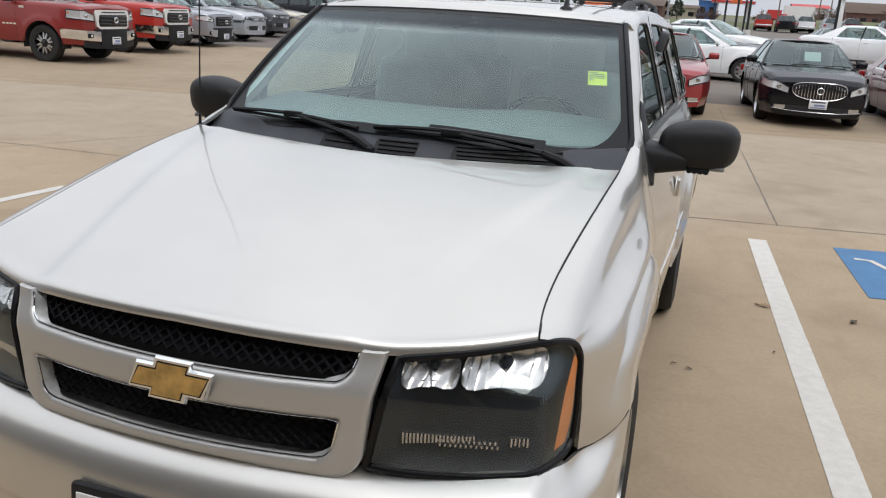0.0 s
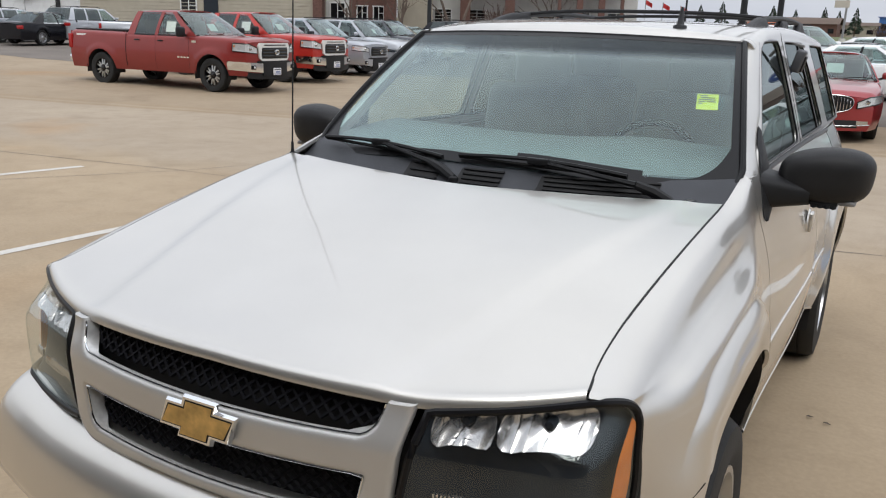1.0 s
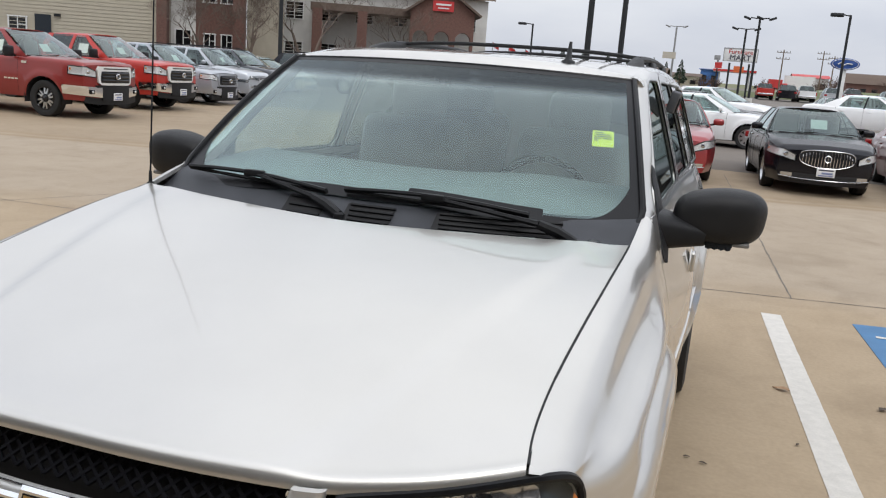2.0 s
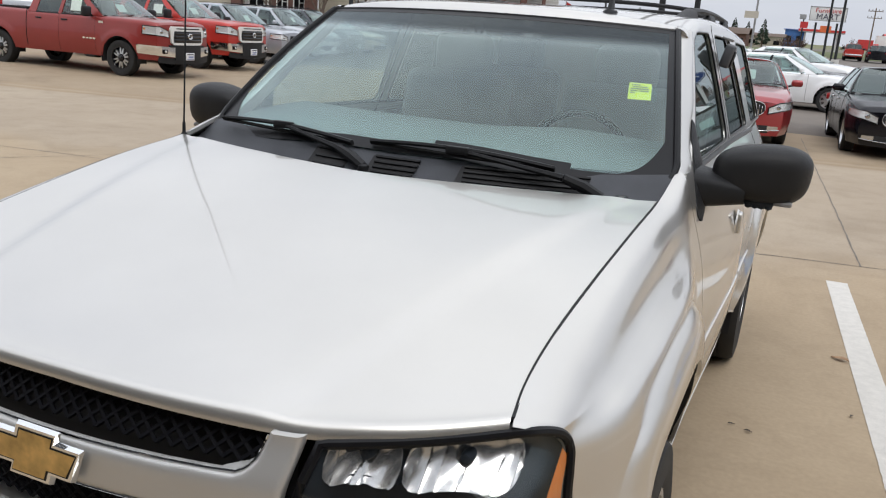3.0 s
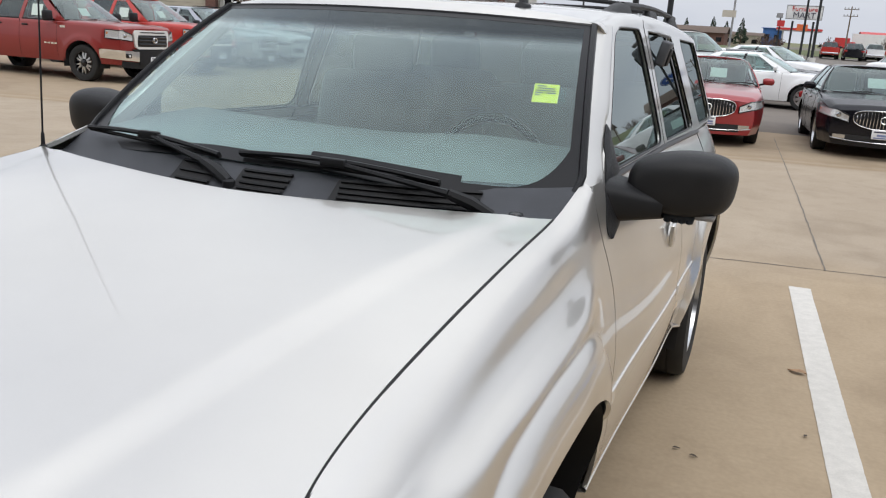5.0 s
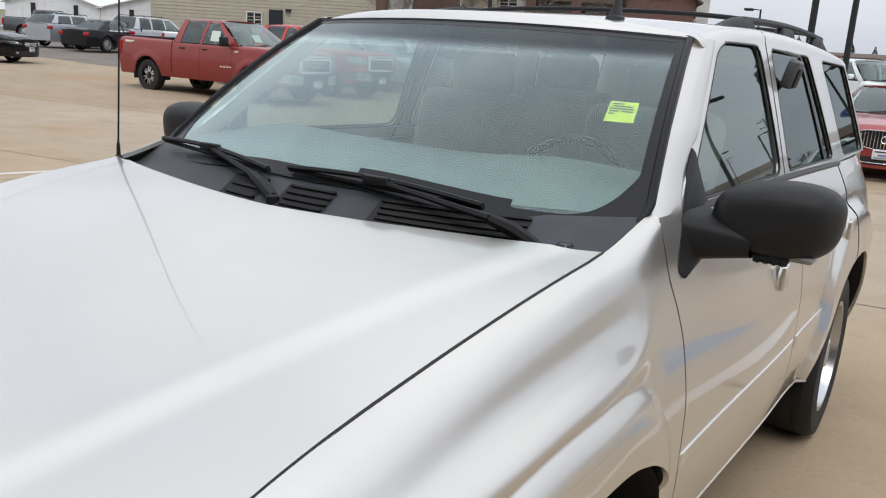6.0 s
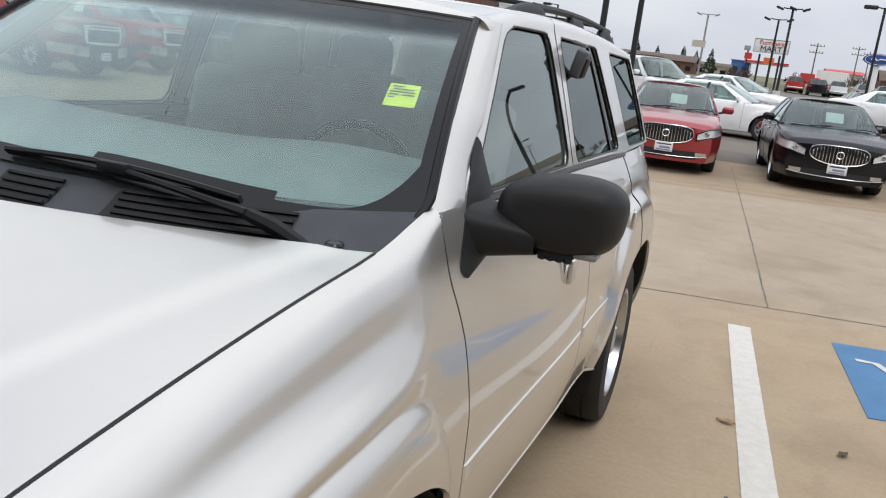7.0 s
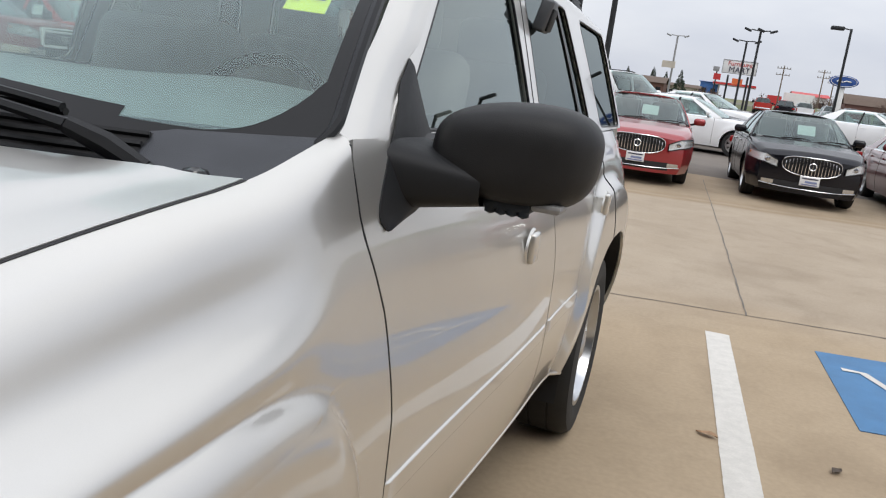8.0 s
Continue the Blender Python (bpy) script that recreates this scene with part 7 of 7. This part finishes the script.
motel = thing("motel", "two-storey motel with tan siding and brick piers", "building")
motel.matrix_basis = local_frame(-47.8, 37.6, 25.9)
part("wall", box(7.85, 4.0, 3.4, 15.7, 8.0, 6.8), SIDING, motel)
siding(motel, 0.0, 15.7, 0.0, 6.8)
part("roof", surf(lambda x, v: (x, -0.6 + 9.2 * v, 6.8 + 2.2 * math.sin(math.pi * v)), [-0.6, 23.6], lin(0, 1, 9)), ROOF_BROWN, motel)
wall_window(motel, 7.35, 2.05, 1.05, 0.95)
dr = new("door")
dr.parent = motel
part("door_leaf", box(8.85, -0.06, 1.6, 0.95, 0.08, 2.3), SMOKE, dr)
part("door_lamp", box(9.72, -0.12, 2.75, 0.35, 0.2, 0.14), PLASTIC, dr)
for x0 in (3.6, 8.0, 12.5):
    wall_window(motel, x0, 5.0, 1.2, 1.2)
part("brick_pier", box(16.02, 0.0, 3.4, 0.62, 0.9, 6.8), BRICK, motel)
part("wall", box(17.1, 1.2, 3.4, 1.56, 0.4, 6.8), STUCCO, motel)
wall_window(motel, 17.1, 2.0, 1.0, 1.0, y=1.0)
wall_window(motel, 17.1, 4.9, 1.0, 1.2, y=1.0)
part("wall", box(19.12, 1.2, 3.4, 2.5, 0.4, 6.8), BRICK, motel)
for x0 in (18.75, 19.85):
    wall_window(motel, x0, 1.9, 0.70, 0.9, y=1.0)
    wall_window(motel, x0, 4.9, 0.80, 1.2, y=1.0)
part("brick_pier", box(20.72, 0.2, 3.4, 0.72, 1.2, 6.8), BRICK, motel)
part("wall", box(22.25, 1.4, 3.4, 2.34, 0.4, 6.8), SIDING, motel)
siding(motel, 21.08, 23.42, 0.0, 6.8, 1.2)

wing = thing("motel_wing", "pale motel wing with white-framed windows", "building")
wing.matrix_basis = local_frame(-31.5, 56.0, 22)
part("wall", box(7.5, 4.0, 3.2, 16.0, 8.0, 6.4), STUCCO, wing)
siding(wing, -0.5, 15.5, 0.0, 6.4, 0.0, 0.24, STUCCO)
part("roof", surf(lambda x, v: (x, -0.6 + 9.2 * v, 6.4 + 2.0 * math.sin(math.pi * v)), [-1, 16], lin(0, 1, 9)), ROOF_BROWN, wing)
for i in range(6):
    for z in (1.8, 4.7):
        wall_window(wing, 1.0 + i * 2.6, z, 1.3, 1.25)


def arch_wall(parent, width, height, n, spring, material, th=0.5):
    """A wall with n arched openings through it."""
    bm = bmesh.new()
    bay = width / n
    r = bay * 0.36
    for side in (0, th):
        for i in range(n):
            cx = bay * (i + 0.5)
            low, up = [], []
            for k in range(13):
                a = math.pi - math.pi * k / 12
                low.append((cx + r * math.cos(a), side, spring + r * math.sin(a)))
                up.append((cx + r * math.cos(a), side, height))
            L = [bm.verts.new(p) for p in low]
            Uv = [bm.verts.new(p) for p in up]
            for k in range(12):
                bm.faces.new((L[k], L[k + 1], Uv[k + 1], Uv[k]))
            for xa, xb in ((bay * i, cx - r), (cx + r, bay * (i + 1))):
                bm.faces.new([bm.verts.new(p) for p in ((xa, side, 0), (xb, side, 0), (xb, side, height), (xa, side, height))])
    for i in range(n):
        cx = bay * (i + 0.5)
        prof = [(cx - r, 0)] + [(cx + r * math.cos(math.pi - math.pi * k / 12), spring + r * math.sin(math.pi * k / 12)) for k in range(13)] + [(cx + r, 0)]
        for p, q in zip(prof, prof[1:]):
            bm.faces.new([bm.verts.new(v) for v in ((p[0], 0, p[1]), (q[0], 0, q[1]), (q[0], th, q[1]), (p[0], th, p[1]))])
    bmesh.ops.remove_doubles(bm, verts=bm.verts[:], dist=0.001)
    return part("arched_wall", bm, material, parent, smooth=False)


canopy = thing("entrance_canopy", "brick entrance canopy with arched openings and a gabled roof", "building")
canopy.matrix_basis = local_frame(-21.2, 56.2, 24)
arch_wall(canopy, 4.6, 5.2, 3, 3.3, BRICK)
gb = bmesh.new()
for y in (0, 0.5):
    gb.faces.new([gb.verts.new(p) for p in ((0, y, 5.2), (4.6, y, 5.2), (2.3, y, 6.9))])
part("gable", gb, BRICK, canopy, smooth=False)
part("roof", thick(surf(lambda u, y: (2.3 + (u - 0.5) * 5.6, y, 7.05 - abs(u - 0.5) * 3.9), [0, 0.5, 1], lin(-0.4, 9.0, 4)), 0.15), ROOF_BROWN, canopy, smooth=False)
part("roof_side", box(-3.4, 4.0, 5.0, 7.4, 7.0, 0.5), ROOF_BROWN, canopy)
for x in (-6.6, -3.4):
    part("column", box(x, 0.8, 2.4, 0.7, 0.7, 4.9), BRICK, canopy)
part("sign_panel", box(2.3, -0.08, 5.6, 1.5, 0.1, 0.7), SIGN_RED, canopy, "red sign panel with white bars")
part("sign_bar", box(2.3, -0.15, 5.7, 1.1, 0.05, 0.12), SIGN_WHITE, canopy)
part("sign_bar", box(2.3, -0.15, 5.45, 0.8, 0.05, 0.08), SIGN_WHITE, canopy)
for i in range(3):
    fl = thing("flag_pole", "thin pole with a small red and white flag", "flag", "flags by the canopy")
    fl.matrix_basis = local_frame(-16.6 + 1.3 * i, 62.0, 0)
    part("pole", tube([(0, 0, 0), (0, 0, 3.5 - 0.2 * i)], 0.03, 6), POLE_GREY, fl)
    part("flag", surf(lambda u, v: (0.02 + 0.5 * u, 0.05 * math.sin(5 * u), 3.45 - 0.2 * i - 0.25 * u - 0.32 * v), lin(0, 1, 7), lin(0, 1, 4)), SIGN_RED, fl)


def shed(x, y, deg, w, d, h, rise):
    s = thing("storage_shed", "white metal storage shed with a low gabled roof", "building", "white sheds")
    s.matrix_basis = local_frame(x, y, deg)
    part("wall", box(w / 2, d / 2, h / 2, w, d, h), WHITE_WALL, s)
    g = bmesh.new()
    g.faces.new([g.verts.new(p) for p in ((0, 0, h), (w, 0, h), (w / 2, 0, h + rise))])
    part("gable", g, WHITE_WALL, s, smooth=False)
    part("roof", thick(surf(lambda u, y_: (w / 2 + (u - 0.5) * (w + 0.6), y_, h + rise + 0.06 - abs(u - 0.5) * 2 * rise * (w + 0.6) / w), [0, 0.5, 1], [-0.3, d]), 0.08), SIGN_WHITE, s, smooth=False)
    for i in range(int(w / 0.9)):
        part("wall_rib", box(0.45 + i * 0.9, -0.02, h / 2, 0.06, 0.05, h), WHITE_WALL, s)
    for i in range(2):
        part("downpipe", box(w * (0.3 + 0.45 * i), -0.08, h / 2, 0.35, 0.05, h), GLOSS_BLACK, s)


shed(-66.5, 38.0, 34, 7.6, 16, 2.2, 1.2)
shed(-60.2, 42.3, 34, 8.4, 16, 2.2, 1.15)

# unseen block behind the walk's start, added to darken the SUV's front-facing reflections
BLOCKER = mat("blocker_wall", (0.22, 0.20, 0.18), 0.7, 0, 0.08, 2)
dl = thing("light_blocker", "unseen dark block added to dim front-facing reflections", "building")
dl.matrix_basis = pose(-24, -7.5, 0)
part("wall", box(24, -4, 4.4, 48, 8, 8.8), BLOCKER, dl)
part("overhang", box(24, 0.35, 7.9, 48, 0.8, 1.8), BLOCKER, dl)
for i in range(12):
    part("dark_panel", box(2 + i * 4.0, 0.03, 3.3, 3.6, 0.06, 6.2), GLOSS_BLACK, dl)

# long pale building across the road on the other side
lb = thing("warehouse", "long pale warehouse across the road", "building")
lb.matrix_basis = local_frame(60, 10, 100)
part("wall", box(25, 5, 3.5, 60, 10, 7), WHITE_WALL, lb)
part("band", box(25, -0.06, 5.8, 60, 0.1, 0.5), SIGN_BLUE, lb)


# ---------- poles, signs, far buildings ----------
def lamp_pole(x, y, h, r, heads, label, material=POLE, arm=0.6):
    p = thing("lamp_pole", label, "lamp pole", "lot lamp poles")
    p.matrix_basis = local_frame(x, y, 0)
    part("shaft", tube([(0, 0, 0), (0, 0, h)], [r, r * 0.8], 10), material, p)
    part("footing", lathe([(r * 2.6, 0), (r * 2.6, 0.5), (0.001, 0.5)], 14, "z"), STUCCO, p)
    for k in range(heads):
        a = math.pi + (math.pi / max(1, heads - 1)) * k if heads > 1 else math.pi
        dx, dy = math.cos(a) * arm, math.sin(a) * arm * 0.5
        part("arm", tube([(0, 0, h - 0.05), (dx, dy, h + 0.02)], r * 0.45, 6), material, p)
        part("lamp_head", box(dx * 1.35, dy * 1.35, h - 0.02, 0.62, 0.36, 0.18, 0.06, m=Matrix.Rotation(0.35 * (1 if dx < 0 else -1) * (heads > 1), 4, "Y")), material, p)
    return p


lamp_pole(-3.33, 25.3, 9.5, 0.10, 2, "dark steel lot lamp pole")
lamp_pole(-2.33, 25.4, 9.5, 0.09, 2, "dark steel lot lamp pole")
lamp_pole(2.59, 75.5, 7.1, 0.12, 3, "dark lamp pole with three floodlight heads", arm=0.75)
lamp_pole(1.71, 85.5, 6.75, 0.12, 2, "dark lamp pole with two floodlight heads", arm=0.75)
lamp_pole(-6.34, 110.2, 8.0, 0.14, 2, "pale lamp pole with two heads and a small sign", POLE_GREY, 0.8)
lamp_pole(6.08, 45.2, 5.4, 0.075, 1, "dark lamp pole with one arm", arm=0.45)
lamp_pole(-19.85, 35.6, 8.5, 0.11, 2, "dark steel lot lamp pole")
lamp_pole(-13.6, 62.0, 5.0, 0.08, 1, "thin dark lamp pole far off")
lamp_pole(20.5, 90, 6.2, 0.12, 1, "dark lamp pole with one arm", arm=0.7)
lamp_pole(26.5, 95, 6.4, 0.12, 1, "dark lamp pole with one arm", arm=0.7)


def gooseneck_pole(x, y, h):
    """A lot lamp on a slim pole that bows over to its head."""
    p = thing("lamp_pole", "dark lamp pole with one curved arm", "lamp pole", "lot lamp poles")
    p.matrix_basis = local_frame(x, y, 0)
    part("shaft", tube([(0, 0, 0), (0, 0, h * 0.62)] + [(-0.9 * (1 - math.cos(a)), 0, h * 0.62 + 0.36 * h * math.sin(a)) for a in lin(0.15, 1.35, 9)], [0.11, 0.09] + [0.075] * 9, 8), POLE, p)
    part("footing", lathe([(0.28, 0), (0.28, 0.5), (0.001, 0.5)], 14, "z"), STUCCO, p)
    part("lamp_head", box(-1.05, 0, h * 0.975, 0.75, 0.34, 0.16, 0.06, m=Matrix.Rotation(-0.15, 4, "Y")), POLE, p)


gooseneck_pole(9.9, 35.1, 5.8)
gooseneck_pole(11.6, 33.6, 5.8)


def letters(name, text, size, depth, material, parent, m):
    cu = bpy.data.curves.new(name, "FONT")
    cu.body, cu.size, cu.extrude, cu.align_x, cu.align_y = text, size, depth, "CENTER", "CENTER"
    tmp = bpy.data.objects.new(name, cu)
    scene.collection.objects.link(tmp)
    me = bpy.data.meshes.new_from_object(tmp.evaluated_get(bpy.context.evaluated_depsgraph_get()))
    bpy.data.objects.remove(tmp)
    me.materials.clear()
    me.materials.append(material)
    ob = new(name, me)
    ob.parent, ob.matrix_basis = parent, m
    return ob


sg = thing("shop_sign", "white shop sign with red and dark lettering on poles", "sign")
sg.matrix_basis = pose(1.55, 90.4, 0)
part("panel", box(0, 0, 5.42, 3.25, 0.30, 1.28, 0.03), SIGN_WHITE, sg)
for cx, cz, sx, sz in ((0, 6.06, 3.3, 0.05), (0, 4.78, 3.3, 0.05), (-1.63, 5.42, 0.05, 1.28), (1.63, 5.42, 0.05, 1.28)):
    part("sign_edge", box(cx, -0.02, cz, sx, 0.36, sz), POLE_GREY, sg)
letters("lettering", "Furniture", 0.62, 0.02, SIGN_RED, sg, pose(0, -0.18, 5.72, 90, 0, 0))
letters("lettering", "MART", 0.78, 0.02, BAR_DARK, sg, pose(0, -0.18, 5.13, 90, 0, 0))
for x in (-0.95, 0.95):
    part("post", tube([(x, 0.1, 0.9), (x, 0.1, 4.6)], 0.10, 8), POLE, sg)
for x, z, w, h, mt in ((0.0, 4.0, 1.0, 0.62, SIGN_ORANGE), (-2.0, 4.3, 0.7, 0.6, SIGN_RED), (-2.2, 5.05, 0.6, 0.45, POLE_GREY)):
    part("small_panel", box(x, 0.0, z, w, 0.2, h), mt, sg)
part("post", tube([(-2.1, 0.1, 0.9), (-2.1, 0.1, 5.2)], 0.07, 8), POLE, sg)

ov = thing("oval_sign", "blue oval dealer sign on a white pylon", "sign")
ov.matrix_basis = pose(9.0, 70.0, gz(9, 70))
eb = lathe([(0.001, -0.12), (0.9, -0.12), (1.0, -0.08), (1.0, 0.08), (0.9, 0.12), (0.001, 0.12)], 40, "y")
bmesh.ops.scale(eb, vec=(1.02, 1, 0.44), verts=eb.verts[:])
bmesh.ops.translate(eb, vec=(0, 0, 3.65), verts=eb.verts[:])
part("oval_panel", eb, SIGN_BLUE, ov)
part("oval_rim", tube([(0.90 * math.cos(a), -0.13, 3.65 + 0.37 * math.sin(a)) for a in lin(0, math.tau, 37)[:-1]], 0.022, 5, closed=True), SIGN_WHITE, ov)
part("script_bar", tube([(-0.5, -0.14, 3.62), (-0.3, -0.14, 3.78), (-0.1, -0.14, 3.58), (0.15, -0.14, 3.70), (0.5, -0.14, 3.66)], 0.05, 6), SIGN_WHITE, ov)
part("pylon", box(0, 0.2, 1.6, 0.36, 0.3, 3.3, 0.04), SIGN_WHITE, ov)

ys_ = thing("pole_sign", "small pale sign high on a pole", "sign")
ys_.matrix_basis = local_frame(-6.5, 109.5, 0)
part("panel", box(-0.3, 0, 4.4, 1.6, 0.2, 0.8), TAN_PAINT, ys_)


def utility_pole(x, y, h):
    u = thing("utility_pole", "wooden utility pole with two crossarms", "utility pole", "utility poles")
    u.matrix_basis = local_frame(x, y, 0)
    part("shaft", tube([(0, 0, 0), (0, 0, h)], [0.11, 0.08], 8), WOOD_POLE, u)
    for z in (h - 0.4, h - 1.3):
        part("crossarm", box(0, 0, z, 1.9, 0.08, 0.09), WOOD_POLE, u)
        for xx in (-0.85, -0.4, 0.4, 0.85):
            part("insulator", lathe([(0.05, 0), (0.07, 0.08), (0.03, 0.2)], 8, "z", centre=(xx, 0, z + 0.07)), POLE_GREY, u)


utility_pole(7.6, 130.3, 6.6)
utility_pole(14.7, 150, 7.4)
utility_pole(16.6, 152, 6.8)
utility_pole(23.5, 110, 9.2)
utility_pole(46, 170, 9)


def bank(x, y):
    """Height of the grass bank behind the far lot, above the lot."""
    return 0.05 + (0.25 + 1.05 * smoothstep(5, 16, x)) * smoothstep(109, 124, y)


tagged(part("grass_bank", surf(lambda x, y: (x, y, gz(x, y) + bank(x, y)), lin(-14, 74, 45), lin(108.5, 140, 16)), GRASS), "sloping green grass bank beyond the far lot", kind="structure")


def low_building(x, y, w, d, h, wall, roof_m, label, rise=1.2, n_win=0):
    b = thing("low_building", label, "building", "far buildings")
    b.matrix_basis = local_frame(x, y, 0)
    part("wall", box(w / 2, d / 2, h / 2, w, d, h), wall, b)
    part("roof", surf(lambda xx, v: (xx, -0.4 + (d + 0.8) * v, h + rise * math.sin(math.pi * v)), [-0.4, w + 0.4], lin(0, 1, 7)), roof_m, b)
    for i in range(n_win):
        part("window", box((i + 0.5) * w / n_win, -0.03, h * 0.5, w / n_win * 0.5, 0.08, h * 0.35), GLOSS_BLACK, b)


low_building(-24, 150, 14, 9, 2.1, BRICK, ROOF_BROWN, "long low brick building with a brown roof", 1.1, 8)
low_building(-10.5, 158, 6, 8, 2.0, TAN_PAINT, ROOF_BROWN, "tan flat-roofed shop far off", 0.6, 3)
low_building(-5.0, 176, 3.4, 6, 3.6, CANOPY_BLUE, SIGN_BLUE, "blue filling-station shop far off", 0.2, 2)
low_building(42, 190, 30, 10, 3.2, STUCCO, ROOF_BROWN, "long pale apartment block far off", 1.6, 14)
low_building(24, 195, 9, 9, 2.8, BRICK, ROOF_BROWN, "brick house with a dark roof far off", 2.2, 4)
low_building(14, 200, 7, 9, 3.4, STUCCO, SIGN_RED, "pale shop with a red roof far off", 0.8, 3)
fs = thing("filling_station_canopy", "red and white filling-station canopy on posts", "canopy")
fs.matrix_basis = local_frame(-1.6, 172, 0)
part("canopy_roof", box(3.0, 3, 3.5, 8.0, 6, 0.35), SIGN_WHITE, fs)
part("canopy_band", box(3.0, -0.06, 3.62, 8.0, 0.1, 0.4), SIGN_RED, fs)
for x in (0.2, 5.8):
    part("post", box(x, 3, 1.7, 0.3, 0.3, 3.4), SIGN_WHITE, fs)
tr = thing("box_trailer", "white box trailer far off", "trailer")
tr.matrix_basis = local_frame(10.5, 168, 0)
part("box", box(2.5, 1.2, 2.1, 5.2, 2.4, 2.5), SIGN_WHITE, tr)
for x in (0.8, 4.0):
    part("wheel", lathe([(0.001, -0.1), (0.5, -0.1), (0.5, 0.15), (0.001, 0.15)], 16, "y", centre=(x, 0.2, 0.5)), RUBBER, tr)
rt = thing("delivery_truck", "red delivery truck far off", "truck")
rt.matrix_basis = local_frame(7.5, 165, 0)
part("box", box(1.2, 1.1, 1.6, 2.4, 2.2, 1.8), SIGN_RED, rt)
part("cab", box(2.9, 1.1, 1.2, 0.9, 2.0, 1.4, 0.15), SIGN_RED, rt)


def bare_tree(x, y, h, seed, label, depths=5):
    rng = random.Random(seed)
    t = thing("bare_tree", label, "tree", "bare trees")
    t.matrix_basis = local_frame(x, y, 0)
    trunk, crown = bmesh.new(), bmesh.new()

    def grow(p, d, length, r, depth, bm):
        pts, rs, q = [p], [r], p
        for k in range(4):
            d = (d + Vector((rng.uniform(-.18, .18), rng.uniform(-.18, .18), rng.uniform(-.05, .12)))).normalized()
            q = q + d * length / 4
            pts.append(q)
            rs.append(r * (1 - 0.13 * (k + 1)))
        tube(pts, rs, 6 if depth < 2 else 4 if depth < 4 else 3, bm, cap=False)
        if depth < depths:
            for k in range(3):
                a = rng.uniform(0, math.tau)
                nd = (d * 0.75 + Vector((math.cos(a), math.sin(a), rng.uniform(0.0, 0.5))) * 0.75).normalized()
                grow(pts[rng.randint(2, 4)], nd, length * rng.uniform(0.55, 0.8), max(rs[-1] * 0.7, 0.007), depth + 1, crown)
    for s in range(2):
        grow(Vector((0.3 * s, 0, 0)), Vector((rng.uniform(-.2, .2), rng.uniform(-.2, .2), 1)).normalized(), h * 0.38, 0.13, 0, trunk)
    part("trunk", trunk, BARK, t)
    part("crown", crown, BARK, t)


bare_tree(-21.6, 41.5, 7.5, 3, "bare multi-stem tree by the motel")
bare_tree(-27.4, 44.3, 7.0, 5, "bare tree before the brick wall", 6)
bare_tree(-29.9, 42.9, 6.5, 8, "bare tree before the brick wall", 6)
bare_tree(-18.2, 46.0, 6.5, 11, "bare drooping tree by the canopy")
bare_tree(-86, 62, 12, 13, "bare tree behind the white sheds")


def evergreen(x, y, h, seed):
    rng = random.Random(seed)
    t = thing("evergreen_tree", "dark evergreen tree far off", "tree", "far evergreens")
    t.matrix_basis = local_frame(x, y, 0)
    part("trunk", tube([(0, 0, 0), (0, 0, h * 0.9)], [0.14, 0.03], 6), BARK, t)
    bm = bmesh.new()
    for i in range(220):
        k = rng.random() ** 0.7
        z = h * (0.12 + 0.86 * k)
        r = 0.28 * h * (1.05 - k) * rng.uniform(0.5, 1.0)
        a = rng.uniform(0, math.tau)
        c = Vector((r * math.cos(a), r * math.sin(a), z))
        o = Vector((math.cos(a), math.sin(a), -0.35)) * 0.10 * h * (1.1 - k)
        s = Vector((-math.sin(a), math.cos(a), 0)) * 0.05 * h * (1.2 - k)
        bm.faces.new([bm.verts.new(p) for p in (c - o * 0.4 - s, c + o, c - o * 0.4 + s)])
        bm.faces.new([bm.verts.new(p) for p in (c - o * 0.4, c + o * 0.9 + Vector((0, 0, 0.03 * h)), c - o * 0.2 + Vector((0, 0, 0.07 * h)))])
    part("crown", bm, NEEDLES, t, smooth=False)


for i, (x, y, h) in enumerate(((-7.4, 150, 4.6), (-14, 172, 5.0), (-19, 172, 4.6), (-23, 172, 5.2), (-27, 165, 5.0), (-11.5, 172, 4.4), (-31, 165, 5.6), (-35, 165, 5.0))):
    evergreen(x, y, h, 20 + i)


def shrub(x, y, w, h, seed, material=SHRUB):
    rng = random.Random(seed)
    t = thing("shrub", "leafless reddish brown shrub far off", "shrub", "far shrubs")
    t.matrix_basis = local_frame(x, y, 0)
    bm = bmesh.new()
    for i in range(60):
        a, k = rng.uniform(0, math.tau), rng.uniform(0.2, 1)
        tip = Vector((w / 2 * k * math.cos(a), w / 2 * k * math.sin(a), h * rng.uniform(0.6, 1.0) * (1.1 - 0.4 * k)))
        tube([(0.1 * math.cos(a), 0.1 * math.sin(a), 0), tip * 0.5 + Vector((0, 0, 0.1)), tip], [0.05, 0.03, 0.015], 4, bm, cap=False)
        for j in range(3):
            c = tip * rng.uniform(0.6, 1)
            d = Vector((rng.uniform(-1, 1), rng.uniform(-1, 1), rng.uniform(0, 1))) * 0.16 * h
            tube([c, c + d], [0.025, 0.01], 3, bm, cap=False)
    part("crown", bm, material, t)


for i, (x, y, w, h) in enumerate(((5.2, 118, 3.0, 2.4), (-3.2, 140, 3.4, 2.4), (-1.5, 142, 3.0, 2.2), (15.5, 160, 4, 3), (28, 170, 5, 4), (20, 180, 5, 4.2), (-17.5, 120, 4, 2.6), (34, 178, 5, 3.6))):
    shrub(x, y, w, h, 40 + i)
shrub(-23.0, 50.5, 4.5, 3.0, 77)
